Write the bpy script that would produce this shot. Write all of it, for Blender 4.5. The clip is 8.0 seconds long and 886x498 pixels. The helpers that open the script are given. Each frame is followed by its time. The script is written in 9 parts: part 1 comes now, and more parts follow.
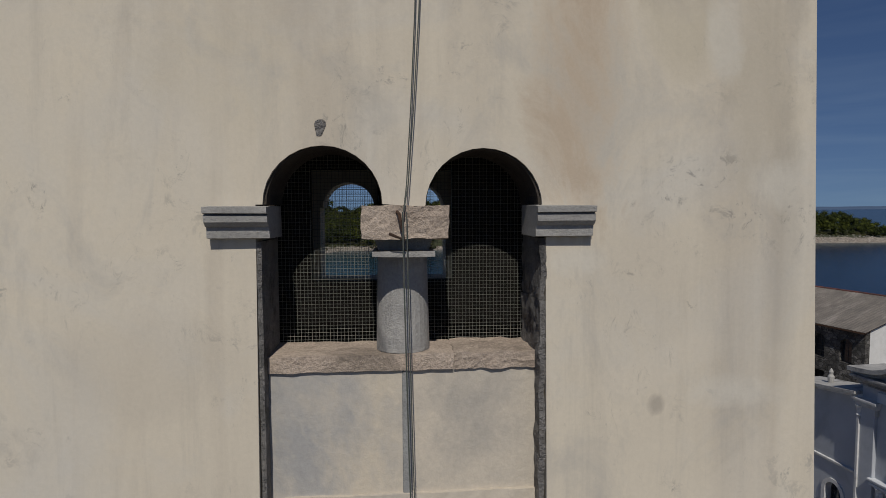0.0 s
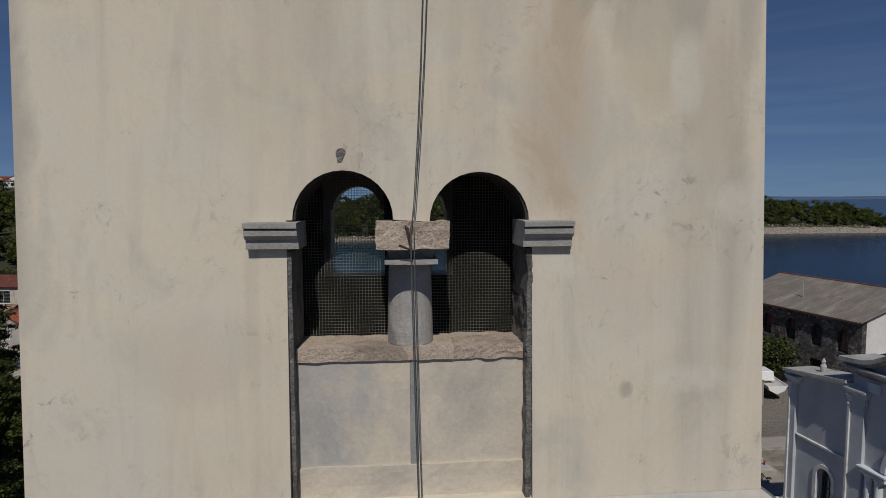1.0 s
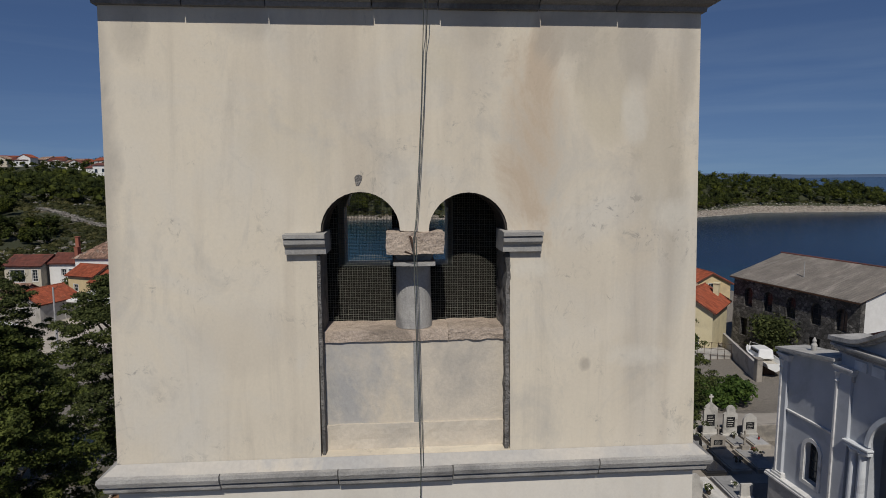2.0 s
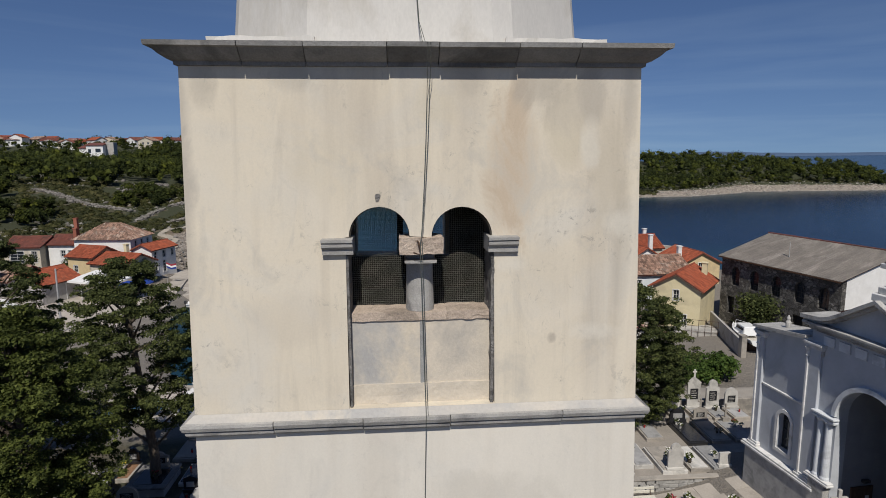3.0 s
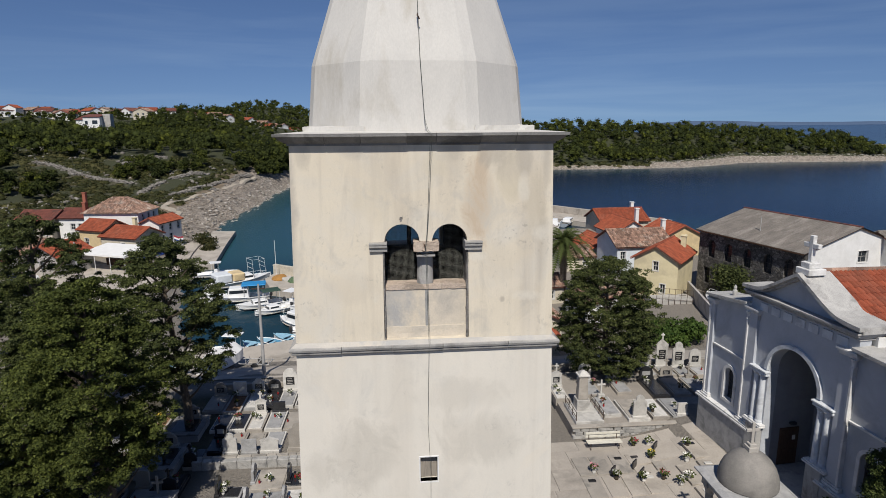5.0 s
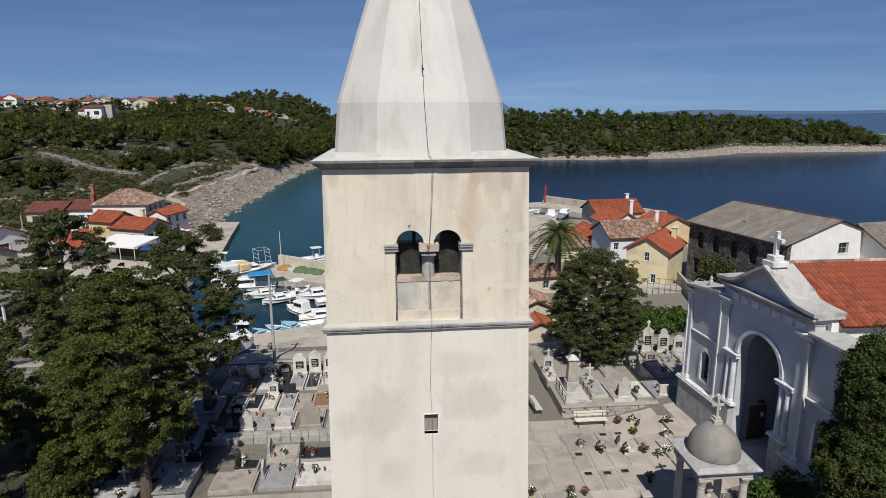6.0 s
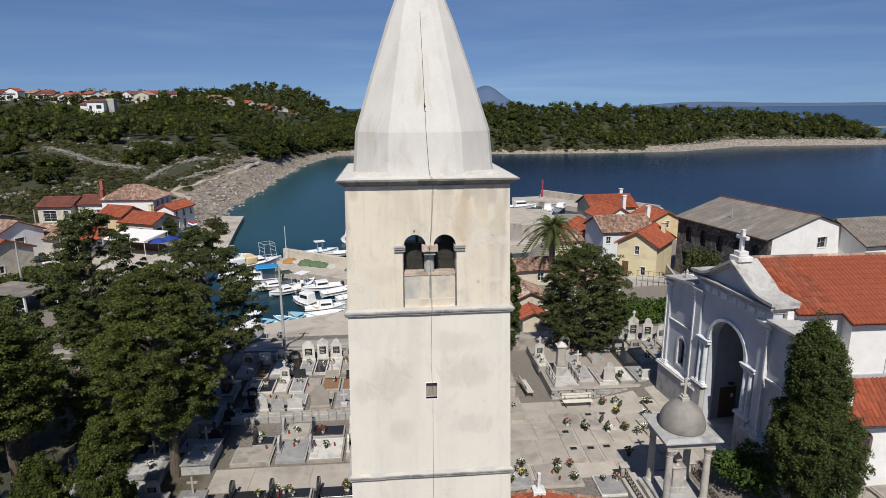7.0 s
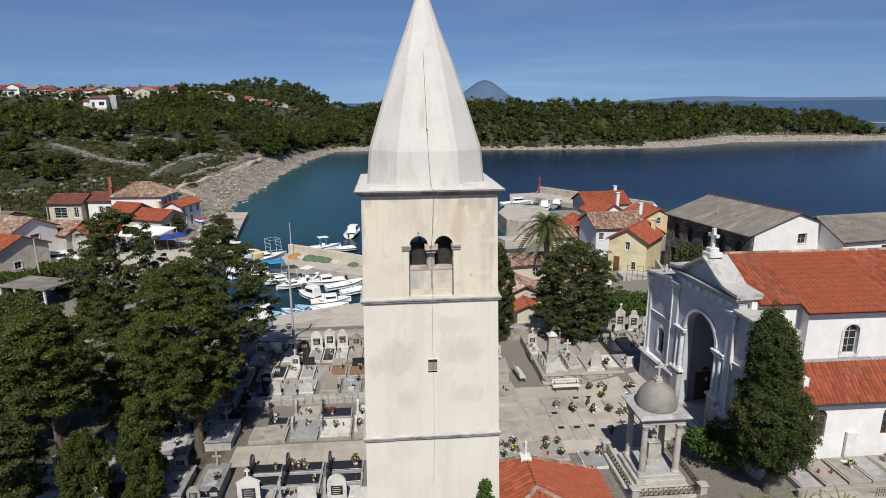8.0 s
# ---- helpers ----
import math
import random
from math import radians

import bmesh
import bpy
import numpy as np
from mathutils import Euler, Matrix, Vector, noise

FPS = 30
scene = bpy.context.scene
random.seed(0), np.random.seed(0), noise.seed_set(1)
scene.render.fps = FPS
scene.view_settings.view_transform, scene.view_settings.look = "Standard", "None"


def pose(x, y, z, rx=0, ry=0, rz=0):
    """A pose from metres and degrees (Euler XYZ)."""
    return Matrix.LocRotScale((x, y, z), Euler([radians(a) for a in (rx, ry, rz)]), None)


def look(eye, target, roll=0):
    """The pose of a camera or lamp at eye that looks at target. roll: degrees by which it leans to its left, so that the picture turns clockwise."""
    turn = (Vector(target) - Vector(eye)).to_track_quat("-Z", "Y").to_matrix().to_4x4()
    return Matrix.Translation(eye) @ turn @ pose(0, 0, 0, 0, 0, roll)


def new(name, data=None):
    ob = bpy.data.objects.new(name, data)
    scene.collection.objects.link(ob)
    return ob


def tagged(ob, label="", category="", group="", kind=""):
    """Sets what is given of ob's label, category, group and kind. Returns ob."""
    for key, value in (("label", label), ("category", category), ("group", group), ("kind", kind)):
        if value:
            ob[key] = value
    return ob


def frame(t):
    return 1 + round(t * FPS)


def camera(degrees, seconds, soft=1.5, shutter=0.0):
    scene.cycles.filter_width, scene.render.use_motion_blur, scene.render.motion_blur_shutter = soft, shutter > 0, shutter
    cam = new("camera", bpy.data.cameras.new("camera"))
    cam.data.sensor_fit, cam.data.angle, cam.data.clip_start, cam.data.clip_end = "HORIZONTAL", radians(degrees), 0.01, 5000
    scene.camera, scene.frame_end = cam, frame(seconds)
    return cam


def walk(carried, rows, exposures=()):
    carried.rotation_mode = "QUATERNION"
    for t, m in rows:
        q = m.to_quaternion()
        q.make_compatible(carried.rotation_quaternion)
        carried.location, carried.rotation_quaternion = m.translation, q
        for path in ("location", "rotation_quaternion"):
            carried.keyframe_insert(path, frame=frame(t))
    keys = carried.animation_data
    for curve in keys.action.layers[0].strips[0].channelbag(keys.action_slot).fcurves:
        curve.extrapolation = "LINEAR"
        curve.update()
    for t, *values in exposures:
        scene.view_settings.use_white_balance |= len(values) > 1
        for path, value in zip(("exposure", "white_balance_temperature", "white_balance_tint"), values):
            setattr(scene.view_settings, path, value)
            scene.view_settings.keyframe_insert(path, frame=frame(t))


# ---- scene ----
# camera and its flight
cam = camera(73.7, 8.0, 0.9)
PATH = [
    (0.0, (-0.013, -3.114, 16.867), (0.137, -1.124, 16.736), -0.25),
    (0.5, (-0.034, -3.333, 16.923), (0.108, -1.342, 16.796), -0.25),
    (1.0, (-0.053, -3.657, 17.018), (0.091, -1.669, 16.853), -0.25),
    (1.5, (-0.016, -4.071, 17.142), (0.103, -2.085, 16.94), -0.3),
    (3.0, (-0.169, -5.954, 17.686), (-0.032, -3.983, 17.379), -0.4),
    (3.5, (-0.23, -6.775, 17.911), (-0.085, -4.808, 17.575), -0.4),
    (4.0, (-0.318, -7.852, 18.201), (-0.166, -5.892, 17.837), -0.4),
    (4.5, (-0.381, -8.973, 18.517), (-0.231, -7.016, 18.132), -0.4),
    (5.0, (-0.456, -10.188, 18.864), (-0.307, -8.236, 18.457), -0.4),
    (6.5, (-0.752, -14.391, 20.149), (-0.602, -12.449, 19.693), -0.4),
    (7.0, (-0.855, -16.005, 20.634), (-0.704, -14.066, 20.166), -0.4),
    (7.5, (-0.988, -17.567, 21.093), (-0.836, -15.631, 20.615), -0.4),
    (8.0, (-1.105, -19.272, 21.563), (-0.952, -17.338, 21.078), -0.4),
]
EXPOSURES = [(0.0, -0.55), (1.5, -0.46), (2.3, -0.18), (3.0, 0.02), (4.0, 0.11), (6.0, 0.27), (8.0, 0.38)]
walk(cam, [(t, look(eye, target, roll)) for t, eye, target, roll in PATH], EXPOSURES)

# ---- world and sun ----
SUN_EL, SUN_AZ = 50.0, 4.5  # degrees; the sun stands behind the flight, a little to its left
world = bpy.data.worlds.new("world")
scene.world = world
world.use_nodes = True
wn, wl = world.node_tree.nodes, world.node_tree.links
wn.clear()
sky = wn.new("ShaderNodeTexSky")
sky.sky_type = "NISHITA"
sky.sun_disc = False
sky.sun_elevation = radians(SUN_EL)
sky.sun_rotation = radians(180 + SUN_AZ)
sky.air_density, sky.dust_density, sky.ozone_density, sky.altitude = 1.0, 0.3, 3.0, 200
wbg, wout = wn.new("ShaderNodeBackground"), wn.new("ShaderNodeOutputWorld")
wbg.inputs["Strength"].default_value = 0.053
# lift the lookup a little off the horizon, where the air of the model is too yellow for this clear sea air
wtc, wsep, wadd, wcom = wn.new("ShaderNodeTexCoord"), wn.new("ShaderNodeSeparateXYZ"), wn.new("ShaderNodeMath"), wn.new("ShaderNodeCombineXYZ")
wabs, wtint = wn.new("ShaderNodeMath"), wn.new("ShaderNodeMixRGB")
wabs.operation, wadd.operation, wtint.blend_type = "ABSOLUTE", "ADD", "MULTIPLY"
wadd.inputs[1].default_value = 0.1
wtint.inputs[0].default_value, wtint.inputs[2].default_value = 1.0, (0.81, 0.92, 1.16, 1)
wl.new(wtc.outputs["Generated"], wsep.inputs[0])
wl.new(wsep.outputs[0], wcom.inputs[0])
wl.new(wsep.outputs[1], wcom.inputs[1])
wl.new(wsep.outputs[2], wabs.inputs[0])
wl.new(wabs.outputs[0], wadd.inputs[0])
wl.new(wadd.outputs[0], wcom.inputs[2])
wl.new(wcom.outputs[0], sky.inputs["Vector"])
wl.new(sky.outputs[0], wtint.inputs[1])
# thin streaks of high cloud
wmap, wnoi, wramp, wcl = wn.new("ShaderNodeMapping"), wn.new("ShaderNodeTexNoise"), wn.new("ShaderNodeValToRGB"), wn.new("ShaderNodeMixRGB")
wmap.inputs["Scale"].default_value, wmap.inputs["Rotation"].default_value = (1.3, 1.3, 17.0), (0.05, -0.12, 0.4)
wnoi.inputs["Scale"].default_value, wnoi.inputs["Detail"].default_value, wnoi.inputs["Roughness"].default_value, wnoi.inputs["Distortion"].default_value = 1.6, 5, 0.55, 0.4
wramp.color_ramp.elements[0].position, wramp.color_ramp.elements[0].color = 0.46, (1, 1, 1, 1)
wramp.color_ramp.elements[1].position, wramp.color_ramp.elements[1].color = 0.8, (1.4, 1.24, 1.1, 1)
wcl.blend_type, wcl.inputs[0].default_value = "MULTIPLY", 1.0
wl.new(wtc.outputs["Generated"], wmap.inputs["Vector"])
wl.new(wmap.outputs[0], wnoi.inputs["Vector"])
wl.new(wnoi.outputs["Fac"], wramp.inputs[0])
wl.new(wtint.outputs[0], wcl.inputs[1])
wl.new(wramp.outputs[0], wcl.inputs[2])
wl.new(wcl.outputs[0], wbg.inputs[0])
wl.new(wbg.outputs[0], wout.inputs[0])
sun_data = bpy.data.lights.new("sun", "SUN")
sun_data.energy, sun_data.angle, sun_data.color = 4.2, radians(0.53), (1.0, 0.955, 0.88)
sun = new("sun", sun_data)
_e, _a = radians(SUN_EL), radians(SUN_AZ)
sun.matrix_world = look((0, 0, 60), (math.sin(_a) * math.cos(_e), math.cos(_a) * math.cos(_e), 60 - math.sin(_e)))

# ---- materials ----


def nodes_of(name):
    m = bpy.data.materials.new(name)
    m.use_nodes = True
    nt = m.node_tree
    return m, nt, nt.nodes["Principled BSDF"]


def node(nt, kind, **sets):
    n = nt.nodes.new("ShaderNode" + kind)
    for k, v in sets.items():
        n.inputs[k].default_value = v
    return n


def noise_of(nt, vec, scale, detail=6, rough=0.6, dist=0.0):
    n = node(nt, "TexNoise", Scale=scale, Detail=detail, Roughness=rough, Distortion=dist)
    nt.links.new(vec, n.inputs["Vector"])
    return n.outputs["Fac"]


def ramp_of(nt, fac, stops):
    n = nt.nodes.new("ShaderNodeValToRGB")
    el = n.color_ramp.elements
    while len(el) < len(stops):
        el.new(0.5)
    for e, (p, c) in zip(el, stops):
        e.position, e.color = p, (*c, 1) if len(c) == 3 else c
    nt.links.new(fac, n.inputs[0])
    return n.outputs[0]


def mix_of(nt, fac, a, b, mode="MIX"):
    n = nt.nodes.new("ShaderNodeMixRGB")
    n.blend_type = mode
    for v, i in ((fac, 0), (a, 1), (b, 2)):
        if isinstance(v, (int, float)):
            n.inputs[i].default_value = v
        elif isinstance(v, tuple):
            n.inputs[i].default_value = (*v, 1)
        else:
            nt.links.new(v, n.inputs[i])
    return n.outputs[0]


def math_of(nt, op, a, b=0.0, c=0.0):
    n = nt.nodes.new("ShaderNodeMath")
    n.operation = op
    for v, i in ((a, 0), (b, 1), (c, 2)):
        if isinstance(v, (int, float)):
            n.inputs[i].default_value = v
        else:
            nt.links.new(v, n.inputs[i])
    return n.outputs[0]


def coords(nt, stretch=(1, 1, 1), shuffle=True):
    """Object coordinates, shifted per object so that alike pieces differ."""
    tc = nt.nodes.new("ShaderNodeTexCoord")
    mp = nt.nodes.new("ShaderNodeMapping")
    mp.inputs["Scale"].default_value = stretch
    nt.links.new(tc.outputs["Object"], mp.inputs["Vector"])
    if shuffle:
        info = nt.nodes.new("ShaderNodeObjectInfo")
        cx = node(nt, "CombineXYZ")
        for i in range(3):
            nt.links.new(math_of(nt, "MULTIPLY", info.outputs["Random"], 37.0 + 11 * i), cx.inputs[i])
        nt.links.new(cx.outputs[0], mp.inputs["Location"])
    return mp.outputs[0]


def bump_of(nt, bsdf, height, strength, dist=0.02):
    b = node(nt, "Bump", Strength=strength, Distance=dist)
    nt.links.new(height, b.inputs["Height"])
    nt.links.new(b.outputs[0], bsdf.inputs["Normal"])


def surf(name, a, b, scale=3.0, fine=40.0, rough=0.8, bump=0.3, c=None, rand=0.0, stretch=(1, 1, 1), metal=0.0, dirt=0.25, spec=0.4, dist=0.02, island=0.0):
    """A worn opaque surface: two colours in broad patches, fine grain, dirt and relief."""
    m, nt, p = nodes_of(name)
    v = coords(nt, stretch)
    n1, n2 = noise_of(nt, v, scale, 5), noise_of(nt, v, fine, 6, 0.7)
    col = ramp_of(nt, n1, [(0.36, a), (0.64, b)])
    if c:
        n3 = noise_of(nt, v, scale * 0.45, 7, 0.65, 0.6)
        col = mix_of(nt, ramp_of(nt, n3, [(0.52, (0, 0, 0)), (0.66, (1, 1, 1))]), col, c)
    grain = ramp_of(nt, n2, [(0.3, (1 - dirt,) * 3), (0.7, (1 + dirt * 0.25,) * 3)])
    col = mix_of(nt, 1.0, col, grain, "MULTIPLY")
    if rand or island:
        if island:
            src = nt.nodes.new("ShaderNodeNewGeometry").outputs["Random Per Island"]
        else:
            src = nt.nodes.new("ShaderNodeObjectInfo").outputs["Random"]
        r = rand or island
        h = node(nt, "HueSaturation")
        nt.links.new(math_of(nt, "MULTIPLY_ADD", src, 2 * r, 1 - r), h.inputs["Value"])
        nt.links.new(col, h.inputs["Color"])
        col = h.outputs[0]
    nt.links.new(col, p.inputs["Base Color"])
    p.inputs["Roughness"].default_value = rough
    p.inputs["Metallic"].default_value = metal
    p.inputs["Specular IOR Level"].default_value = spec
    if bump:
        bump_of(nt, p, math_of(nt, "ADD", n2, n1), bump, dist)
    return m


def plaster_tower(low=False):
    """Cream lime render with rain streaks, grey lichen patches and rusty runs."""
    m, nt, p = nodes_of("shaft_render" if low else "tower_render")
    v = coords(nt, (1, 1, 1), False)
    vs = coords(nt, (1.7, 1.7, 0.11), False)
    vp = coords(nt, (1, 1, 0.55), False)
    big, mid, fine = noise_of(nt, v, 0.5, 4), noise_of(nt, vp, 1.9, 8, 0.68, 0.9), noise_of(nt, v, 45, 6, 0.7)
    streak, wide, tiny = noise_of(nt, vs, 3.2, 9, 0.75, 0.3), noise_of(nt, vs, 1.0, 6, 0.62, 0.5), noise_of(nt, v, 7, 9, 0.78, 0.6)

    def mask(f, lo, hi, k):
        return math_of(nt, "MULTIPLY", ramp_of(nt, f, [(lo, (0, 0, 0)), (hi, (1, 1, 1))]), k)
    ends = [(0.3, (0.645, 0.603, 0.53)), (0.7, (0.59, 0.555, 0.49))] if low else [(0.3, (0.645, 0.577, 0.462)), (0.7, (0.59, 0.527, 0.425))]
    col = ramp_of(nt, big, ends)
    # lime bloom, paler and greyer in blotches
    col = mix_of(nt, mask(noise_of(nt, v, 0.75, 7, 0.62, 1.0), 0.5, 0.7, 0.55), col, (0.555, 0.535, 0.49))
    # broad brownish runs and thin grey rain streaks
    col = mix_of(nt, mask(wide, 0.48, 0.66, 0.2 if low else 0.46), col, (0.40, 0.345, 0.28))
    col = mix_of(nt, mask(streak, 0.54, 0.72, 0.08 if low else 0.27), col, (0.33, 0.30, 0.26))
    # grey mould in ragged patches
    col = mix_of(nt, mask(mid, 0.53, 0.68, 0.2 if low else 0.42), col, (0.37, 0.355, 0.33))
    rag = math_of(nt, "MULTIPLY", mask(tiny, 0.555, 0.61, 1.0), mask(noise_of(nt, v, 0.95, 6, 0.6, 0.8), 0.53, 0.66, 1.0))
    col = mix_of(nt, math_of(nt, "MULTIPLY", rag, 0.25 if low else 0.75), col, (0.235, 0.225, 0.21))
    # scattered dark lichen marks, ragged and small
    marks = math_of(nt, "MULTIPLY", mask(noise_of(nt, vp, 8, 10, 0.82, 1.8), 0.55, 0.64, 1.0), mask(noise_of(nt, v, 2.1, 4, 0.6, 0.9), 0.53, 0.64, 1.0))
    col = mix_of(nt, math_of(nt, "MULTIPLY", marks, 0.15 if low else 0.7), col, (0.24, 0.228, 0.205))
    # hard-edged patches of newer render
    pt = noise_of(nt, v, 0.8, 5, 0.5, 1.2)
    col = mix_of(nt, mask(pt, 0.6, 0.66, 0.3), col, (0.63, 0.57, 0.475))
    # old rusty stain to the right of the openings, brown blotches low on the shaft
    sep = nt.nodes.new("ShaderNodeSeparateXYZ")
    tc = nt.nodes.new("ShaderNodeTexCoord")
    nt.links.new(tc.outputs["Object"], sep.inputs[0])

    def blot(cx, cz, rx, rz, k, c, col):
        dx = math_of(nt, "DIVIDE", math_of(nt, "SUBTRACT", sep.outputs[0], cx), rx)
        dz = math_of(nt, "DIVIDE", math_of(nt, "SUBTRACT", sep.outputs[2], cz), rz)
        d = math_of(nt, "ADD", math_of(nt, "MULTIPLY", dx, dx), math_of(nt, "MULTIPLY", dz, dz))
        d = math_of(nt, "ADD", d, math_of(nt, "MULTIPLY_ADD", mid, 4.0, -2.0))
        return mix_of(nt, math_of(nt, "MULTIPLY", ramp_of(nt, d, [(0.1, (1, 1, 1)), (1.0, (0, 0, 0))]), k), col, c)
    col = blot(0.95, 17.55, 0.34, 0.95, 0.62, (0.43, 0.325, 0.23), col)
    for bx, bz, rx, rz, k in ((1.5, 18.0, 0.3, 0.55, 0.4), (1.95, 17.5, 0.25, 0.8, 0.35), (0.2, 18.2, 0.3, 0.3, 0.3), (-0.9, 17.6, 0.45, 0.4, 0.22)):
        col = blot(bx, bz, rx, rz, k, (0.46, 0.405, 0.295), col)
    for bz, rz, k in ((18.2, 0.5, 0.75), (17.4, 0.7, 0.75), (16.7, 0.5, 0.55)):
        col = blot(-2.3, bz, 0.16, rz, k, (0.40, 0.365, 0.315), col)
    for bx, bz, rx, rz, k in ((-2.05, 18.4, 0.16, 0.3, 0.5), (-1.2, 18.45, 0.3, 0.16, 0.4), (0.5, 18.42, 0.25, 0.22, 0.4), (1.25, 18.38, 0.3, 0.25, 0.5), (1.75, 18.3, 0.16, 0.36, 0.55), (2.15, 18.2, 0.1, 0.5, 0.5), (2.1, 16.6, 0.12, 0.9, 0.3)):
        col = blot(bx, bz, rx, rz, k, (0.345, 0.315, 0.27), col)
    for bx, bz, rx, rz, k in ((1.55, 18.25, 0.5, 0.35, 0.4), (1.95, 17.6, 0.25, 0.8, 0.3), (-0.75, 18.1, 0.35, 0.5, 0.3), (0.55, 18.2, 0.2, 0.5, 0.35), (-1.3, 16.1, 0.5, 0.3, 0.22), (1.3, 16.5, 0.4, 0.4, 0.2)):
        col = blot(bx, bz, rx, rz, k, (0.43, 0.385, 0.325), col)
    spot = ramp_of(nt, noise_of(nt, vp, 9, 9, 0.8, 1.6), [(0.46, (0, 0, 0)), (0.66, (1, 1, 1))])
    for bx, bz, rx, rz, k in ((-1.42, 17.8, 0.13, 0.08, 0.6), (-1.4, 17.24, 0.09, 0.2, 0.6), (-1.99, 15.66, 0.2, 0.1, 0.75), (-1.74, 16.19, 0.14, 0.12, 0.5), (-1.95, 17.95, 0.14, 0.1, 0.6), (-0.95, 15.3, 0.3, 0.16, 0.4), (-2.05, 14.5, 0.2, 0.4, 0.5), (-0.3, 17.75, 0.12, 0.2, 0.4)):
        col = blot(bx, bz, rx * 1.3, rz * 1.3, math_of(nt, "MULTIPLY", spot, k * 0.4), (0.33, 0.31, 0.285), col)
    for bx, bz, rx, rz in ((2.02, 16.99, 0.16, 0.16), (1.85, 15.85, 0.3, 0.12), (0.95, 16.6, 0.2, 0.1), (1.75, 17.8, 0.12, 0.3)):
        col = blot(bx, bz, rx, rz, 0.55, (0.62, 0.585, 0.51), col)
    col = blot(1.38, 15.8, 0.06, 0.06, 0.7, (0.36, 0.32, 0.27), col)
    for bx, bz, rx, rz, k in ((-1.25, 12.9, 0.75, 0.75, 0.45), (1.0, 13.1, 0.9, 0.6, 0.42), (-0.9, 11.3, 0.45, 0.5, 0.4), (1.2, 11.4, 0.7, 0.4, 0.36), (-2.0, 12.6, 0.35, 0.5, 0.4), (0.7, 14.0, 0.9, 0.35, 0.3)):
        col = blot(bx, bz, rx, rz, k, (0.405, 0.375, 0.325), col)
    col = mix_of(nt, 1.0, col, ramp_of(nt, fine, [(0.3, (0.95,) * 3), (0.7, (1.02,) * 3)]), "MULTIPLY")
    nt.links.new(col, p.inputs["Base Color"])
    p.inputs["Roughness"].default_value = 0.92
    p.inputs["Specular IOR Level"].default_value = 0.2
    bump_of(nt, p, math_of(nt, "MULTIPLY_ADD", tiny, 1.6, math_of(nt, "MULTIPLY_ADD", fine, 0.15, mid)), 0.13, 0.012)
    return m


def glass(name, tint=(0.02, 0.025, 0.03), rough=0.06):
    m, nt, p = nodes_of(name)
    v = coords(nt)
    p.inputs["Base Color"].default_value = (*tint, 1)
    nt.links.new(ramp_of(nt, noise_of(nt, v, 3), [(0.3, (rough,) * 3), (0.7, (rough * 2.5,) * 3)]), p.inputs["Roughness"])
    p.inputs["Specular IOR Level"].default_value = 0.6
    return m


def leaf(name, a, b, c, trans=0.25, rough=0.65, stands=None):
    """Foliage whose single leaves and tufts differ."""
    m, nt, p = nodes_of(name)
    v = coords(nt, (1, 1, 1), False)
    g = nt.nodes.new("ShaderNodeNewGeometry")
    r = g.outputs["Random Per Island"]
    col = ramp_of(nt, r, [(0.0, a), (0.55, b), (1.0, c)])
    n1 = noise_of(nt, v, 0.35, 3)
    col = mix_of(nt, 1.0, col, ramp_of(nt, n1, [(0.3, (0.7, 0.72, 0.7)), (0.7, (1.25, 1.2, 1.0))]), "MULTIPLY")
    if stands:
        n0 = noise_of(nt, coords(nt, (1, 1, 1.6), False), stands, 2, 0.5)
        col = mix_of(nt, 1.0, col, ramp_of(nt, n0, [(0.36, (0.62, 0.66, 0.75)), (0.52, (1.05, 1.05, 0.95)), (0.66, (1.5, 1.4, 0.9))]), "MULTIPLY")
    nt.links.new(col, p.inputs["Base Color"])
    p.inputs["Roughness"].default_value = rough
    p.inputs["Specular IOR Level"].default_value = 0.12
    tr = nt.nodes.new("ShaderNodeBsdfTranslucent")
    nt.links.new(col, tr.inputs[0])
    mx = nt.nodes.new("ShaderNodeMixShader")
    mx.inputs[0].default_value = trans
    nt.links.new(p.outputs[0], mx.inputs[1])
    nt.links.new(tr.outputs[0], mx.inputs[2])
    nt.links.new(mx.outputs[0], nt.nodes["Material Output"].inputs[0])
    return m


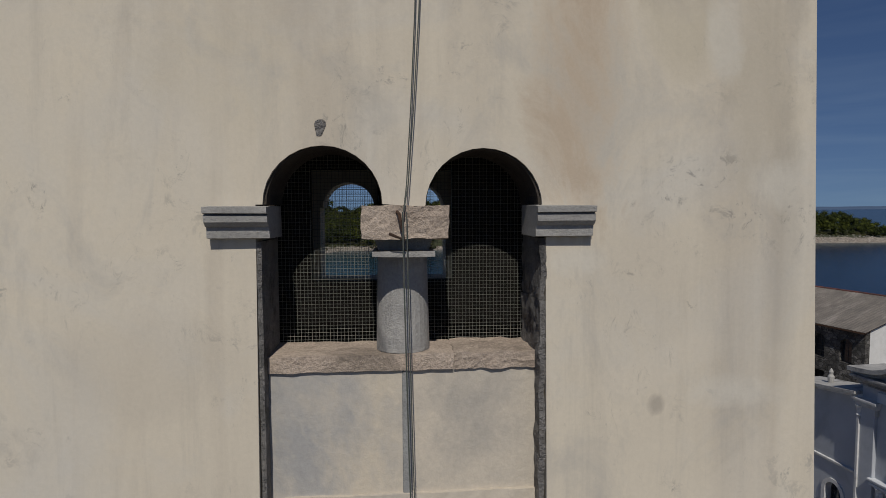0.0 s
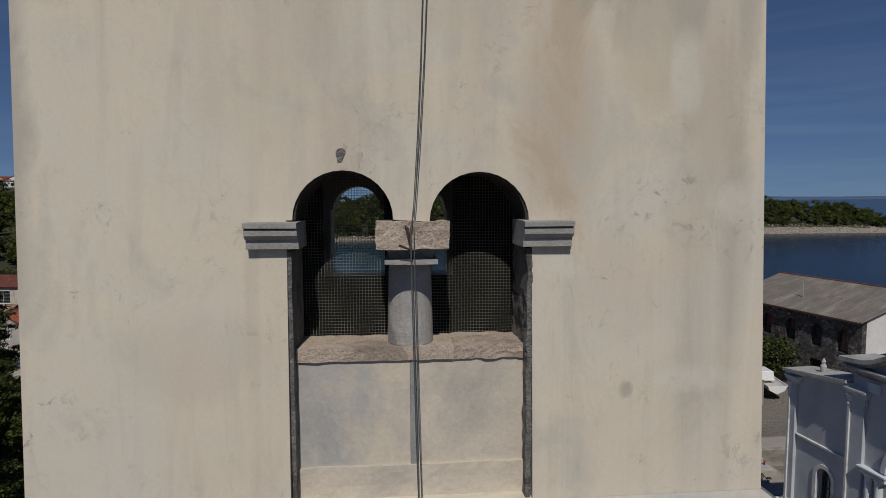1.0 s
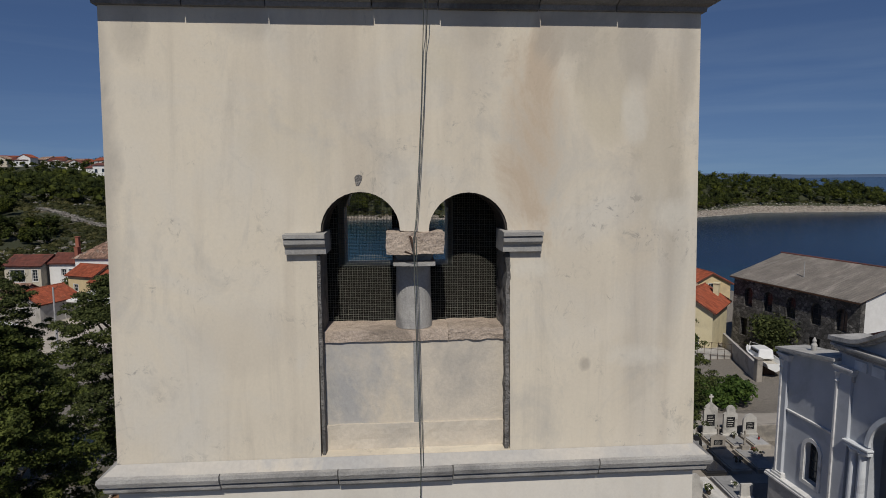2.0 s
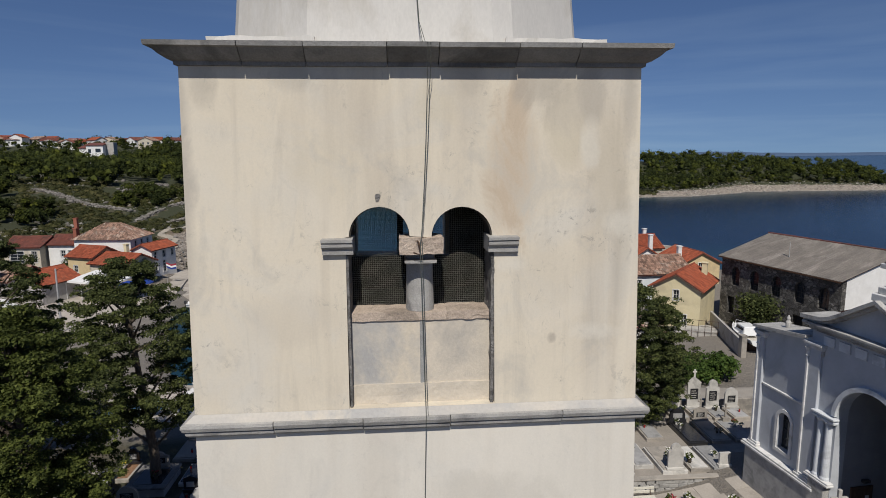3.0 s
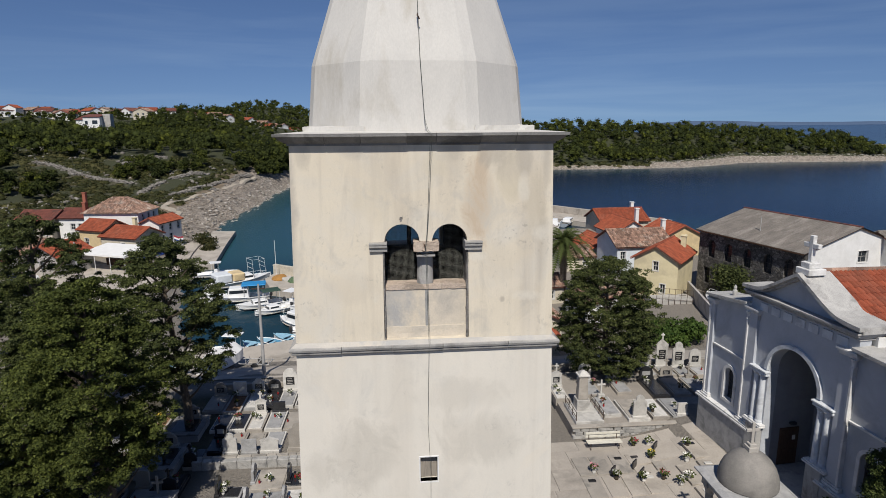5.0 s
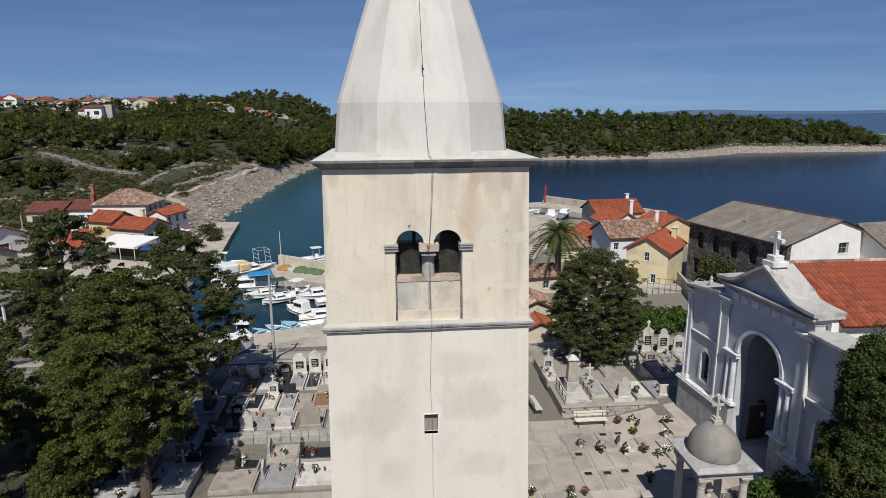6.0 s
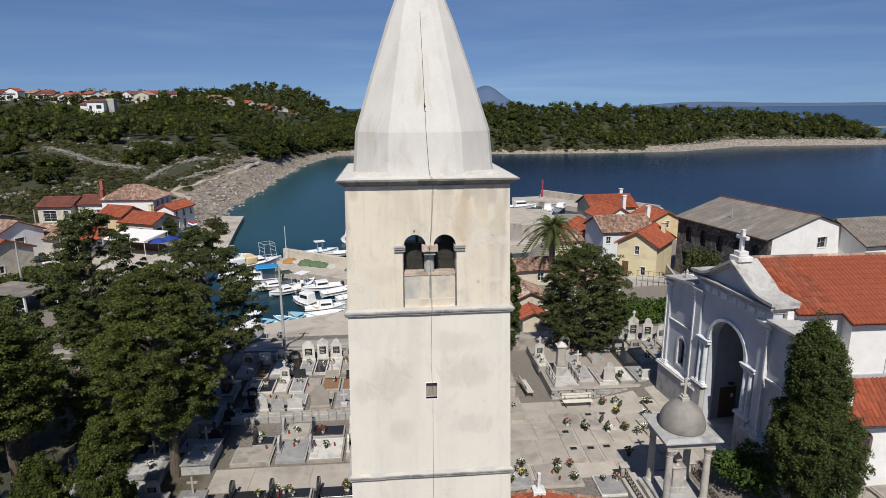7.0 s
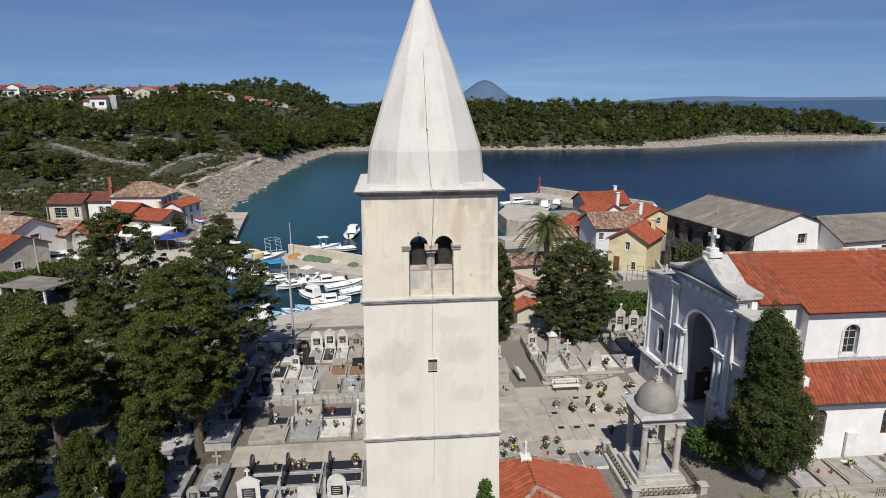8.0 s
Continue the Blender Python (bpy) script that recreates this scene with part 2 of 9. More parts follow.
def terrain_mat():
    """Limestone, dry soil and low macchia, split by the painted cover of the ground sheet."""
    m, nt, p = nodes_of("terrain")
    v = coords(nt, (1, 1, 1), False)
    at = nt.nodes.new("ShaderNodeAttribute")
    at.attribute_name = "cover"
    sep = nt.nodes.new("ShaderNodeSeparateColor")
    nt.links.new(at.outputs["Color"], sep.inputs[0])
    n1, n2, n3 = noise_of(nt, v, 0.12, 7, 0.65), noise_of(nt, v, 0.9, 8, 0.7, 0.5), noise_of(nt, v, 6, 8, 0.75)
    rock = ramp_of(nt, n2, [(0.32, (0.07, 0.058, 0.046)), (0.46, (0.20, 0.168, 0.135)), (0.62, (0.36, 0.315, 0.265))])
    soil = ramp_of(nt, n2, [(0.35, (0.13, 0.10, 0.068)), (0.65, (0.21, 0.165, 0.11))])
    green = ramp_of(nt, n3, [(0.35, (0.020, 0.025, 0.010)), (0.6, (0.046, 0.050, 0.019)), (0.8, (0.088, 0.080, 0.036))])
    gravel = ramp_of(nt, n3, [(0.3, (0.18, 0.16, 0.135)), (0.7, (0.27, 0.24, 0.205))])
    mask = math_of(nt, "ADD", sep.outputs[1], math_of(nt, "MULTIPLY_ADD", n1, 1.4, -0.7))
    col = mix_of(nt, ramp_of(nt, mask, [(0.38, (0, 0, 0)), (0.56, (1, 1, 1))]), soil, green)
    mr = math_of(nt, "ADD", sep.outputs[0], math_of(nt, "MULTIPLY_ADD", n2, 0.8, -0.4))
    col = mix_of(nt, ramp_of(nt, mr, [(0.45, (0, 0, 0)), (0.58, (1, 1, 1))]), col, rock)
    col = mix_of(nt, sep.outputs[2], col, gravel)
    nt.links.new(col, p.inputs["Base Color"])
    p.inputs["Roughness"].default_value = 0.95
    bump_of(nt, p, math_of(nt, "ADD", n2, n3), 0.8, 0.3)
    return m


def water_mat():
    m, nt, p = nodes_of("sea_water")
    v = coords(nt, (1, 1, 1), False)
    n1, n2 = noise_of(nt, v, 0.012, 4), noise_of(nt, v, 1.3, 5, 0.6, 0.4)
    at = nt.nodes.new("ShaderNodeAttribute")
    at.attribute_name = "shoal"
    sep = nt.nodes.new("ShaderNodeSeparateColor")
    nt.links.new(at.outputs["Color"], sep.inputs[0])
    deep = ramp_of(nt, n1, [(0.35, (0.003, 0.011, 0.031)), (0.65, (0.004, 0.0155, 0.039))])
    col = mix_of(nt, sep.outputs[0], deep, (0.022, 0.075, 0.085))
    nt.links.new(col, p.inputs["Base Color"])
    p.inputs["Roughness"].default_value = 0.2
    p.inputs["IOR"].default_value = 1.33
    p.inputs["Specular IOR Level"].default_value = 0.09
    bump_of(nt, p, n2, 0.22, 0.12)
    return m


def rubble_mat():
    """Dark weathered rubble: uneven stones in deep joints, sooty in broad patches."""
    m, nt, p = nodes_of("rubble_stone_wall")
    v = coords(nt, (1, 1, 1.35), False)
    warp = nt.nodes.new("ShaderNodeVectorMath")
    warp.operation = "MULTIPLY_ADD"
    n0 = node(nt, "TexNoise", Scale=1.5, Detail=3.0)
    nt.links.new(v, n0.inputs["Vector"])
    nt.links.new(n0.outputs["Color"], warp.inputs[0])
    warp.inputs[1].default_value = (0.5, 0.5, 0.5)
    nt.links.new(v, warp.inputs[2])
    cell = node(nt, "TexVoronoi", Scale=2.7)
    gap = node(nt, "TexVoronoi", Scale=2.7)
    gap.feature = "DISTANCE_TO_EDGE"
    for q in (cell, gap):
        nt.links.new(warp.outputs[0], q.inputs["Vector"])
    tone = nt.nodes.new("ShaderNodeSeparateColor")
    nt.links.new(cell.outputs["Color"], tone.inputs[0])
    col = ramp_of(nt, tone.outputs[0], [(0.0, (0.075, 0.07, 0.064)), (0.5, (0.15, 0.14, 0.128)), (1.0, (0.27, 0.255, 0.235))])
    joint = ramp_of(nt, gap.outputs["Distance"], [(0.02, (0, 0, 0)), (0.09, (1, 1, 1))])
    col = mix_of(nt, joint, (0.045, 0.042, 0.038), col)
    soot = noise_of(nt, v, 0.45, 7, 0.65, 0.8)
    col = mix_of(nt, ramp_of(nt, soot, [(0.42, (0.35, 0.34, 0.33)), (0.6, (1, 1, 1))]), (0.03, 0.029, 0.027), col)
    nt.links.new(col, p.inputs["Base Color"])
    p.inputs["Roughness"].default_value = 0.95
    bump_of(nt, p, math_of(nt, "ADD", math_of(nt, "MULTIPLY", joint, 1.0), noise_of(nt, v, 14, 5)), 0.8, 0.06)
    return m


M = {}
M["render"], M["render_low"] = plaster_tower(), plaster_tower(True)
M["spire"] = surf("spire_render", (0.56, 0.538, 0.50), (0.515, 0.496, 0.465), 1.7, 30, 0.9, 0.1, (0.45, 0.42, 0.37), stretch=(1.2, 1.2, 0.5), dirt=0.1)
M["stone"] = surf("grey_limestone", (0.40, 0.385, 0.36), (0.30, 0.29, 0.275), 4, 60, 0.85, 0.5, (0.19, 0.185, 0.18), rand=0.12)
# worn stone with shade put into its colour, for cornice and tomb lids
M["stone_dark"] = surf("shade_darkened_stone", (0.27, 0.262, 0.25), (0.20, 0.195, 0.188), 3, 50, 0.9, 0.5, (0.13, 0.127, 0.122), rand=0.15)
M["gravel_path"] = surf("pale_gravel_path", (0.40, 0.35, 0.28), (0.33, 0.29, 0.235), 0.8, 14, 0.95, 0.2)
M["stone_warm"] = surf("warm_limestone", (0.60, 0.49, 0.395), (0.51, 0.41, 0.33), 5, 60, 0.88, 0.8, (0.30, 0.245, 0.195), rand=0.06, dirt=0.4)
M["stone_rough"] = surf("rough_hewn_stone", (0.24, 0.23, 0.22), (0.33, 0.31, 0.29), 9, 45, 0.95, 1.0, (0.12, 0.115, 0.11), dist=0.05)
M["patch"] = surf("grey_patched_render", (0.47, 0.44, 0.39), (0.39, 0.375, 0.35), 3.5, 40, 0.92, 0.4, (0.55, 0.50, 0.42), dirt=0.18)
M["panel_l"] = surf("stained_grey_panel", (0.47, 0.435, 0.385), (0.37, 0.36, 0.345), 1.7, 30, 0.92, 0.2, (0.585, 0.515, 0.41), dirt=0.12)
M["panel_r"] = surf("flaked_cream_panel", (0.60, 0.53, 0.43), (0.52, 0.465, 0.385), 1.4, 30, 0.92, 0.2, (0.42, 0.385, 0.335), dirt=0.12)
M["cream"] = surf("cream_render", (0.56, 0.50, 0.40), (0.48, 0.43, 0.34), 2.2, 40, 0.92, 0.35, (0.40, 0.36, 0.30), dirt=0.18)
M["mortar"] = surf("grey_mortar", (0.33, 0.33, 0.32), (0.26, 0.26, 0.255), 8, 60, 0.9, 0.5)
# near-black colour that stands in for the shade of enclosed rooms
M["dark"] = surf("interior_shade", (0.02, 0.018, 0.016), (0.032, 0.029, 0.026), 2, 20, 0.95, 0.3)
# dirt plus the shade of the arch recess, both in one colour
M["soffit"] = surf("shade_dark_soffit", (0.075, 0.062, 0.05), (0.05, 0.042, 0.035), 6, 40, 0.95, 0.6)
M["iron"] = surf("rusted_iron", (0.05, 0.035, 0.028), (0.10, 0.055, 0.035), 20, 90, 0.75, 0.4, metal=0.3)
M["wire"] = surf("galvanised_wire", (0.30, 0.30, 0.26), (0.24, 0.24, 0.21), 30, 90, 0.6, 0.0)
M["cable"] = surf("weathered_cable", (0.07, 0.085, 0.075), (0.11, 0.11, 0.095), 12, 90, 0.6, 0.1)
M["terrain"], M["water"] = terrain_mat(), water_mat()
M["white"] = surf("white_lime_wash", (0.72, 0.71, 0.69), (0.65, 0.64, 0.615), 1.3, 35, 0.85, 0.12, (0.62, 0.61, 0.59), dirt=0.08)
# bluish grey of the sunless west front is put into this colour
M["facade"] = surf("shade_grey_facade", (0.50, 0.518, 0.55), (0.445, 0.463, 0.492), 0.8, 35, 0.85, 0.15, (0.38, 0.394, 0.416), dirt=0.14)
# porch walls greyed so that their colour carries the shade inside
M["greywall0"] = surf("porch_shade_grey", (0.30, 0.30, 0.31), (0.25, 0.25, 0.26), 1.4, 30, 0.9, 0.15, dirt=0.12)
M["old_board"] = surf("weathered_board", (0.33, 0.29, 0.24), (0.25, 0.22, 0.185), 5, 60, 0.9, 0.4, stretch=(6, 1, 0.5), dirt=0.25)
M["trim"] = surf("white_stone_trim", (0.72, 0.71, 0.69), (0.60, 0.59, 0.57), 3, 50, 0.8, 0.2, (0.45, 0.44, 0.42), dirt=0.15)
M["trim_w"] = surf("weathered_white_cornice", (0.50, 0.482, 0.455), (0.40, 0.388, 0.368), 1.9, 30, 0.9, 0.35, (0.235, 0.225, 0.212), dirt=0.4)
# white trim tinted with the same facade shade
M["facade_trim"] = surf("shade_tinted_trim", (0.66, 0.68, 0.70), (0.58, 0.60, 0.62), 2, 40, 0.85, 0.15, (0.45, 0.46, 0.48), dirt=0.15)
M["monument"] = surf("greyed_monument_stone", (0.47, 0.435, 0.39), (0.37, 0.345, 0.31), 1.8, 40, 0.88, 0.3, (0.25, 0.235, 0.215), dirt=0.25)
M["dome"] = surf("weathered_dome_render", (0.27, 0.25, 0.225), (0.20, 0.188, 0.17), 1.4, 25, 0.95, 0.35, (0.14, 0.13, 0.12), dirt=0.25)
M["plinth"] = surf("grey_stone_plinth", (0.42, 0.41, 0.40), (0.33, 0.325, 0.32), 2.5, 40, 0.85, 0.3, (0.24, 0.24, 0.235), dirt=0.2)
M["tile"] = surf("clay_roof_tile", (0.30, 0.074, 0.034), (0.255, 0.061, 0.029), 1.2, 30, 0.9, 0.3, (0.29, 0.088, 0.048), dirt=0.35, island=0.24)
M["tile_old"] = surf("weathered_clay_tile", (0.34, 0.21, 0.15), (0.22, 0.135, 0.10), 1.6, 12, 0.9, 0.4, (0.43, 0.36, 0.30), dirt=0.4, island=0.45)
M["tile_brown"] = surf("brown_roof_tile", (0.20, 0.065, 0.045), (0.15, 0.055, 0.042), 1.2, 12, 0.85, 0.3, (0.10, 0.05, 0.04), dirt=0.3, island=0.2)
M["cement"] = surf("fibre_cement_sheet", (0.225, 0.198, 0.17), (0.16, 0.142, 0.124), 0.9, 9, 0.92, 0.4, (0.30, 0.268, 0.235), dirt=0.4, stretch=(0.6, 1.6, 1))
M["wood"] = surf("dark_brown_wood", (0.085, 0.045, 0.028), (0.13, 0.07, 0.04), 5, 60, 0.6, 0.3, stretch=(4, 4, 0.6))
M["ash"] = rubble_mat()
M["paving"] = surf("cemetery_concrete", (0.315, 0.28, 0.24), (0.255, 0.23, 0.20), 0.5, 14, 0.92, 0.3, (0.36, 0.325, 0.285), dirt=0.22)
M["road"] = surf("pale_asphalt", (0.39, 0.35, 0.30), (0.33, 0.295, 0.255), 0.4, 18, 0.92, 0.25, (0.44, 0.395, 0.34), dirt=0.2)
M["quay"] = surf("quay_concrete", (0.47, 0.42, 0.36), (0.39, 0.35, 0.30), 0.6, 14, 0.92, 0.3, (0.28, 0.25, 0.21), dirt=0.25)
M["pane"] = glass("window_glass")
M["slate_dark"] = surf("dark_paint", (0.05, 0.05, 0.052), (0.035, 0.035, 0.037), 4, 40, 0.6, 0.1)

# ---- mesh helpers ----


def part(name, bm, material, parent=None, label="", smooth=False):
    """Link a bmesh as one mesh object under a thing or a part."""
    me = bpy.data.meshes.new(name)
    bmesh.ops.recalc_face_normals(bm, faces=bm.faces[:]) if len(bm.faces) < 40000 else None
    bm.to_mesh(me)
    bm.free()
    me.materials.append(material)
    if smooth:
        me.polygons.foreach_set("use_smooth", [True] * len(me.polygons))
    ob = new(name, me)
    if parent is not None:
        ob.parent = parent
    if label:
        ob["label"] = label
    return ob


def quick(name, verts, faces, material, parent=None, label="", smooth=False):
    me = bpy.data.meshes.new(name)
    me.from_pydata(verts, [], faces)
    me.materials.append(material)
    if smooth:
        me.polygons.foreach_set("use_smooth", [True] * len(me.polygons))
    ob = new(name, me)
    if parent is not None:
        ob.parent = parent
    if label:
        ob["label"] = label
    return ob


def thing(name, label, category, at=(0, 0, 0), turn=0.0, group="", kind=""):
    ob = new(name)
    ob.empty_display_size = 0.2
    ob.matrix_basis = pose(*at, 0, 0, turn)
    return tagged(ob, label, category, group, kind)


def box(bm, x0, x1, y0, y1, z0, z1, bev=0.0, top=1.0):
    """A box, its top scaled by top, its edges rounded by bev."""
    cx, cy, hx, hy = (x0 + x1) / 2, (y0 + y1) / 2, (x1 - x0) / 2, (y1 - y0) / 2
    v = [bm.verts.new((cx + sx * hx * k, cy + sy * hy * k, z)) for z, k in ((z0, 1), (z1, top)) for sx, sy in ((-1, -1), (1, -1), (1, 1), (-1, 1))]
    fs = [bm.faces.new([v[i] for i in f]) for f in ((3, 2, 1, 0), (4, 5, 6, 7), (0, 1, 5, 4), (1, 2, 6, 5), (2, 3, 7, 6), (3, 0, 4, 7))]
    if bev:
        es = list({e for f in fs for e in f.edges})
        bmesh.ops.bevel(bm, geom=es, offset=bev, segments=1, affect="EDGES")
    return bm


def one_box(*a, **k):
    return box(bmesh.new(), *a, **k)


def prism(bm, poly, z0, z1):
    """An upright prism over a plan polygon."""
    lo = [bm.verts.new((x, y, z0)) for x, y in poly]
    hi = [bm.verts.new((x, y, z1)) for x, y in poly]
    n = len(poly)
    bm.faces.new(lo[::-1])
    bm.faces.new(hi)
    for i in range(n):
        j = (i + 1) % n
        bm.faces.new((lo[i], lo[j], hi[j], hi[i]))
    return bm


def rod(bm, a, b, r0, r1=None, n=6):
    """A tapered round bar from a to b."""
    a, b = Vector(a), Vector(b)
    r1 = r0 if r1 is None else r1
    w = (b - a).normalized()
    u = w.orthogonal().normalized()
    s = w.cross(u)
    rings = []
    for p, r in ((a, r0), (b, r1)):
        rings.append([bm.verts.new(p + r * (math.cos(6.28318 * i / n) * u + math.sin(6.28318 * i / n) * s)) for i in range(n)])
    for i in range(n):
        j = (i + 1) % n
        bm.faces.new((rings[0][i], rings[0][j], rings[1][j], rings[1][i]))
    bm.faces.new(rings[0][::-1])
    bm.faces.new(rings[1])
    return bm


def pipe(bm, pts, r, n=6, taper=1.0):
    """A round bar along several points."""
    pts = [Vector(p) for p in pts]
    rings = []
    for k, p in enumerate(pts):
        d = (pts[min(k + 1, len(pts) - 1)] - pts[max(k - 1, 0)]).normalized()
        u = d.cross(Vector((0.31, 0.95, 0.05))).normalized()
        s = d.cross(u)
        rr = r * (1 + (taper - 1) * k / max(1, len(pts) - 1))
        rings.append([bm.verts.new(p + rr * (math.cos(6.28318 * i / n) * u + math.sin(6.28318 * i / n) * s)) for i in range(n)])
    for a, b in zip(rings, rings[1:]):
        for i in range(n):
            j = (i + 1) % n
            bm.faces.new((a[i], a[j], b[j], b[i]))
    bm.faces.new(rings[0][::-1])
    bm.faces.new(rings[-1])
    return bm


def lathe(bm, prof, n=16, cx=0.0, cy=0.0, turn=0.0):
    """A turned body: profile of (radius, z) from bottom to top."""
    rings = []
    for r, z in prof:
        rings.append([bm.verts.new((cx + r * math.cos(6.283185 * i / n + turn), cy + r * math.sin(6.283185 * i / n + turn), z)) for i in range(n)])
    for a, b in zip(rings, rings[1:]):
        for i in range(n):
            j = (i + 1) % n
            bm.faces.new((a[i], a[j], b[j], b[i]))
    bm.faces.new(rings[0][::-1])
    bm.faces.new(rings[-1])
    return bm


def slab(outer, holes, depth, frame=None):
    """A wall slab: outline and openings in (u, z), thickness along +v; frame carries (u, v, z) into the thing."""
    bm = bmesh.new()
    edges = []
    for loop in [outer, *holes]:
        vs = [bm.verts.new((u, 0, z)) for u, z in loop]
        edges += [bm.edges.new((vs[i], vs[(i + 1) % len(vs)])) for i in range(len(vs))]
    bmesh.ops.triangle_fill(bm, use_beauty=True, use_dissolve=False, edges=edges)
    ext = bmesh.ops.extrude_face_region(bm, geom=bm.faces[:])
    for v in ext["geom"]:
        if isinstance(v, bmesh.types.BMVert):
            v.co.y += depth
    if frame is not None:
        bm.transform(frame)
    return bm


def arc(cx, cz, r, a0, a1, n):
    return [(cx + r * math.cos(radians(a0 + (a1 - a0) * i / n)), cz + r * math.sin(radians(a0 + (a1 - a0) * i / n))) for i in range(n + 1)]


def arched(u0, u1, z0, z1, n=10):
    """The outline of a round-headed opening whose crown is at z1."""
    r = (u1 - u0) / 2
    return [(u0, z0), (u1, z0), *arc((u0 + u1) / 2, z1 - r, r, 0, 180, n)]


def rect(u0, u1, z0, z1):
    return [(u0, z0), (u1, z0), (u1, z1), (u0, z1)]


def jiggle(bm, amount, scale=3.0, seed=0.0):
    for v in bm.verts:
        v.co += amount * noise.noise_vector(v.co * scale + Vector((seed, seed * 0.7, seed * 1.3)))
    return bm


rnd = random.Random(7)

# ---- ground sheet, sea ----
SEA = -2.8
COAST_NEAR = [(1600, 40), (420, 52), (150, 66), (80, 76), (60, 82), (52, 98), (38, 96), (34, 84), (22, 80), (17, 68), (8, 62), (2, 50), (-8, 46.5), (-17, 42.5), (-24, 52), (-30, 70), (-31.5, 84), (-36, 100), (-39, 111)]
COAST_FAR = [(-39.3, 130), (-38.8, 155), (-39.5, 187), (-38, 236), (-30, 284), (0, 288), (51, 282), (100, 279), (146, 282), (178, 300), (196, 314), (240, 315), (287, 314), (350, 330), (420, 352), (500, 400), (560, 470), (520, 560), (330, 600), (100, 640), (-200, 900), (-1600, 1500)]
LAND = [(-1600, -700), (1600, -700), *COAST_NEAR, *COAST_FAR]


def land_distance(X, Y):
    """Signed distance to the coast, positive on land."""
    P = np.array(LAND, float)
    Q = np.roll(P, -1, axis=0)
    best = np.full(X.shape, 1e9)
    inside = np.zeros(X.shape, bool)
    for (ax, ay), (bx, by) in zip(P, Q):
        dx, dy = bx - ax, by - ay
        t = np.clip(((X - ax) * dx + (Y - ay) * dy) / (dx * dx + dy * dy), 0, 1)
        best = np.minimum(best, np.hypot(X - ax - t * dx, Y - ay - t * dy))
        hit = (ay > Y) != (by > Y)
        with np.errstate(divide="ignore", invalid="ignore"):
            inside ^= hit & (X < (bx - ax) * (Y - ay) / (by - ay) + ax)
    return np.where(inside, best, -best)


def step(a, b, x):
    t = np.clip((x - a) / (b - a), 0, 1)
    return t * t * (3 - 2 * t)


def lumps(X, Y, s, seed=0.0):
    """Cheap rolling unevenness from a few sines."""
    out = np.zeros(X.shape)
    for i in range(5):
        a = seed + 1.7 * i
        f = s * 1.63 ** i
        out += np.sin(X * f * math.cos(a) + Y * f * math.sin(a) + 3.1 * a) * np.cos(X * f * math.sin(a * 1.3) - Y * f * math.cos(a * 1.3) + a) / 1.5 ** i
    return out / 2


def height(X, Y):
    d = land_distance(X, Y)
    shore = SEA + np.clip(d, -60, 0) * 0.12 + 3.4 * step(-0.5, 11, d) - 0.25
    near = 0.0 - 1.6 * step(33.0, 41.5, Y + 0 * X)
    near = near + 1.0 * step(12.5, 18.0, X) * step(28, 23, Y) + 0.4 * step(18, 24, X) * step(16, 9, Y) - 0.15 * step(-11, -22, X)
    right = step(20, 30, X) * step(34, 44, Y)
    near = near + right * 0.9
    hill = -1.7 + 4.2 * step(96, 165, Y) + 6 * step(160, 215, Y) + 4.5 * step(205, 300, Y) + 9.5 * step(320, 395, Y) + 1 * step(390, 480, Y)
    hill = hill - 14 * step(-150, -60, X) * step(230, 330, Y) - 7 * step(-90, -40, X) * step(320, 420, Y)
    hill = hill + 15.5 * np.exp(-(((X + 142) / 78) ** 2 + ((Y - 720) / 110) ** 2)) + 6.5 * np.exp(-(((X + 72) / 26) ** 2 + ((Y - 442) / 35) ** 2)) + 2.2 * lumps(X, Y, 0.035, 2.0) * step(100, 150, Y)
    hill = hill + 3.0 * step(-60, -130, X) * step(105, 150, Y)
    far = 17.5 * np.exp(-((Y - 372) / 62) ** 2) * step(420, 240, X) + 2.0 * lumps(X, Y, 0.03, 5.0)
    far = far - 3 * step(60, 160, X) - 4 * step(170, 280, X)
    inland = np.where(Y < 90, near, hill)
    wf = step(-70, 0, X) * step(250, 290, Y)
    blend = step(78, 104, Y)
    inland = near * (1 - blend) + hill * blend
    inland = inland * (1 - wf) + far * wf
    k = step(1.0, 26.0, d) * blend + step(0.0, 1.2, d) * (1 - blend)
    out = shore * (1 - k) + inland * k
    rocky = step(-3, 1, d) * step(30, 12, d) * blend
    out = out + rocky * 0.55 * lumps(X, Y, 0.55, 1.0)
    return out, d, blend


def axis(stops):
    out = []
    for a, b, s in stops:
        out += list(np.arange(a, b, s))
    return np.array(out + [stops[-1][1]], float)


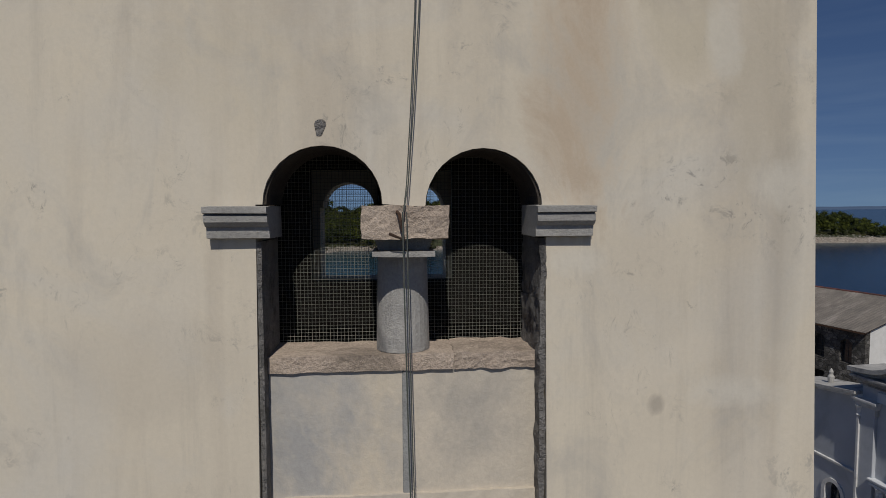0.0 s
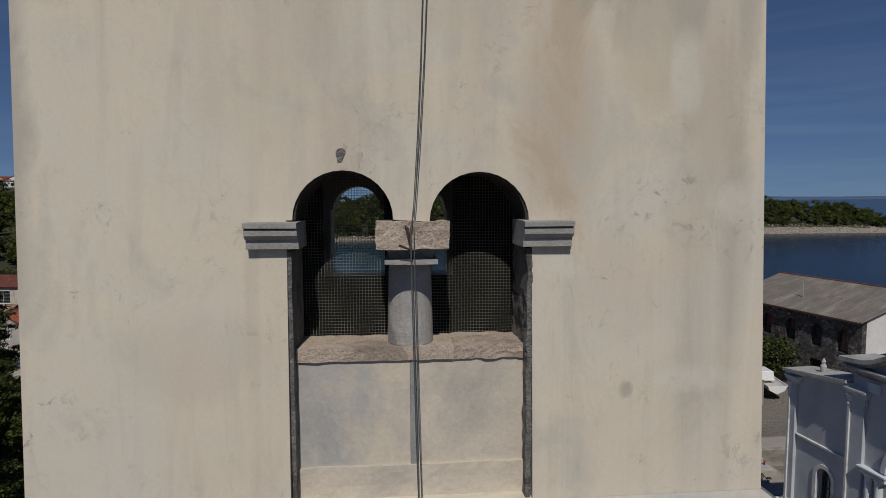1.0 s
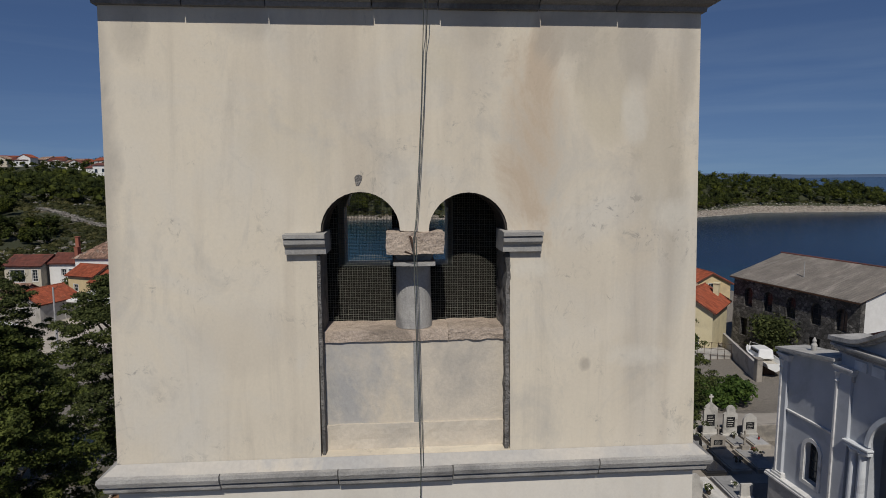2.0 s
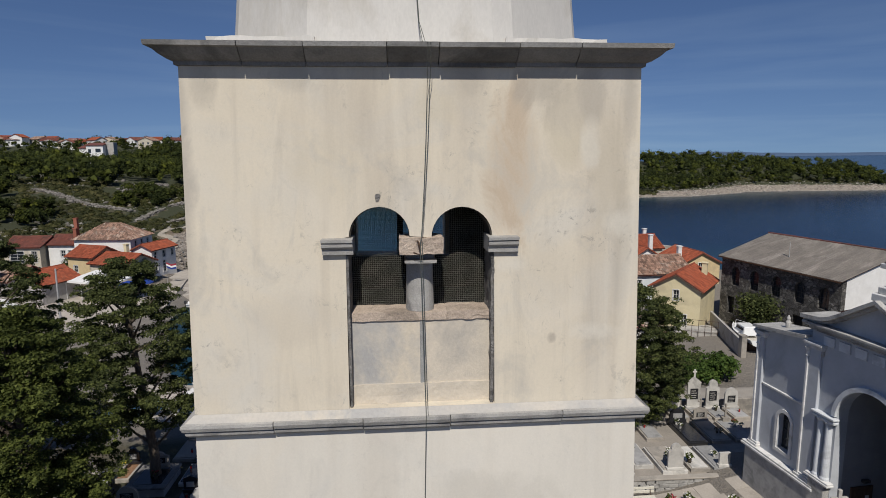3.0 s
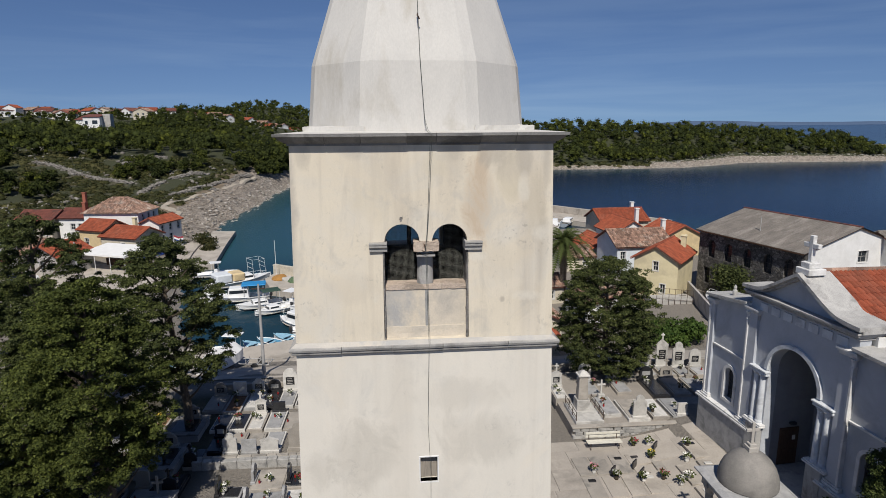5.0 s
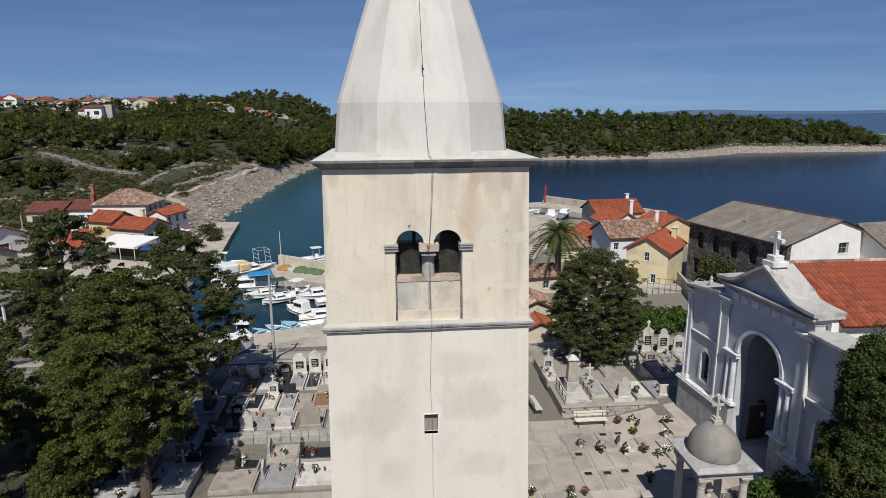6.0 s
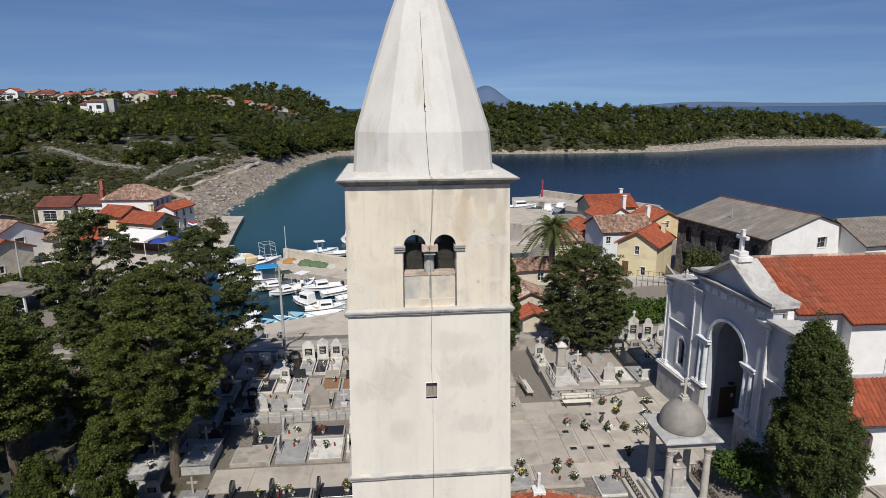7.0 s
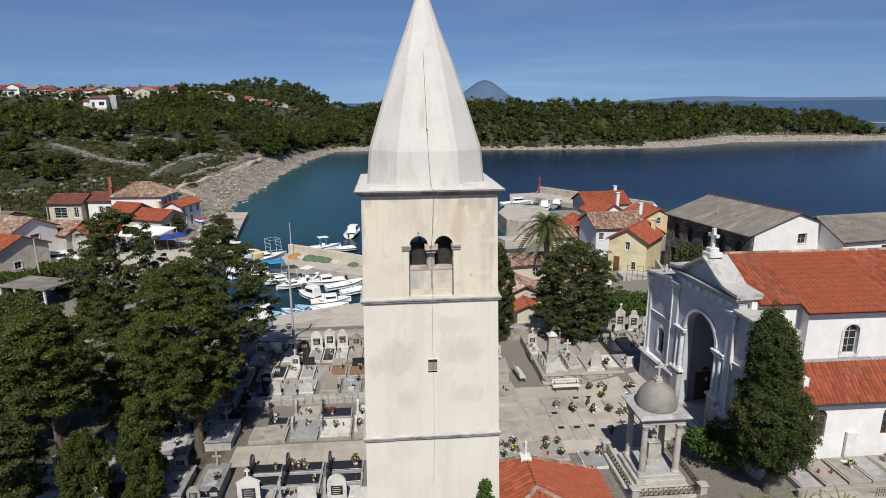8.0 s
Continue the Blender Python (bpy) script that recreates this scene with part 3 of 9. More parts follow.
def ground_sheet():
    xs = axis([(-1600, -400, 80), (-400, -150, 8), (-150, -60, 3), (-60, 60, 1.25), (60, 300, 4), (300, 600, 12), (600, 1600, 100)])
    ys = axis([(-700, -60, 80), (-60, 0, 6), (0, 60, 1.25), (60, 130, 1.8), (130, 330, 3), (330, 520, 6), (520, 1600, 40)])
    X, Y = np.meshgrid(xs, ys)
    Z, d, blend = height(X, Y)
    nx, ny = len(xs), len(ys)
    me = bpy.data.meshes.new("ground")
    idx = np.arange(nx * ny).reshape(ny, nx)
    quads = np.stack([idx[:-1, :-1], idx[:-1, 1:], idx[1:, 1:], idx[1:, :-1]], -1).reshape(-1, 4)
    me.from_pydata(np.stack([X, Y, Z], -1).reshape(-1, 3).tolist(), [], quads.tolist())
    me.polygons.foreach_set("use_smooth", [True] * len(me.polygons))
    rock = step(-6, 0, d) * step(np.where(Y > 235, 8 + 3 * (X > 130), 17), np.where(Y > 235, 3 + 2 * (X > 130), 8), d) * np.clip(blend + 0.5 * (d < 2), 0, 1) + 0.12 * step(100, 130, Y) * step(230, 190, Y) * (X < -40)
    green = (0.78 - 0.14 * step(-45, -60, X) * step(210, 195, Y)) * step(np.where(Y > 235, 3 + 2 * (X > 130), 11), np.where(Y > 235, 7 + 3 * (X > 130), 20), d) * blend + 0.5 * (1 - blend)
    # gravel gives way to darker soil in the west, standing in for tree shade
    paved = (1 - blend) * step(-60, -45, X) * step(70, 50, X) * (d > -1) * (1 - 0.9 * step(-11.0, -12.6, X) * step(31.5, 30.5, Y))
    col = np.stack([np.clip(rock, 0, 1), np.clip(green, 0, 1), np.clip(paved, 0, 1), np.ones_like(rock)], -1).reshape(-1)
    a = me.color_attributes.new("cover", "FLOAT_COLOR", "POINT")
    a.data.foreach_set("color", col.astype(np.float32))
    me.materials.append(M["terrain"])
    return tagged(new("ground", me), "limestone coast with dry soil, scrub and paved village ground", "ground", kind="structure")


def sea_z(X, Y):
    """The water's level, lifted far out so that the rim of the sheet stands at the true horizon."""
    return SEA + 12.4 * np.clip((np.hypot(X, Y) - 700) / 4300, 0, 1.6) ** 1.5


def sea_sheet():
    xs = axis([(-4800, -500, 430), (-500, -60, 44), (-60, 60, 4), (60, 420, 12), (420, 4800, 365)])
    ys = axis([(20, 140, 4), (140, 360, 10), (360, 4900, 227)])
    X, Y = np.meshgrid(xs, ys)
    d = land_distance(X, Y)
    nx, ny = len(xs), len(ys)
    me = bpy.data.meshes.new("sea")
    idx = np.arange(nx * ny).reshape(ny, nx)
    quads = np.stack([idx[:-1, :-1], idx[:-1, 1:], idx[1:, 1:], idx[1:, :-1]], -1).reshape(-1, 4)
    me.from_pydata(np.stack([X, Y, sea_z(X, Y)], -1).reshape(-1, 3).tolist(), [], quads.tolist())
    shoal = np.clip(1 - step(2, 45, -d), 0, 1) * 0.35 + 0.38 * step(40, -20, X) * step(330, 180, Y) * step(75, 95, Y)
    c = np.stack([np.clip(shoal, 0, 1)] * 3 + [np.ones_like(d)], -1).reshape(-1)
    a = me.color_attributes.new("shoal", "FLOAT_COLOR", "POINT")
    a.data.foreach_set("color", c.astype(np.float32))
    me.materials.append(M["water"])
    return tagged(new("water", me), "calm blue sea, paler over the shallows", "water", kind="structure")


ground_sheet()
sea_sheet()


def ground_z(x, y):
    return float(height(np.array([float(x)]), np.array([float(y)]))[0][0])

# ---- bell tower ----
TOP, CY = 18.56, 2.25


def half(z):
    return 2.25 + max(0.0, TOP - z) * 0.0185


def lean_in(bm):
    """Give the square body its slight taper."""
    for v in bm.verts:
        k = half(v.co.z) / 2.25
        v.co.x *= k
        v.co.y = CY + (v.co.y - CY) * k
    return bm


tower = thing("bell_tower", "tall cream-rendered square bell tower with an octagonal white spire", "bell tower", (0, 0, 0), 0.47)
# outline of the twin opening: jambs, imposts, two round arches
twin = [(-0.727, 15.1), (0.755, 15.1), (0.755, 16.885), *arc(0.432, 16.885, 0.306, 0, 180, 16), *arc(-0.393, 16.9, 0.30, 0, 180, 16), (-0.727, 16.9)]
T_WALL = 0.48
wall_out = [(-2.25, 15.0), (2.25, 15.0), (2.25, TOP + 0.02), (-2.25, TOP + 0.02)]
part("front_wall", lean_in(slab(wall_out, [twin], T_WALL)), M["render"], tower)
back = [(x - 0.17, z if z > 15.5 else 16.04) for x, z in twin]
part("back_wall", lean_in(slab(wall_out, [back], T_WALL, Matrix.Translation((0, 4.5 - T_WALL, 0)))), M["render"], tower)
for s in (-1, 1):
    part("side_wall", lean_in(one_box(min(s * 2.25, s * 1.75), max(s * 2.25, s * 1.75), T_WALL, 4.5 - T_WALL, 15.0, TOP + 0.02)), M["render"], tower)
shaft_bm = slab([(-2.25, 0.0), (2.25, 0.0), (2.25, 14.995), (-2.25, 14.995)], [rect(-0.14, 0.18, 12.28, 12.77)], 0.45)
part("shaft_front", lean_in(shaft_bm), M["render_low"], tower)
bm = bmesh.new()
box(bm, -2.25, -1.8, 0.45, 4.5, 0, 14.995)
box(bm, 1.8, 2.25, 0.45, 4.5, 0, 14.995)
box(bm, -1.8, 1.8, 4.05, 4.5, 0, 14.995)
part("shaft", lean_in(bm), M["render_low"], tower)
# floor and vault are near-black too, holding down bounced light
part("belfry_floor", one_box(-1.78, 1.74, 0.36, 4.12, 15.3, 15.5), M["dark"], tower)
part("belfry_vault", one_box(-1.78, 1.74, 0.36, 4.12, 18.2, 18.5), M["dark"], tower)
# near-black lining added to keep the belfry in shade, left open at the windows
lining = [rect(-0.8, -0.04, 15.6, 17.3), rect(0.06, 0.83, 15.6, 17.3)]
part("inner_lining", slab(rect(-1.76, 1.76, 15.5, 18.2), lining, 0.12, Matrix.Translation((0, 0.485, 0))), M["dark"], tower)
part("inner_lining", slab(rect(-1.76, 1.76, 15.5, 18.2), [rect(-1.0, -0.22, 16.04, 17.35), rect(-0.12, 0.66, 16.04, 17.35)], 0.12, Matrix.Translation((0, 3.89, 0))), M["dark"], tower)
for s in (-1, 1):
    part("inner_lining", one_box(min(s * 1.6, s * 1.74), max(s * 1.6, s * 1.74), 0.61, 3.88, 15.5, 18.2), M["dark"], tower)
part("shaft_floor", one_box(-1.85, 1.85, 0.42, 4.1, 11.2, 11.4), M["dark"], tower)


def wall_y(z):
    return CY - half(z)


# dirty stone strips inside the two arches, their brown deepened against bounced light
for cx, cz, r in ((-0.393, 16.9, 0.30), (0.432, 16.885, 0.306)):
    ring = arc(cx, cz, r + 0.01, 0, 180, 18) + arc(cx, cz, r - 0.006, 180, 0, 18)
    part("arch_soffit", slab(ring, [], 0.44, Matrix.Translation((0, wall_y(17.1) + 0.018, 0))), M["soffit"], tower, "dirty shade-darkened stone arch soffit")


# lintel, jambs and sill of the shaft's small window
y0 = wall_y(12.5)
for a in ((-0.165, 0.205, 12.77, 12.80), (-0.165, 0.205, 12.24, 12.28), (-0.165, -0.14, 12.28, 12.77), (0.18, 0.205, 12.28, 12.77)):
    part("window_surround", one_box(a[0], a[1], y0 - 0.006, y0 + 0.12, a[2], a[3], 0.006), M["white"], tower, "pale stone window surround")
for k in range(3):
    part("window_board", one_box(-0.136 + k * 0.105, -0.034 + k * 0.105, y0 + 0.13 + 0.004 * k, y0 + 0.16 + 0.004 * k, 12.285, 12.765, 0.004), M["old_board"], tower, "weathered grey-brown board closing the window")

def rough_block(x0, x1, y0, y1, z0, z1, amount, cell=0.05, seed=0.0):
    """A block with broken, uneven faces."""
    bm = one_box(x0, x1, y0, y1, z0, z1)
    for axis_i, n in ((0, (x1 - x0) / cell), (1, (y1 - y0) / cell), (2, (z1 - z0) / cell)):
        es = [e for e in bm.edges if abs((e.verts[0].co - e.verts[1].co).normalized()[axis_i]) > 0.9]
        if n > 1.5:
            bmesh.ops.subdivide_edges(bm, edges=es, cuts=int(n), use_grid_fill=True)
    for v in bm.verts:
        v.co += amount * noise.noise_vector(v.co * 9 + Vector((seed, 0, 0))) + amount * 0.6 * noise.noise_vector(v.co * 31)
    return bm


# ---- fill under the sill: recessed panels, dividing strip, low plinth ----
yb = wall_y(16)
PY = yb + 0.118
part("panel", jiggle(one_box(-0.722, 0.0, PY, PY + 0.3, 15.1, 16.03), 0.0), M["panel_l"], tower, "stained grey and cream rendered panel")
part("panel", one_box(0.055, 0.75, PY + 0.004, PY + 0.3, 15.1, 16.03), M["panel_r"], tower, "cream rendered panel with flaked patches")
part("mullion_strip", one_box(0.0, 0.055, PY - 0.006, PY + 0.3, 15.1, 16.03, 0.006), M["mortar"], tower, "grey mortar strip between the panels")
pl = rough_block(-0.722, 0.75, PY - 0.02, PY + 0.02, 15.1, 15.31, 0.006, 0.05, 4)
part("panel_plinth", pl, M["panel_r"], tower)


sy = yb + 0.10
part("sill", rough_block(-0.718, 0.285, sy, sy + 0.36, 16.0, 16.088, 0.005, 0.045), M["stone_warm"], tower, "smooth warm limestone window sill")
part("sill", rough_block(0.283, 0.752, sy + 0.005, sy + 0.36, 15.998, 16.09, 0.013, 0.03, 5), M["stone_warm"], tower, "broken rough limestone window sill")
# reveals: one smooth dressed stone on the west side, rough ones on the east
part("jamb_stone", rough_block(-0.737, -0.712, yb + 0.012, yb + 0.44, 15.1, 16.71, 0.003, 0.07, 8), M["stone_rough"], tower)
z = 15.1
for h in (0.42, 0.5, 0.36, 0.34):
    part("jamb_stone", rough_block(0.735, 0.768, yb + 0.008, yb + 0.44, z + 0.002, z + h - 0.002, 0.011, 0.035, z), M["stone_rough"], tower, "rough-hewn reveal stone")
    z += h

# ---- column, capital, abacus ----
CX = 0.01
colm = lathe(bmesh.new(), [(0.15, 16.09), (0.148, 16.2), (0.142, 16.45), (0.138, 16.62)], 28, CX, yb + 0.262)
part("column", colm, M["stone"], tower, "pale tooled limestone column", smooth=False)
part("capital_fillet", rough_block(CX - 0.158, CX + 0.165, yb - 0.03, yb + 0.36, 16.628, 16.655, 0.004, 0.04, 2), M["stone"], tower)
cap = one_box(CX - 0.13, CX + 0.14, yb + 0.115, yb + 0.36, 16.655, 16.73)
for v in cap.verts:
    if v.co.z > 16.7:
        v.co.x = CX + (v.co.x - CX) * 1.2
        v.co.y = yb + 0.2 + (v.co.y - yb - 0.2) * 1.15
part("capital", cap, M["stone"], tower)
part("abacus", rough_block(-0.197, 0.244, yb - 0.055, yb + 0.31, 16.72, 16.889, 0.011, 0.03, 3), M["stone_warm"], tower, "warm limestone abacus block with a dark stain")
hook = pipe(bmesh.new(), [(-0.02, yb - 0.05, 16.86), (-0.01, yb - 0.085, 16.85), (0.0, yb - 0.09, 16.8), (0.015, yb - 0.085, 16.72), (-0.06, yb - 0.1, 16.75)], 0.009, 6)
scar = slab([(-0.408 + (0.026 + 0.007 * math.sin(3 * q)) * math.cos(q) + 0.1 * 0.06 * math.sin(q), 17.29 + (0.05 + 0.008 * math.cos(2 * q)) * math.sin(q)) for q in [6.2832 * i / 18 for i in range(18)]], [], 0.03, Matrix.Translation((0, wall_y(17.3) - 0.004, 0)))
part("plaster_scar", scar, M["stone_rough"], tower, "spot of missing plaster above the arch")
part("hook", hook, M["iron"], tower, "rusted iron hook")

# ---- impost mouldings beside the arches ----
IMP = [(0.0, 16.735), (0.035, 16.74), (0.04, 16.795), (0.055, 16.80), (0.075, 16.82), (0.078, 16.85), (0.06, 16.86), (0.09, 16.865), (0.092, 16.895), (0.0, 16.90)]


def moulding(prof, x0, x1, y, into):
    """A straight moulding along x: profile (projection, z); it runs back into the wall by into."""
    bm = bmesh.new()
    rows = []
    for x, k in ((x0, 1), (x1, 1)):
        rows.append([bm.verts.new((x, y - p, z)) for p, z in prof] + [bm.verts.new((x, y + into, prof[-1][1])), bm.verts.new((x, y + into, prof[0][1]))])
    n = len(rows[0])
    for i in range(n):
        j = (i + 1) % n
        bm.faces.new((rows[0][i], rows[0][j], rows[1][j], rows[1][i]))
    bm.faces.new(rows[0][::-1])
    bm.faces.new(rows[1])
    return bm


for x0, x1, s in ((-0.966, -0.66, -1), (0.70, 1.006, 1)):
    bm = moulding(IMP, x0, x1, yb, 0.3)
    for v in bm.verts:  # splay the outer end
        if (v.co.x - (x0 + x1) / 2) * s > 0:
            v.co.x += s * 0.05 * max(0.0, (yb - v.co.y))
    for v in bm.verts:
        v.co.z -= 0.008
    part("impost", jiggle(bm, 0.004, 9), M["stone"], tower, "moulded grey stone impost")

# ---- wire netting in the openings ----
for x0, x1 in ((-0.727, -0.12), (0.13, 0.755)):
    bm = bmesh.new()
    yw = yb + 0.468
    x = x0 + 0.01
    while x < x1:
        r = 0.3
        cx = (x0 + x1) / 2
        top_z = 16.9 + math.sqrt(max(0.0, 0.305 ** 2 - (x - cx) ** 2))
        box(bm, x - 0.0008, x + 0.0008, yw, yw + 0.0014, 16.06, top_z)
        x += 0.0212
    z = 16.1
    while z < 17.19:
        w = 0.31 if z < 16.9 else math.sqrt(max(0.0, 0.305 ** 2 - (z - 16.9) ** 2))
        box(bm, (x0 + x1) / 2 - w, (x0 + x1) / 2 + w, yw - 0.0014, yw, z - 0.0008, z + 0.0008)
        z += 0.0212
    part("wire_netting", bm, M["wire"], tower, "square galvanised wire netting")
bm = bmesh.new()
for i in range(70):
    box(bm, -1.05 + i * 0.0212 - 0.0016, -1.05 + i * 0.0212 + 0.0016, 4.2, 4.2014, 15.95, 17.25)
for i in range(62):
    box(bm, -1.05, 0.45, 4.1986, 4.2, 15.96 + i * 0.0212 - 0.0016, 15.96 + i * 0.0212 + 0.0016)
part("wire_netting", bm, M["wire"], tower)

# ---- cornice and string courses, block by block ----


def ring_course(prof, name, label, z_ref, block=0.62, back_in=0.3, top_in=None):
    """A moulded course round the tower, made of separate blocks with mitred corners."""
    hw = half(z_ref)
    for side in range(4):
        turn = Matrix.Translation((0, CY, 0)) @ Matrix.Rotation(side * math.pi / 2, 4, "Z")
        n = max(3, round(2 * hw / block))
        cuts = [-hw + 2 * hw * (i + (rnd.uniform(-0.2, 0.2) if 0 < i < n else 0)) / n for i in range(n + 1)]
        for i in range(n):
            x0, x1 = cuts[i] + (0.004 if i else 0), cuts[i + 1] - (0.004 if i < n - 1 else 0)
            bm = bmesh.new()
            rows = []
            dz, dy = rnd.uniform(-0.004, 0.004), rnd.uniform(-0.005, 0.005)
            for x, corner in ((x0, i == 0), (x1, i == n - 1)):
                sgn = -1 if x < 0 else 1
                pts = [(p, z) for p, z in prof] + [(-back_in, prof[-1][1] + 0.02), (-back_in, prof[0][1])]
                rows.append([bm.verts.new((x + (sgn * p if corner else 0), -hw - p + dy, z + (0 if corner else dz))) for p, z in pts])
            m = len(rows[0])
            for a in range(m):
                b = (a + 1) % m
                bm.faces.new((rows[0][a], rows[0][b], rows[1][b], rows[1][a]))
            bm.faces.new(rows[0][::-1])
            bm.faces.new(rows[1])
            bm.transform(turn)
            part(name, bm, M["stone_dark" if z_ref > 18 else "stone"], tower, label if not (side or i) else "")


# cornice stone is coloured darker for the shade under its mouldings
ring_course([(0.0, 18.555), (0.03, 18.56), (0.035, 18.595), (0.07, 18.605), (0.13, 18.645), (0.185, 18.70), (0.225, 18.708), (0.23, 18.752)], "cornice_block", "grey moulded stone cornice block", 18.56)
ring_course([(0.0, 14.88), (0.05, 14.885), (0.075, 14.91), (0.08, 14.935), (0.06, 14.945), (0.10, 14.96), (0.115, 15.0), (0.11, 15.03), (0.0, 15.06)], "string_course_block", "thin grey stone string course block", 15.0, 0.9)
ring_course([(0.0, 9.70), (0.05, 9.705), (0.075, 9.74), (0.08, 9.78), (0.06, 9.79), (0.10, 9.80), (0.11, 9.85), (0.0, 9.88)], "string_course_block", "", 9.8, 0.9)

# cream mortar weathering laid on the string courses
for zb, zt in ((15.034, 15.1), (9.855, 9.92)):
    bm = bmesh.new()
    a, b = half(zb) + 0.085, half(zt) + 0.004
    lo = [bm.verts.new((sx * a, CY + q * a, zb)) for sx, q in ((-1, -1), (1, -1), (1, 1), (-1, 1))]
    hi = [bm.verts.new((sx * b, CY + q * b, zt)) for sx, q in ((-1, -1), (1, -1), (1, 1), (-1, 1))]
    for i in range(4):
        bm.faces.new((lo[i], lo[(i + 1) % 4], hi[(i + 1) % 4], hi[i]))
    part("weathering", bm, M["panel_l"], tower, "stained mortar slope over the string course")

# ---- spire ----
SPX = -0.04


def octo(width, z):
    """A square with broad chamfers, its eight arrises worn a little round."""
    h, c = width / 2, width * 0.232
    corners = [(c, -h), (h, -c), (h, c), (c, h), (-c, h), (-h, c), (-h, -c), (-c, -h)]
    out = []
    for i in range(8):
        p, a, b = Vector(corners[i]), Vector(corners[i - 1]), Vector(corners[(i + 1) % 8])
        w = min(0.13, 0.12 * width)
        for q in (a, b):
            e = p + (q - p).normalized() * w
            out.append((SPX + e.x, CY + e.y, z))
    return out


bm = bmesh.new()
levels = [(4.12, 18.77), (4.01, 19.35), (3.90, 19.96), (3.845, 20.06), (3.30, 20.92), (2.92, 21.52), (1.95, 22.97), (1.23, 23.89), (0.54, 24.87), (0.12, 25.45)]
rings = [[bm.verts.new(c) for c in octo(w, z)] for w, z in levels]
for a, b in zip(rings, rings[1:]):
    for i in range(16):
        bm.faces.new((a[i], a[(i + 1) % 16], b[(i + 1) % 16], b[i]))
bm.faces.new(rings[0][::-1])
bm.faces.new(rings[-1])
part("spire", bm, M["spire"], tower, "weathered white octagonal plaster spire")
part("finial", lathe(bmesh.new(), [(0.03, 25.4), (0.05, 25.5), (0.11, 25.6), (0.13, 25.7), (0.1, 25.8), (0.02, 25.9), (0.012, 26.6)], 12, SPX, CY), M["iron"], tower)
# sloping mortar benching round the spire's foot
bm = bmesh.new()
hw = half(18.56) + 0.20
lo = [bm.verts.new((sx * hw, CY + sy_ * hw, 18.755)) for sx, sy_ in ((-1, -1), (1, -1), (1, 1), (-1, 1))]
hi = [bm.verts.new((sx * 1.9, CY + sy_ * 1.9, 18.80)) for sx, sy_ in ((-1, -1), (1, -1), (1, 1), (-1, 1))]
bm.faces.new(lo[::-1]), bm.faces.new(hi)
for i in range(4):
    bm.faces.new((lo[i], lo[(i + 1) % 4], hi[(i + 1) % 4], hi[i]))
part("cornice_top", bm, M["spire"], tower)
for sx in (-1, 1):
    for syy in (-1, 1):
        x0, x1 = (0.95, 2.0)
        a, b = sorted((sx * x0, sx * x1))
        cyb = CY + syy * 1.72
        part("corner_bench", rough_block(a + SPX, b + SPX, cyb - 0.33, cyb + 0.33, 18.76, 18.87, 0.02, 0.12, sx + syy), M["spire"], tower, "broken mortar bench at the spire's foot")

# ---- cable down the front ----
cable = thing("cable", "thin weathered twin cable hanging down the tower's front", "cable", (0, 0, 0), 0.47)
pts = [(-0.09, 1.33, 23.2), (-0.06, 0.64, 21.4), (-0.045, 0.4, 20.75), (-0.03, 0.235, 20.03), (0.03, 0.13, 19.0), (0.06, -0.0, 18.79), (0.1, -0.25, 18.74), (0.1, -0.22, 18.62), (0.095, -0.06, 18.3), (0.078, -0.07, 17.85), (0.055, -0.08, 17.4), (0.03, -0.09, 17.0), (0.012, -0.14, 16.86)]
part("strand", pipe(bmesh.new(), pts, 0.0032, 5), M["cable"], cable)
pts2 = [(x + (0.028 * math.sin(3.1 * i / 12) if i > 4 else 0.006), y, z) for i, (x, y, z) in enumerate(pts)]
part("strand", pipe(bmesh.new(), pts2, 0.0032, 5), M["cable"], cable)
low = [(0.008, -0.14, 16.86), (0.012, -0.16, 16.5), (0.02, -0.165, 16.1), (0.03, -0.17, 15.6), (0.045, -0.19, 15.05), (0.035, -0.16, 14.6), (0.01, -0.14, 13.5), (0.05, -0.16, 12.5), (0.04, -0.2, 11.0), (0.03, -0.3, 9.8), (0.0, -0.26, 8.0), (0.0, -0.36, 0.3)]
part("strand", pipe(bmesh.new(), low, 0.004, 5), M["cable"], cable)
bits = [(x + 0.02, y + 0.005, z) for x, y, z in low[:5]]
part("strand", pipe(bmesh.new(), bits, 0.0032, 5), M["cable"], cable)

bm = rod(bmesh.new(), (-0.05, 0.5, 20.72), (-0.05, 0.33, 20.72), 0.012)
pipe(bm, [(-0.05, 0.34, 20.72), (-0.05, 0.33, 20.68), (-0.02, 0.36, 20.64)], 0.012, 5)
part("bracket", bm, M["iron"], cable, "rusty iron cable bracket")

# ---- roofs of separate tiles ----


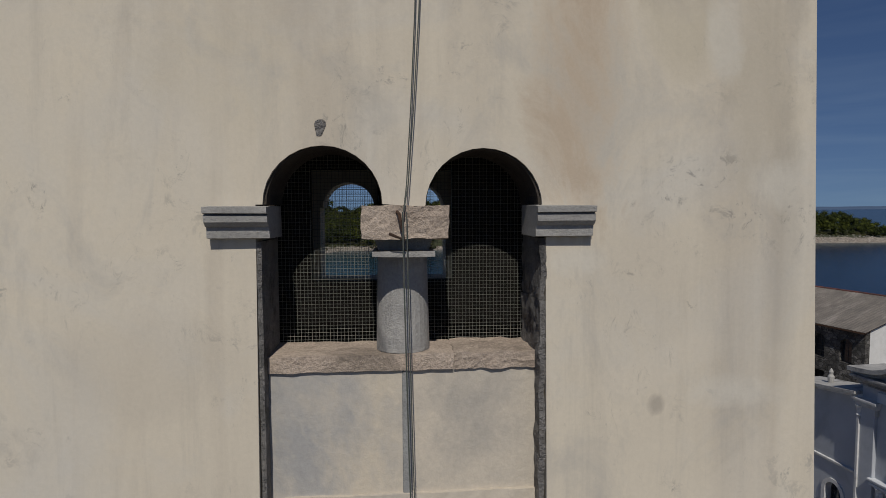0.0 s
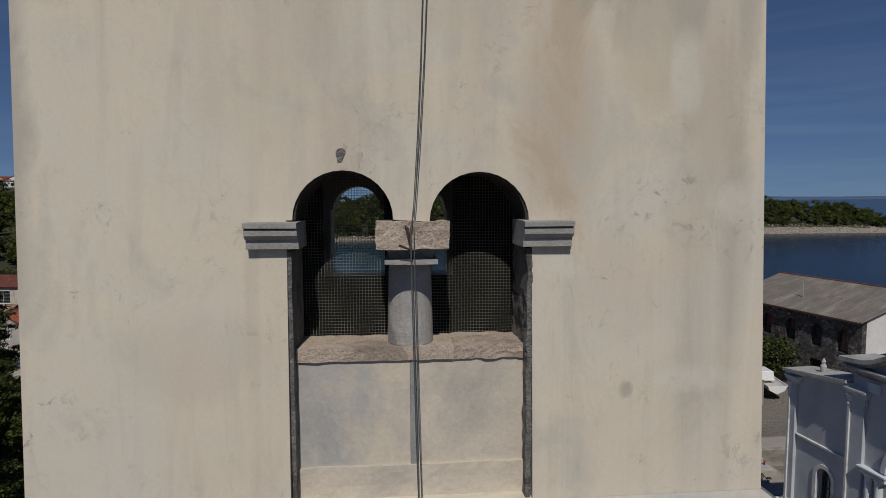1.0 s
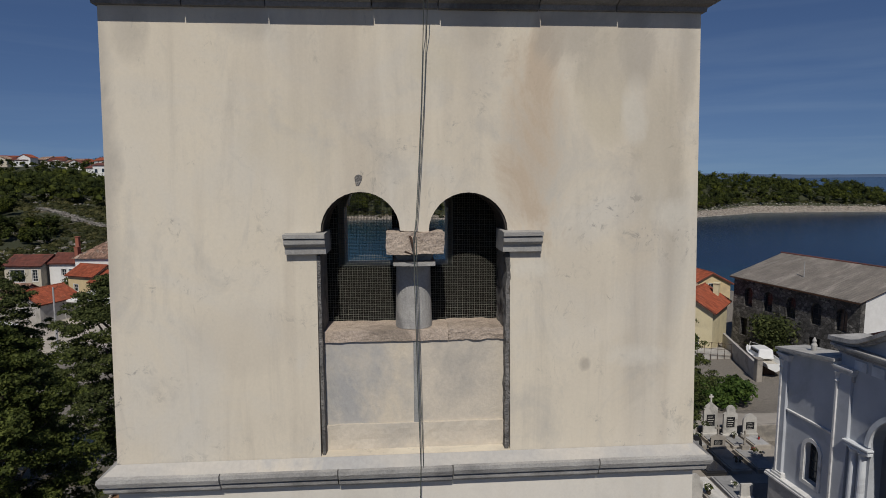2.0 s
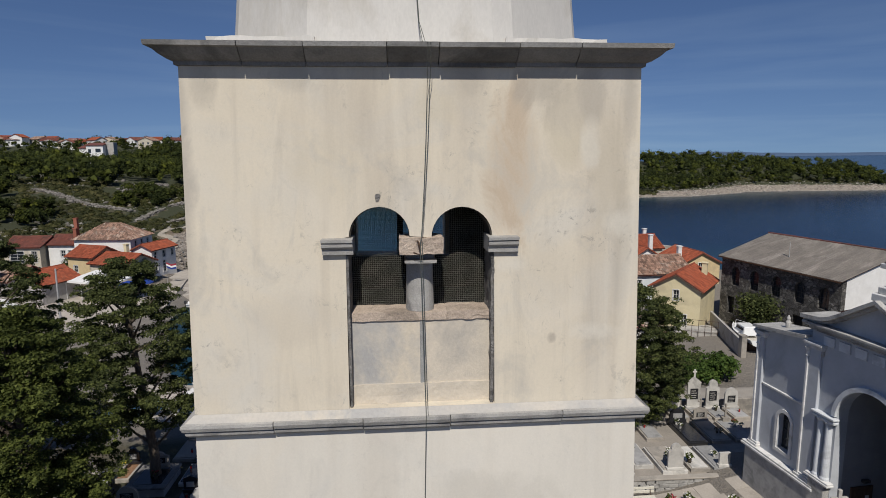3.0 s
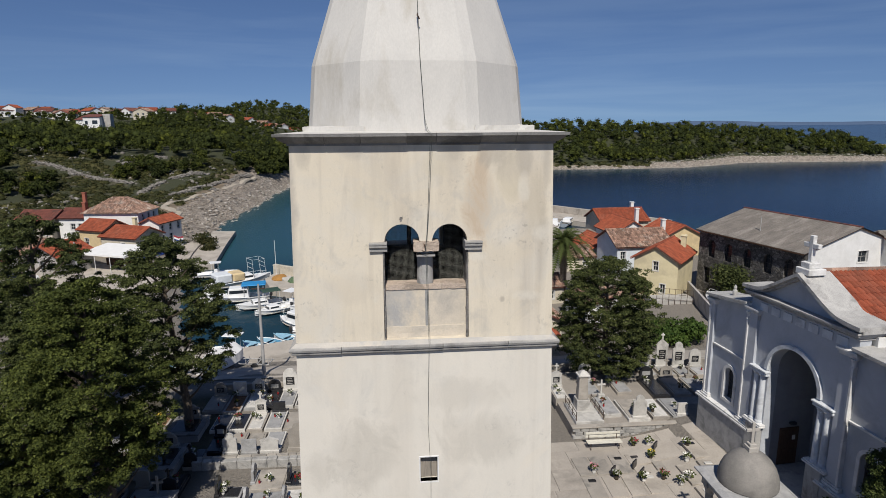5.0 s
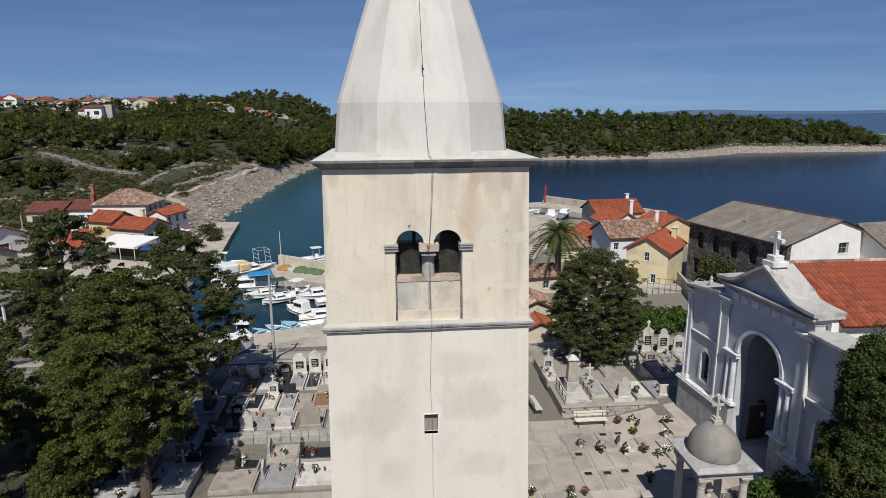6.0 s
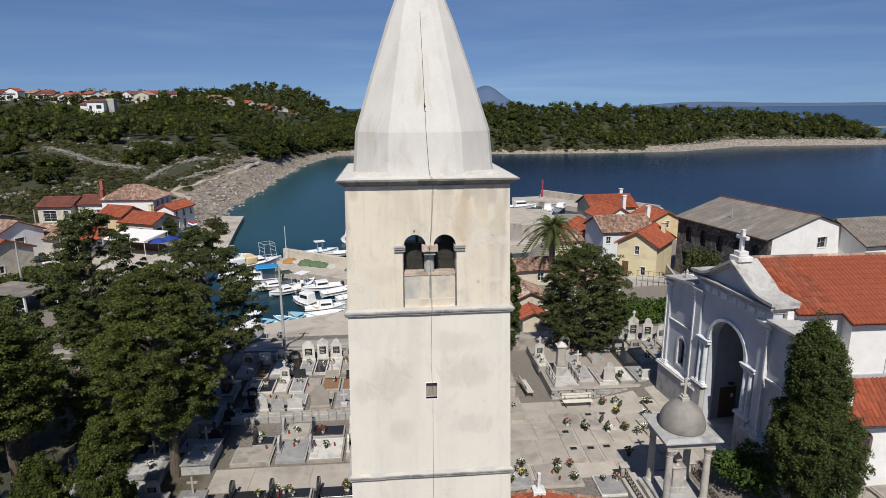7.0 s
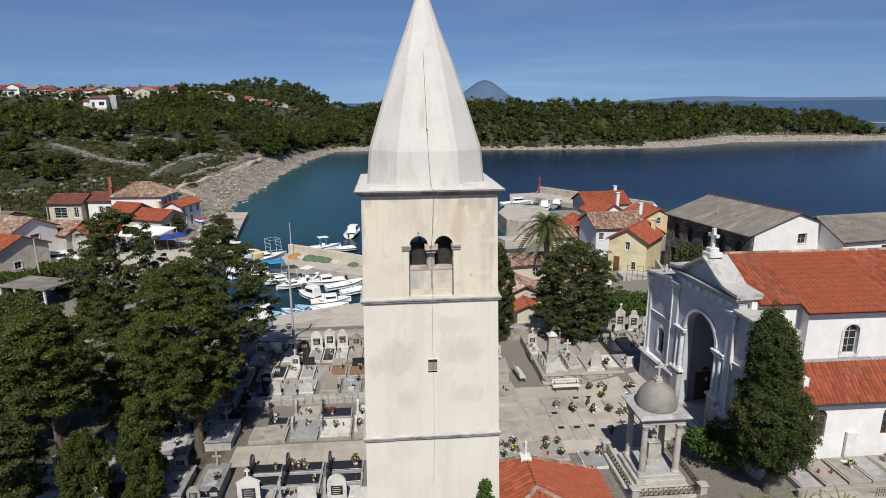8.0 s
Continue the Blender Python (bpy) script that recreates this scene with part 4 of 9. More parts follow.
def tiles(p0, along, down, length, run, rib=0.24, course=0.42, lift=0.05, seed=1, skip=None):
    """Rows of half-round clay tiles on a slope: p0 is the upper corner; along and down are unit vectors in the slope."""
    r = random.Random(seed)
    p0, a, d = Vector(p0), Vector(along).normalized(), Vector(down).normalized()
    n = a.cross(d)
    n = -n if n.z < 0 else n
    verts, faces = [], []
    nr, nc = max(1, round(length / rib)), max(1, round(run / course))
    wr, wc = length / nr, run / nc
    for i in range(nr):
        for j in range(nc):
            if skip and skip(i, j):
                continue
            s0, t0, t1 = i * wr, j * wc, (j + 1) * wc + 0.06
            e = r.uniform(-0.012, 0.012)
            base = len(verts)
            for t, k in ((t0, 0.0), (t1, 1.0)):
                for q in range(5):
                    f = q / 4
                    h = math.sin(f * math.pi) * wr * 0.36 + 0.028 * k + 0.012 + e * k
                    verts.append(tuple(p0 + a * (s0 + f * wr + e) + d * t + n * h))
            faces += [(base + q, base + q + 1, base + 6 + q, base + 5 + q) for q in range(4)]
            faces.append((base + 5, base + 6, base + 7, base + 8, base + 9))
    return verts, faces


def single_tiles(parent, p0, along, down, length, run, pick, material, rib=0.24, course=0.42):
    """The nearest tiles of a slope, each an object of its own on one shared mesh."""
    p0, a, d = Vector(p0), Vector(along).normalized(), Vector(down).normalized()
    nr, nc = max(1, round(length / rib)), max(1, round(run / course))
    wr, wc = length / nr, run / nc
    v, f = tiles((0, 0, 0), a, d, wr, wc, wr, wc, seed=5)
    me = bpy.data.meshes.new("roof_tile")
    me.from_pydata(v, [], f)
    me.materials.append(material)
    for i in range(nr):
        for j in range(nc):
            if pick(i, j):
                ob = new("roof_tile", me)
                ob.parent = parent
                n = a.cross(d)
                ob.location = p0 + a * (i * wr) + d * (j * wc) + (n if n.z > 0 else -n) * 0.006 * math.sin(i * 3.7 + j * 5.3)


def tile_roof(parent, planes, material, label="", name="roof_tiles", rib=0.24, course=0.42, skips=()):
    verts, faces = [], []
    for k, pl in enumerate(planes):
        v, f = tiles(*pl, rib=rib, course=course, seed=k + 3, skip=skips[k] if skips else None)
        o = len(verts)
        verts += v
        faces += [tuple(i + o for i in q) for q in f]
    ob = quick(name, verts, faces, material, parent, label)
    ob["kind"] = "stuff"
    return ob


def plate(a, b, c, d, thick=0.1):
    """A flat slab through four corners, given its thickness downwards."""
    bm = bmesh.new()
    hi = [bm.verts.new(p) for p in (a, b, c, d)]
    lo = [bm.verts.new((p[0], p[1], p[2] - thick)) for p in (a, b, c, d)]
    bm.faces.new(hi), bm.faces.new(lo[::-1])
    for i in range(4):
        bm.faces.new((lo[i], lo[(i + 1) % 4], hi[(i + 1) % 4], hi[i]))
    return bm


def window_in(parent, frame, u0, u1, z0, z1, arch=True, depth=0.3, surround=0.12, wood=None, bars=2, shutters=None):
    """Frame, pane, glazing bars and surround for an opening in a slab wall; frame as for slab()."""
    n = 10
    out = arched(u0 - surround, u1 + surround, z0 - surround, z1 + surround, n) if arch else rect(u0 - surround, u1 + surround, z0 - surround, z1 + surround)
    inn = arched(u0, u1, z0, z1, n) if arch else rect(u0, u1, z0, z1)
    if surround:
        part("window_surround", slab(out, [inn], 0.07, frame @ Matrix.Translation((0, -0.05, 0))), M["trim"], parent)
    w = 0.06
    inner = arched(u0 + w, u1 - w, z0 + w, z1 - w, n) if arch else rect(u0 + w, u1 - w, z0 + w, z1 - w)
    fr = part("window", slab(inn, [inner], 0.06, frame @ Matrix.Translation((0, depth * 0.55, 0))), wood or M["wood"], parent)
    bm = slab(inn, [], 0.01, frame @ Matrix.Translation((0, depth * 0.6, 0)))
    part("pane", bm, M["pane"], fr)
    k = max(2, round((z1 - z0) / 0.5))
    bars_at = [(u0 + (u1 - u0) * i / bars - 0.02, u0 + (u1 - u0) * i / bars + 0.02, 0, 0.05, z0 + w, z1 - w - 0.02) for i in range(1, bars)]
    bars_at += [(u0 + w, u1 - w, 0.004, 0.046, z0 + (z1 - z0) * i / k - 0.018, z0 + (z1 - z0) * i / k + 0.018) for i in range(1, k)]
    for q in bars_at:
        bm = one_box(*q)
        bm.transform(frame @ Matrix.Translation((0, depth * 0.56 - 0.004, 0)))
        part("glazing_bar", bm, wood or M["wood"], fr)
    if shutters:
        for s in (0, 1):
            a = u0 - (u1 - u0) * 0.5 - 0.02 if s == 0 else u1 + 0.02
            part("shutter", slab(rect(a, a + (u1 - u0) * 0.5, z0, z1), [], 0.05, frame @ Matrix.Translation((0, -0.08, 0))), shutters, parent, "closed-back wooden shutter")
    return fr


# ---- church ----
FX, YC = 18.3, 15.4
church = thing("church", "white village church with shade-grey pedimented facade and red roofs", "church", (0.2, 0, 0))
# the facade stands five degrees out of square with the nave; (u, v, z): v runs into the church, u along the facade
FF = Matrix.Translation((17.91, 14.74, 0)) @ Matrix.Rotation(radians(5), 4, "Z") @ Matrix(((0, 1, 0, 0), (1, 0, 0, 0), (0, 0, 1, 0), (0, 0, 0, 1)))
G0, PR, SPRING, WU = 0.6, 1.62, 6.75, 4.5
DOOR0, DOOR1, DZ0, DZ1 = 1.1, 2.22, 1.312, 3.4
portal = arched(-PR, PR, 1.3, SPRING + PR, 20)
side_win = [arched(s * WU - 0.4, s * WU + 0.4, 3.75, 5.62) for s in (-1, 1)]
front = [(-6.6, G0), (6.6, G0), (6.6, 9.15), (3.3, 9.6), (3.3, 10.5), (2.2, 10.7), (0, 12.0), (-2.2, 10.7), (-3.3, 10.5), (-3.3, 9.6), (-6.6, 9.5)]
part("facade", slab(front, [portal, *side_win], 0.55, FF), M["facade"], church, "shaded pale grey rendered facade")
for s in (-1, 1):
    window_in(church, FF, s * WU - 0.4, s * WU + 0.4, 3.75, 5.62, depth=0.5, surround=0.17, wood=M["slate_dark"])


def bar(u0, u1, out, z0, z1, mat="trim", name="moulding", label="", bev=0.02, into=0.02):
    bm = one_box(u0, u1, -out, into, z0, z1, bev)
    bm.transform(FF)
    return part(name, bm, M[mat], church, label)


def course(u0, u1, z, steps, mat="trim", name="moulding", back=0.02):
    """A stepped horizontal moulding."""
    bm = bmesh.new()
    for out, h0, h1 in steps:
        box(bm, u0 - out * 0.6, u1 + out * 0.6, -out, back, z + h0, z + h1, 0.012)
    bm.transform(FF)
    return part(name, bm, M[mat], church)


def strip(profile_uz, thick, out, back, mat, name, label=""):
    """A slab that follows a bent line of (u, z), from out before the wall to back behind its face."""
    bm = bmesh.new()
    rows = []
    for u, z in profile_uz:
        rows.append([bm.verts.new(c) for c in ((u, -out, z), (u, back, z), (u, back, z + thick), (u, -out, z + thick))])
    for p, q in zip(rows, rows[1:]):
        for i in range(4):
            bm.faces.new((p[i], p[(i + 1) % 4], q[(i + 1) % 4], q[i]))
    bm.faces.new(rows[0]), bm.faces.new(rows[-1][::-1])
    bmesh.ops.recalc_face_normals(bm, faces=bm.faces)
    bm.transform(FF)
    return part(name, bm, M[mat], church, label)


# plinth with its white cap, broken at the portal
for s in (-1, 1):
    a, b = sorted((s * 2.45, s * 6.75))
    bar(a, b, 0.28, G0, 3.0, "plinth", "plinth", "grey stone plinth", 0.03)
    course(a, b, 3.0, ((0.36, 0, 0.1), (0.31, 0.1, 0.2)))
    # stepped kerb along the foot
    bar(a, b, 0.75, G0 - 0.5, G0 + 0.25, "trim", "kerb", "pale stone kerb", 0.02)
    # broad inner pilaster, narrow one at the outer edge
    for c, w, top in ((s * 2.98, 0.36, 9.3), (s * 6.33, 0.2, 8.85)):
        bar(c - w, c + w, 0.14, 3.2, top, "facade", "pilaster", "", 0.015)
        edge = c + s * (w - 0.05)
        bar(edge - 0.06, edge + 0.06, 0.2, 3.2, top - 0.35, "trim", "edge_strip", "", 0.012)
        course(c - w, c + w, 3.2, ((0.24, 0, 0.12), (0.19, 0.12, 0.22)))
        bm = lathe(bmesh.new(), [(0.07, top - 0.42), (0.11, top - 0.38), (0.08, top - 0.3), (0.1, top - 0.12), (0.15, top)], 10, edge, -0.14)
        bm.transform(FF)
        part("capital", bm, M["trim"], church, "small moulded white capital")
        course(c - w, c + w, top, ((0.18, 0, 0.1), (0.24, 0.1, 0.2), (0.3, 0.2, 0.3)))
    # panel moulding over the side window
    course(min(s * 3.4, s * 6.05), max(s * 3.4, s * 6.05), 6.5, ((0.09, 0, 0.08), (0.05, -0.05, 0)))
    # portal pedestals, columns, entablature
    p = sorted((s * (PR + 0.02), s * 2.55))
    bar(p[0], p[1], 0.3, G0, 3.62, "trim_w", "pedestal", "white stone pedestal beside the portal", 0.03)
    course(p[0], p[1], 3.62, ((0.34, 0, 0.08), (0.3, 0.08, 0.16)))
    for c in (s * 1.88, s * 2.32):
        bm = lathe(bmesh.new(), [(0.2, 3.78), (0.2, 3.86), (0.165, 3.93), (0.16, 4.9), (0.135, 6.2), (0.15, 6.24), (0.14, 6.28), (0.21, 6.42)], 16, c, -0.06)
        bm.transform(FF)
        part("column", bm, M["facade_trim"], church, "white stone portal column", smooth=False)
    course(p[0], p[1], 6.42, ((0.22, 0, 0.1), (0.19, 0.1, 0.18), (0.28, 0.18, 0.26)), "facade_trim")
# archivolt of the portal
RO = PR + 0.2
bm = slab([(RO, SPRING), *arc(0, SPRING, RO, 5, 175, 24), (-RO, SPRING), (-PR, SPRING), *arc(0, SPRING, PR, 174, 6, 24), (PR, SPRING)], [], 0.14, FF @ Matrix.Translation((0, -0.12, 0)))
part("archivolt", bm, M["facade_trim"], church, "white moulded round arch over the portal")
# frieze of raised panels under the entablature
for i in range(7):
    bar(-2.75 + i * 0.8, -2.75 + i * 0.8 + 0.56, 0.06, 9.6, 10.0, "facade_trim", "frieze_panel", "", 0.01)
bar(2.55, 3.25, 0.1, 9.05, 9.3, "trim_w", "vent_plate", "grey stained block on the facade", 0.01)
# entablature with returns, pediment with upturned foot, cross
course(-3.3, 3.3, 10.2, ((0.1, -0.1, -0.03), (0.16, 0, 0.1), (0.3, 0.1, 0.2), (0.4, 0.2, 0.3)), "trim_w", "entablature", 1.25)
for s in (-1, 1):
    line = [(0, 11.88), (s * 0.75, 11.45), (s * 1.5, 11.0), (s * 2.1, 10.68), (s * 2.5, 10.56), (s * 3.0, 10.5), (s * 3.62, 10.46)]
    strip(line, 0.14, 0.25, 1.2, "trim_w", "raking_cornice", "weathered white raking cornice")
    strip([(u, z + 0.14) for u, z in line], 0.17, 0.44, 1.25, "trim_w", "raking_cornice")
    # gently pitched stone cap of the wing
    end = 9.16 if s > 0 else 9.5
    cap = [(s * 3.3, 9.6), (s * 6.7, end)]
    strip(cap, 0.12, 0.22, 1.1, "trim", "wing_cornice", "white moulded wing cornice")
    strip([(u, z + 0.12) for u, z in cap], 0.12, 0.38, 1.2, "trim_w", "wing_cornice")
bm = lathe(bmesh.new(), [(0.16, 9.3), (0.16, 9.42), (0.09, 9.48), (0.12, 9.7), (0.13, 9.85), (0.07, 9.95), (0.09, 10.05), (0.02, 10.2)], 12, 5.2, 0.35)
bm.transform(FF)
part("finial", bm, M["trim_w"], church, "small stone finial on the wing")
bm = one_box(-0.42, 0.42, -0.2, 0.7, 12.1, 12.4, 0.03)
box(bm, -0.28, 0.28, -0.08, 0.5, 12.4, 12.68, 0.03)
bm.transform(FF)
part("cross_base", bm, M["trim"], church)
bm = one_box(-0.11, 0.11, 0.1, 0.3, 12.68, 13.9, 0.02)
box(bm, -0.45, -0.11, 0.1, 0.3, 13.35, 13.55, 0.02)
box(bm, 0.11, 0.45, 0.1, 0.3, 13.35, 13.55, 0.02)
bm.transform(FF)
part("roof_cross", bm, M["trim"], church, "white stone cross on the gable")


def porch(name, box_uvz, mat, label="", parent=None, bev=0.0):
    u0, u1, v0, v1, z0, z1 = box_uvz
    bm = one_box(u0, u1, v0, v1, z0, z1, bev) if bev else one_box(u0, u1, v0, v1, z0, z1)
    bm.transform(FF)
    return part(name, bm, M[mat], parent or church, label)


# porch: back wall, side walls, ceiling, floor, steps and the door in its side
porch("porch_back", (-3.2, 3.2, 3.0, 3.25, G0, 9.2), "greywall0")
for s in (-1, 1):
    a, b = sorted((s * (PR + 0.1), s * (PR + 0.35)))
    porch("porch_side", (a, b, 0.55, 3.0, G0, 9.2), "greywall0")
porch("porch_ceiling", (-PR - 0.1, PR + 0.1, 0.55, 3.0, 8.6, 8.8), "greywall0")
porch("porch_floor", (-PR - 0.08, PR + 0.08, -0.3, 3.0, G0 - 0.3, 1.312), "plinth", bev=0.02)
porch("step", (-1.95, 1.95, -0.7, -0.3, G0 - 0.3, 1.08), "trim", bev=0.02)
porch("step", (-1.95, 1.95, -1.1, -0.7, G0 - 0.3, 0.88), "trim", bev=0.02)
DU = PR + 0.1
door = porch("door", (DU - 0.06, DU, DOOR0, DOOR1, DZ0, DZ1), "wood", "dark brown wooden door inside the porch", bev=0.02)
dw = (DOOR1 - DOOR0) / 2
for k in (0, 1):
    for z0, z1 in ((DZ0 + 0.15, DZ0 + 0.9), (DZ0 + 1.05, DZ1 - 0.12)):
        porch("door_panel", (DU - 0.08, DU - 0.06, DOOR0 + k * dw + 0.08, DOOR0 + (k + 1) * dw - 0.08, z0, z1), "wood", "", door, 0.012)
porch("notice", (DU - 0.088, DU - 0.082, DOOR0 + 0.72, DOOR0 + 0.9, DZ0 + 1.4, DZ0 + 1.66), "white", "white paper notice", door)
porch("porch_lamp", (DU - 0.18, DU, DOOR0 + 0.5, DOOR0 + 0.85, DZ1 + 0.18, DZ1 + 0.32), "slate_dark", bev=0.02)
# nave: narrow front bay, then the wide body
XN, XE = 21.9, 44.0
for s in (-1, 1):
    a, b = sorted((YC + s * 4.1, YC + s * 3.8))
    part("nave_wall", one_box(FX + 0.55, XN, a, b, G0, 10.25), M["white"], church)
NF = Matrix(((1, 0, 0, 0), (0, 1, 0, 10.6), (0, 0, 1, 0), (0, 0, 0, 1)))
nwin = [(x - 0.46, x + 0.46) for x in (24.65, 29.2, 33.7, 38.2)]
part("nave_wall", slab(rect(XN, XE, 0.9, 9.86), [arched(a, b, 7.15, 9.0) for a, b in nwin], 0.4, NF), M["white"], church)
for a, b in nwin:
    window_in(church, NF, a, b, 7.15, 9.0, depth=0.35, surround=0.16, wood=M["trim_w"])
part("nave_wall", one_box(XN, XE, 19.8, 20.2, 0.9, 9.86), M["white"], church)
part("nave_wall", one_box(XN, XN + 0.35, 11.0, 12.0, 0.9, 9.9), M["white"], church)
part("nave_wall", one_box(XE - 0.4, XE, 11.0, 19.8, 0.9, 9.9), M["white"], church)
RIDGE, slope_w, slope_n = 12.05, 5.15, 4.4
drop = math.tan(radians(23.0))
for s in (-1, 1):
    e1, e2 = YC + s * slope_n, YC + s * slope_w
    z1, z2 = RIDGE - slope_n * drop, RIDGE - slope_w * drop
    part("roof", plate((FX + 0.9, YC, RIDGE), (XN - 0.3, YC, RIDGE), (XN - 0.3, e1, z1), (FX + 0.9, e1, z1), 0.12), M["tile_brown"], church)
    part("roof", plate((XN - 0.3, YC, RIDGE), (XE + 0.2, YC, RIDGE), (XE + 0.2, e2, z2), (XN - 0.3, e2, z2), 0.12), M["tile_brown"], church)
dn = Vector((0, -1, -drop)).normalized()
k = 1 / math.cos(radians(23.0))
tile_roof(church, [((FX + 0.9, YC, RIDGE), (1, 0, 0), dn, XN - 0.3 - FX - 0.9, slope_n * k), ((XN - 0.3, YC, RIDGE), (1, 0, 0), dn, XE + 0.5 - XN, slope_w * k)], M["tile"], "orange-red half-round clay tiles", skips=(None, lambda i, j: i < 22))
single_tiles(church, (XN - 0.3, YC, RIDGE), (1, 0, 0), dn, XE + 0.5 - XN, slope_w * k, lambda i, j: i < 22, M["tile"])
bm = bmesh.new()
x = FX + 0.9
while x < XE:
    rod(bm, (x, YC, RIDGE + 0.03), (x + 0.44, YC, RIDGE + 0.05), 0.13, 0.11, 8)
    x += 0.4
part("ridge_tiles", bm, M["tile_old"], church, "pale mortared ridge tiles")["kind"] = "stuff"
# side aisle
AF = Matrix(((1, 0, 0, 0), (0, 1, 0, 9.1), (0, 0, 1, 0), (0, 0, 0, 1)))
awin = [(x - 0.42, x + 0.42) for x in (22.3, 26.55, 30.8, 35.0)]
part("aisle_wall", slab(rect(XN - 0.6, XE, 0.9, 5.15), [arched(a, b, 2.75, 4.5) for a, b in awin], 0.35, AF), M["white"], church)
for a, b in awin:
    window_in(church, AF, a, b, 2.75, 4.5, depth=0.2, surround=0.0, wood=surf("brown_shutter", (0.20, 0.10, 0.05), (0.15, 0.075, 0.04), 5, 60, 0.6, 0.2) if "brown_shutter" not in bpy.data.materials else bpy.data.materials["brown_shutter"])
part("aisle_wall", one_box(XN - 0.6, XN - 0.3, 9.45, 10.6, 0.9, 6.3), M["white"], church)
part("aisle_roof", plate((XN - 0.8, 10.62, 6.75), (XE, 10.62, 6.75), (XE, 8.75, 5.05), (XN - 0.8, 8.75, 5.05), 0.1), M["tile_brown"], church)
ad = Vector((0, -1.87, -1.7)).normalized()
tile_roof(church, [((XN - 0.8, 10.6, 6.76), (1, 0, 0), ad, XE - XN + 0.8, 2.5)], M["tile"], "orange-red half-round clay tiles")
part("flashing", one_box(XN, XE, 10.5, 10.6, 6.75, 6.95), M["plinth"], church, "grey lead flashing over the aisle roof")
part("gutter", rod(bmesh.new(), (XN - 0.8, 8.7, 5.0), (XE, 8.7, 5.0), 0.06, 0.06, 8), M["slate_dark"], church, "dark metal gutter")
# monument slab leaning on the aisle wall
mon = thing("wall_monument", "pale carved stone memorial slab against the church wall", "memorial", (24.5, 8.95, 1.2))
part("slab", one_box(-0.32, 0.32, -0.08, 0.12, 0.2, 1.9, 0.03), M["trim"], mon)
part("base", one_box(-0.45, 0.45, -0.25, 0.12, -0.2, 0.2, 0.03), M["trim"], mon)

# ---- domed family monument ----
gz = thing("domed_monument", "pale stone monument with four columns, dome and cross", "monument", (13.4, 10.3, 0.0))
part("base", one_box(-2.15, 2.1, -2.6, 2.4, -0.3, 0.42, 0.03), M["monument"], gz, "pale stone base")
part("platform", one_box(-1.45, 1.45, -1.45, 1.45, 0.42, 0.72, 0.03), M["monument"], gz)
part("platform", one_box(-1.25, 1.25, -1.25, 1.25, 0.72, 0.92, 0.03), M["plinth"], gz)
for sx in (-1, 1):
    for sy_ in (-1, 1):
        bm = lathe(bmesh.new(), [(0.25, 0.92), (0.25, 1.0), (0.2, 1.08), (0.19, 1.2), (0.185, 2.4), (0.16, 3.55), (0.18, 3.6), (0.165, 3.64), (0.21, 3.8), (0.27, 3.95)], 16, sx * 0.98, sy_ * 0.98)
        col_ob = part("column", bm, M["monument"], gz, "round stone column")
        part("capital", one_box(sx * 0.98 - 0.26, sx * 0.98 + 0.26, sy_ * 0.98 - 0.26, sy_ * 0.98 + 0.26, 3.95, 4.05, 0.02), M["monument"], gz)
for sy_ in (-1, 1):
    part("architrave", one_box(-1.25, 1.25, sy_ * 0.98 - 0.22, sy_ * 0.98 + 0.22, 4.05, 4.4, 0.02), M["monument"], gz)
for sx in (-1, 1):
    part("architrave", one_box(sx * 0.98 - 0.22, sx * 0.98 + 0.22, -0.76, 0.76, 4.05, 4.4, 0.02), M["monument"], gz)
bm = one_box(-1.36, 1.36, -1.36, 1.36, 4.4, 4.48, 0.02)
box(bm, -1.48, 1.48, -1.48, 1.48, 4.48, 4.58, 0.02)
box(bm, -1.45, 1.45, -1.45, 1.45, 4.58, 4.68, 0.0, 0.85)
part("roof_slab", bm, M["plinth"], gz, "grey moulded roof slab")
bm = lathe(bmesh.new(), [(1.12, 4.66), (1.14, 4.75), (1.13, 4.95), (1.08, 5.2), (0.98, 5.45), (0.82, 5.7), (0.6, 5.9), (0.36, 6.05), (0.2, 6.12)], 32)
part("dome", bm, M["dome"], gz, "weathered grey concrete dome", smooth=True)
bm = one_box(-0.2, 0.2, -0.2, 0.2, 6.05, 6.3, 0.02)
box(bm, -0.14, 0.14, -0.14, 0.14, 6.3, 6.42, 0.02)
part("cross_base", bm, M["monument"], gz)
bm = one_box(-0.06, 0.06, -0.05, 0.05, 6.42, 7.3, 0.012)
box(bm, -0.28, -0.06, -0.05, 0.05, 6.92, 7.04, 0.012)
box(bm, 0.06, 0.28, -0.05, 0.05, 6.92, 7.04, 0.012)
part("cross", bm, M["monument"], gz, "stone cross on the dome")
bm = one_box(-0.4, 0.4, -0.3, 0.3, 0.92, 1.25, 0.02)
box(bm, -0.3, 0.3, -0.2, 0.2, 1.25, 2.3, 0.02)
box(bm, -0.36, 0.36, -0.26, 0.26, 2.3, 2.4, 0.02)
part("pedestal", bm, M["monument"], gz)
part("urn", lathe(bmesh.new(), [(0.12, 2.4), (0.06, 2.5), (0.06, 2.56), (0.17, 2.7), (0.19, 2.85), (0.1, 2.98), (0.05, 3.1)], 14), M["stone_warm"], gz, "sandstone urn")
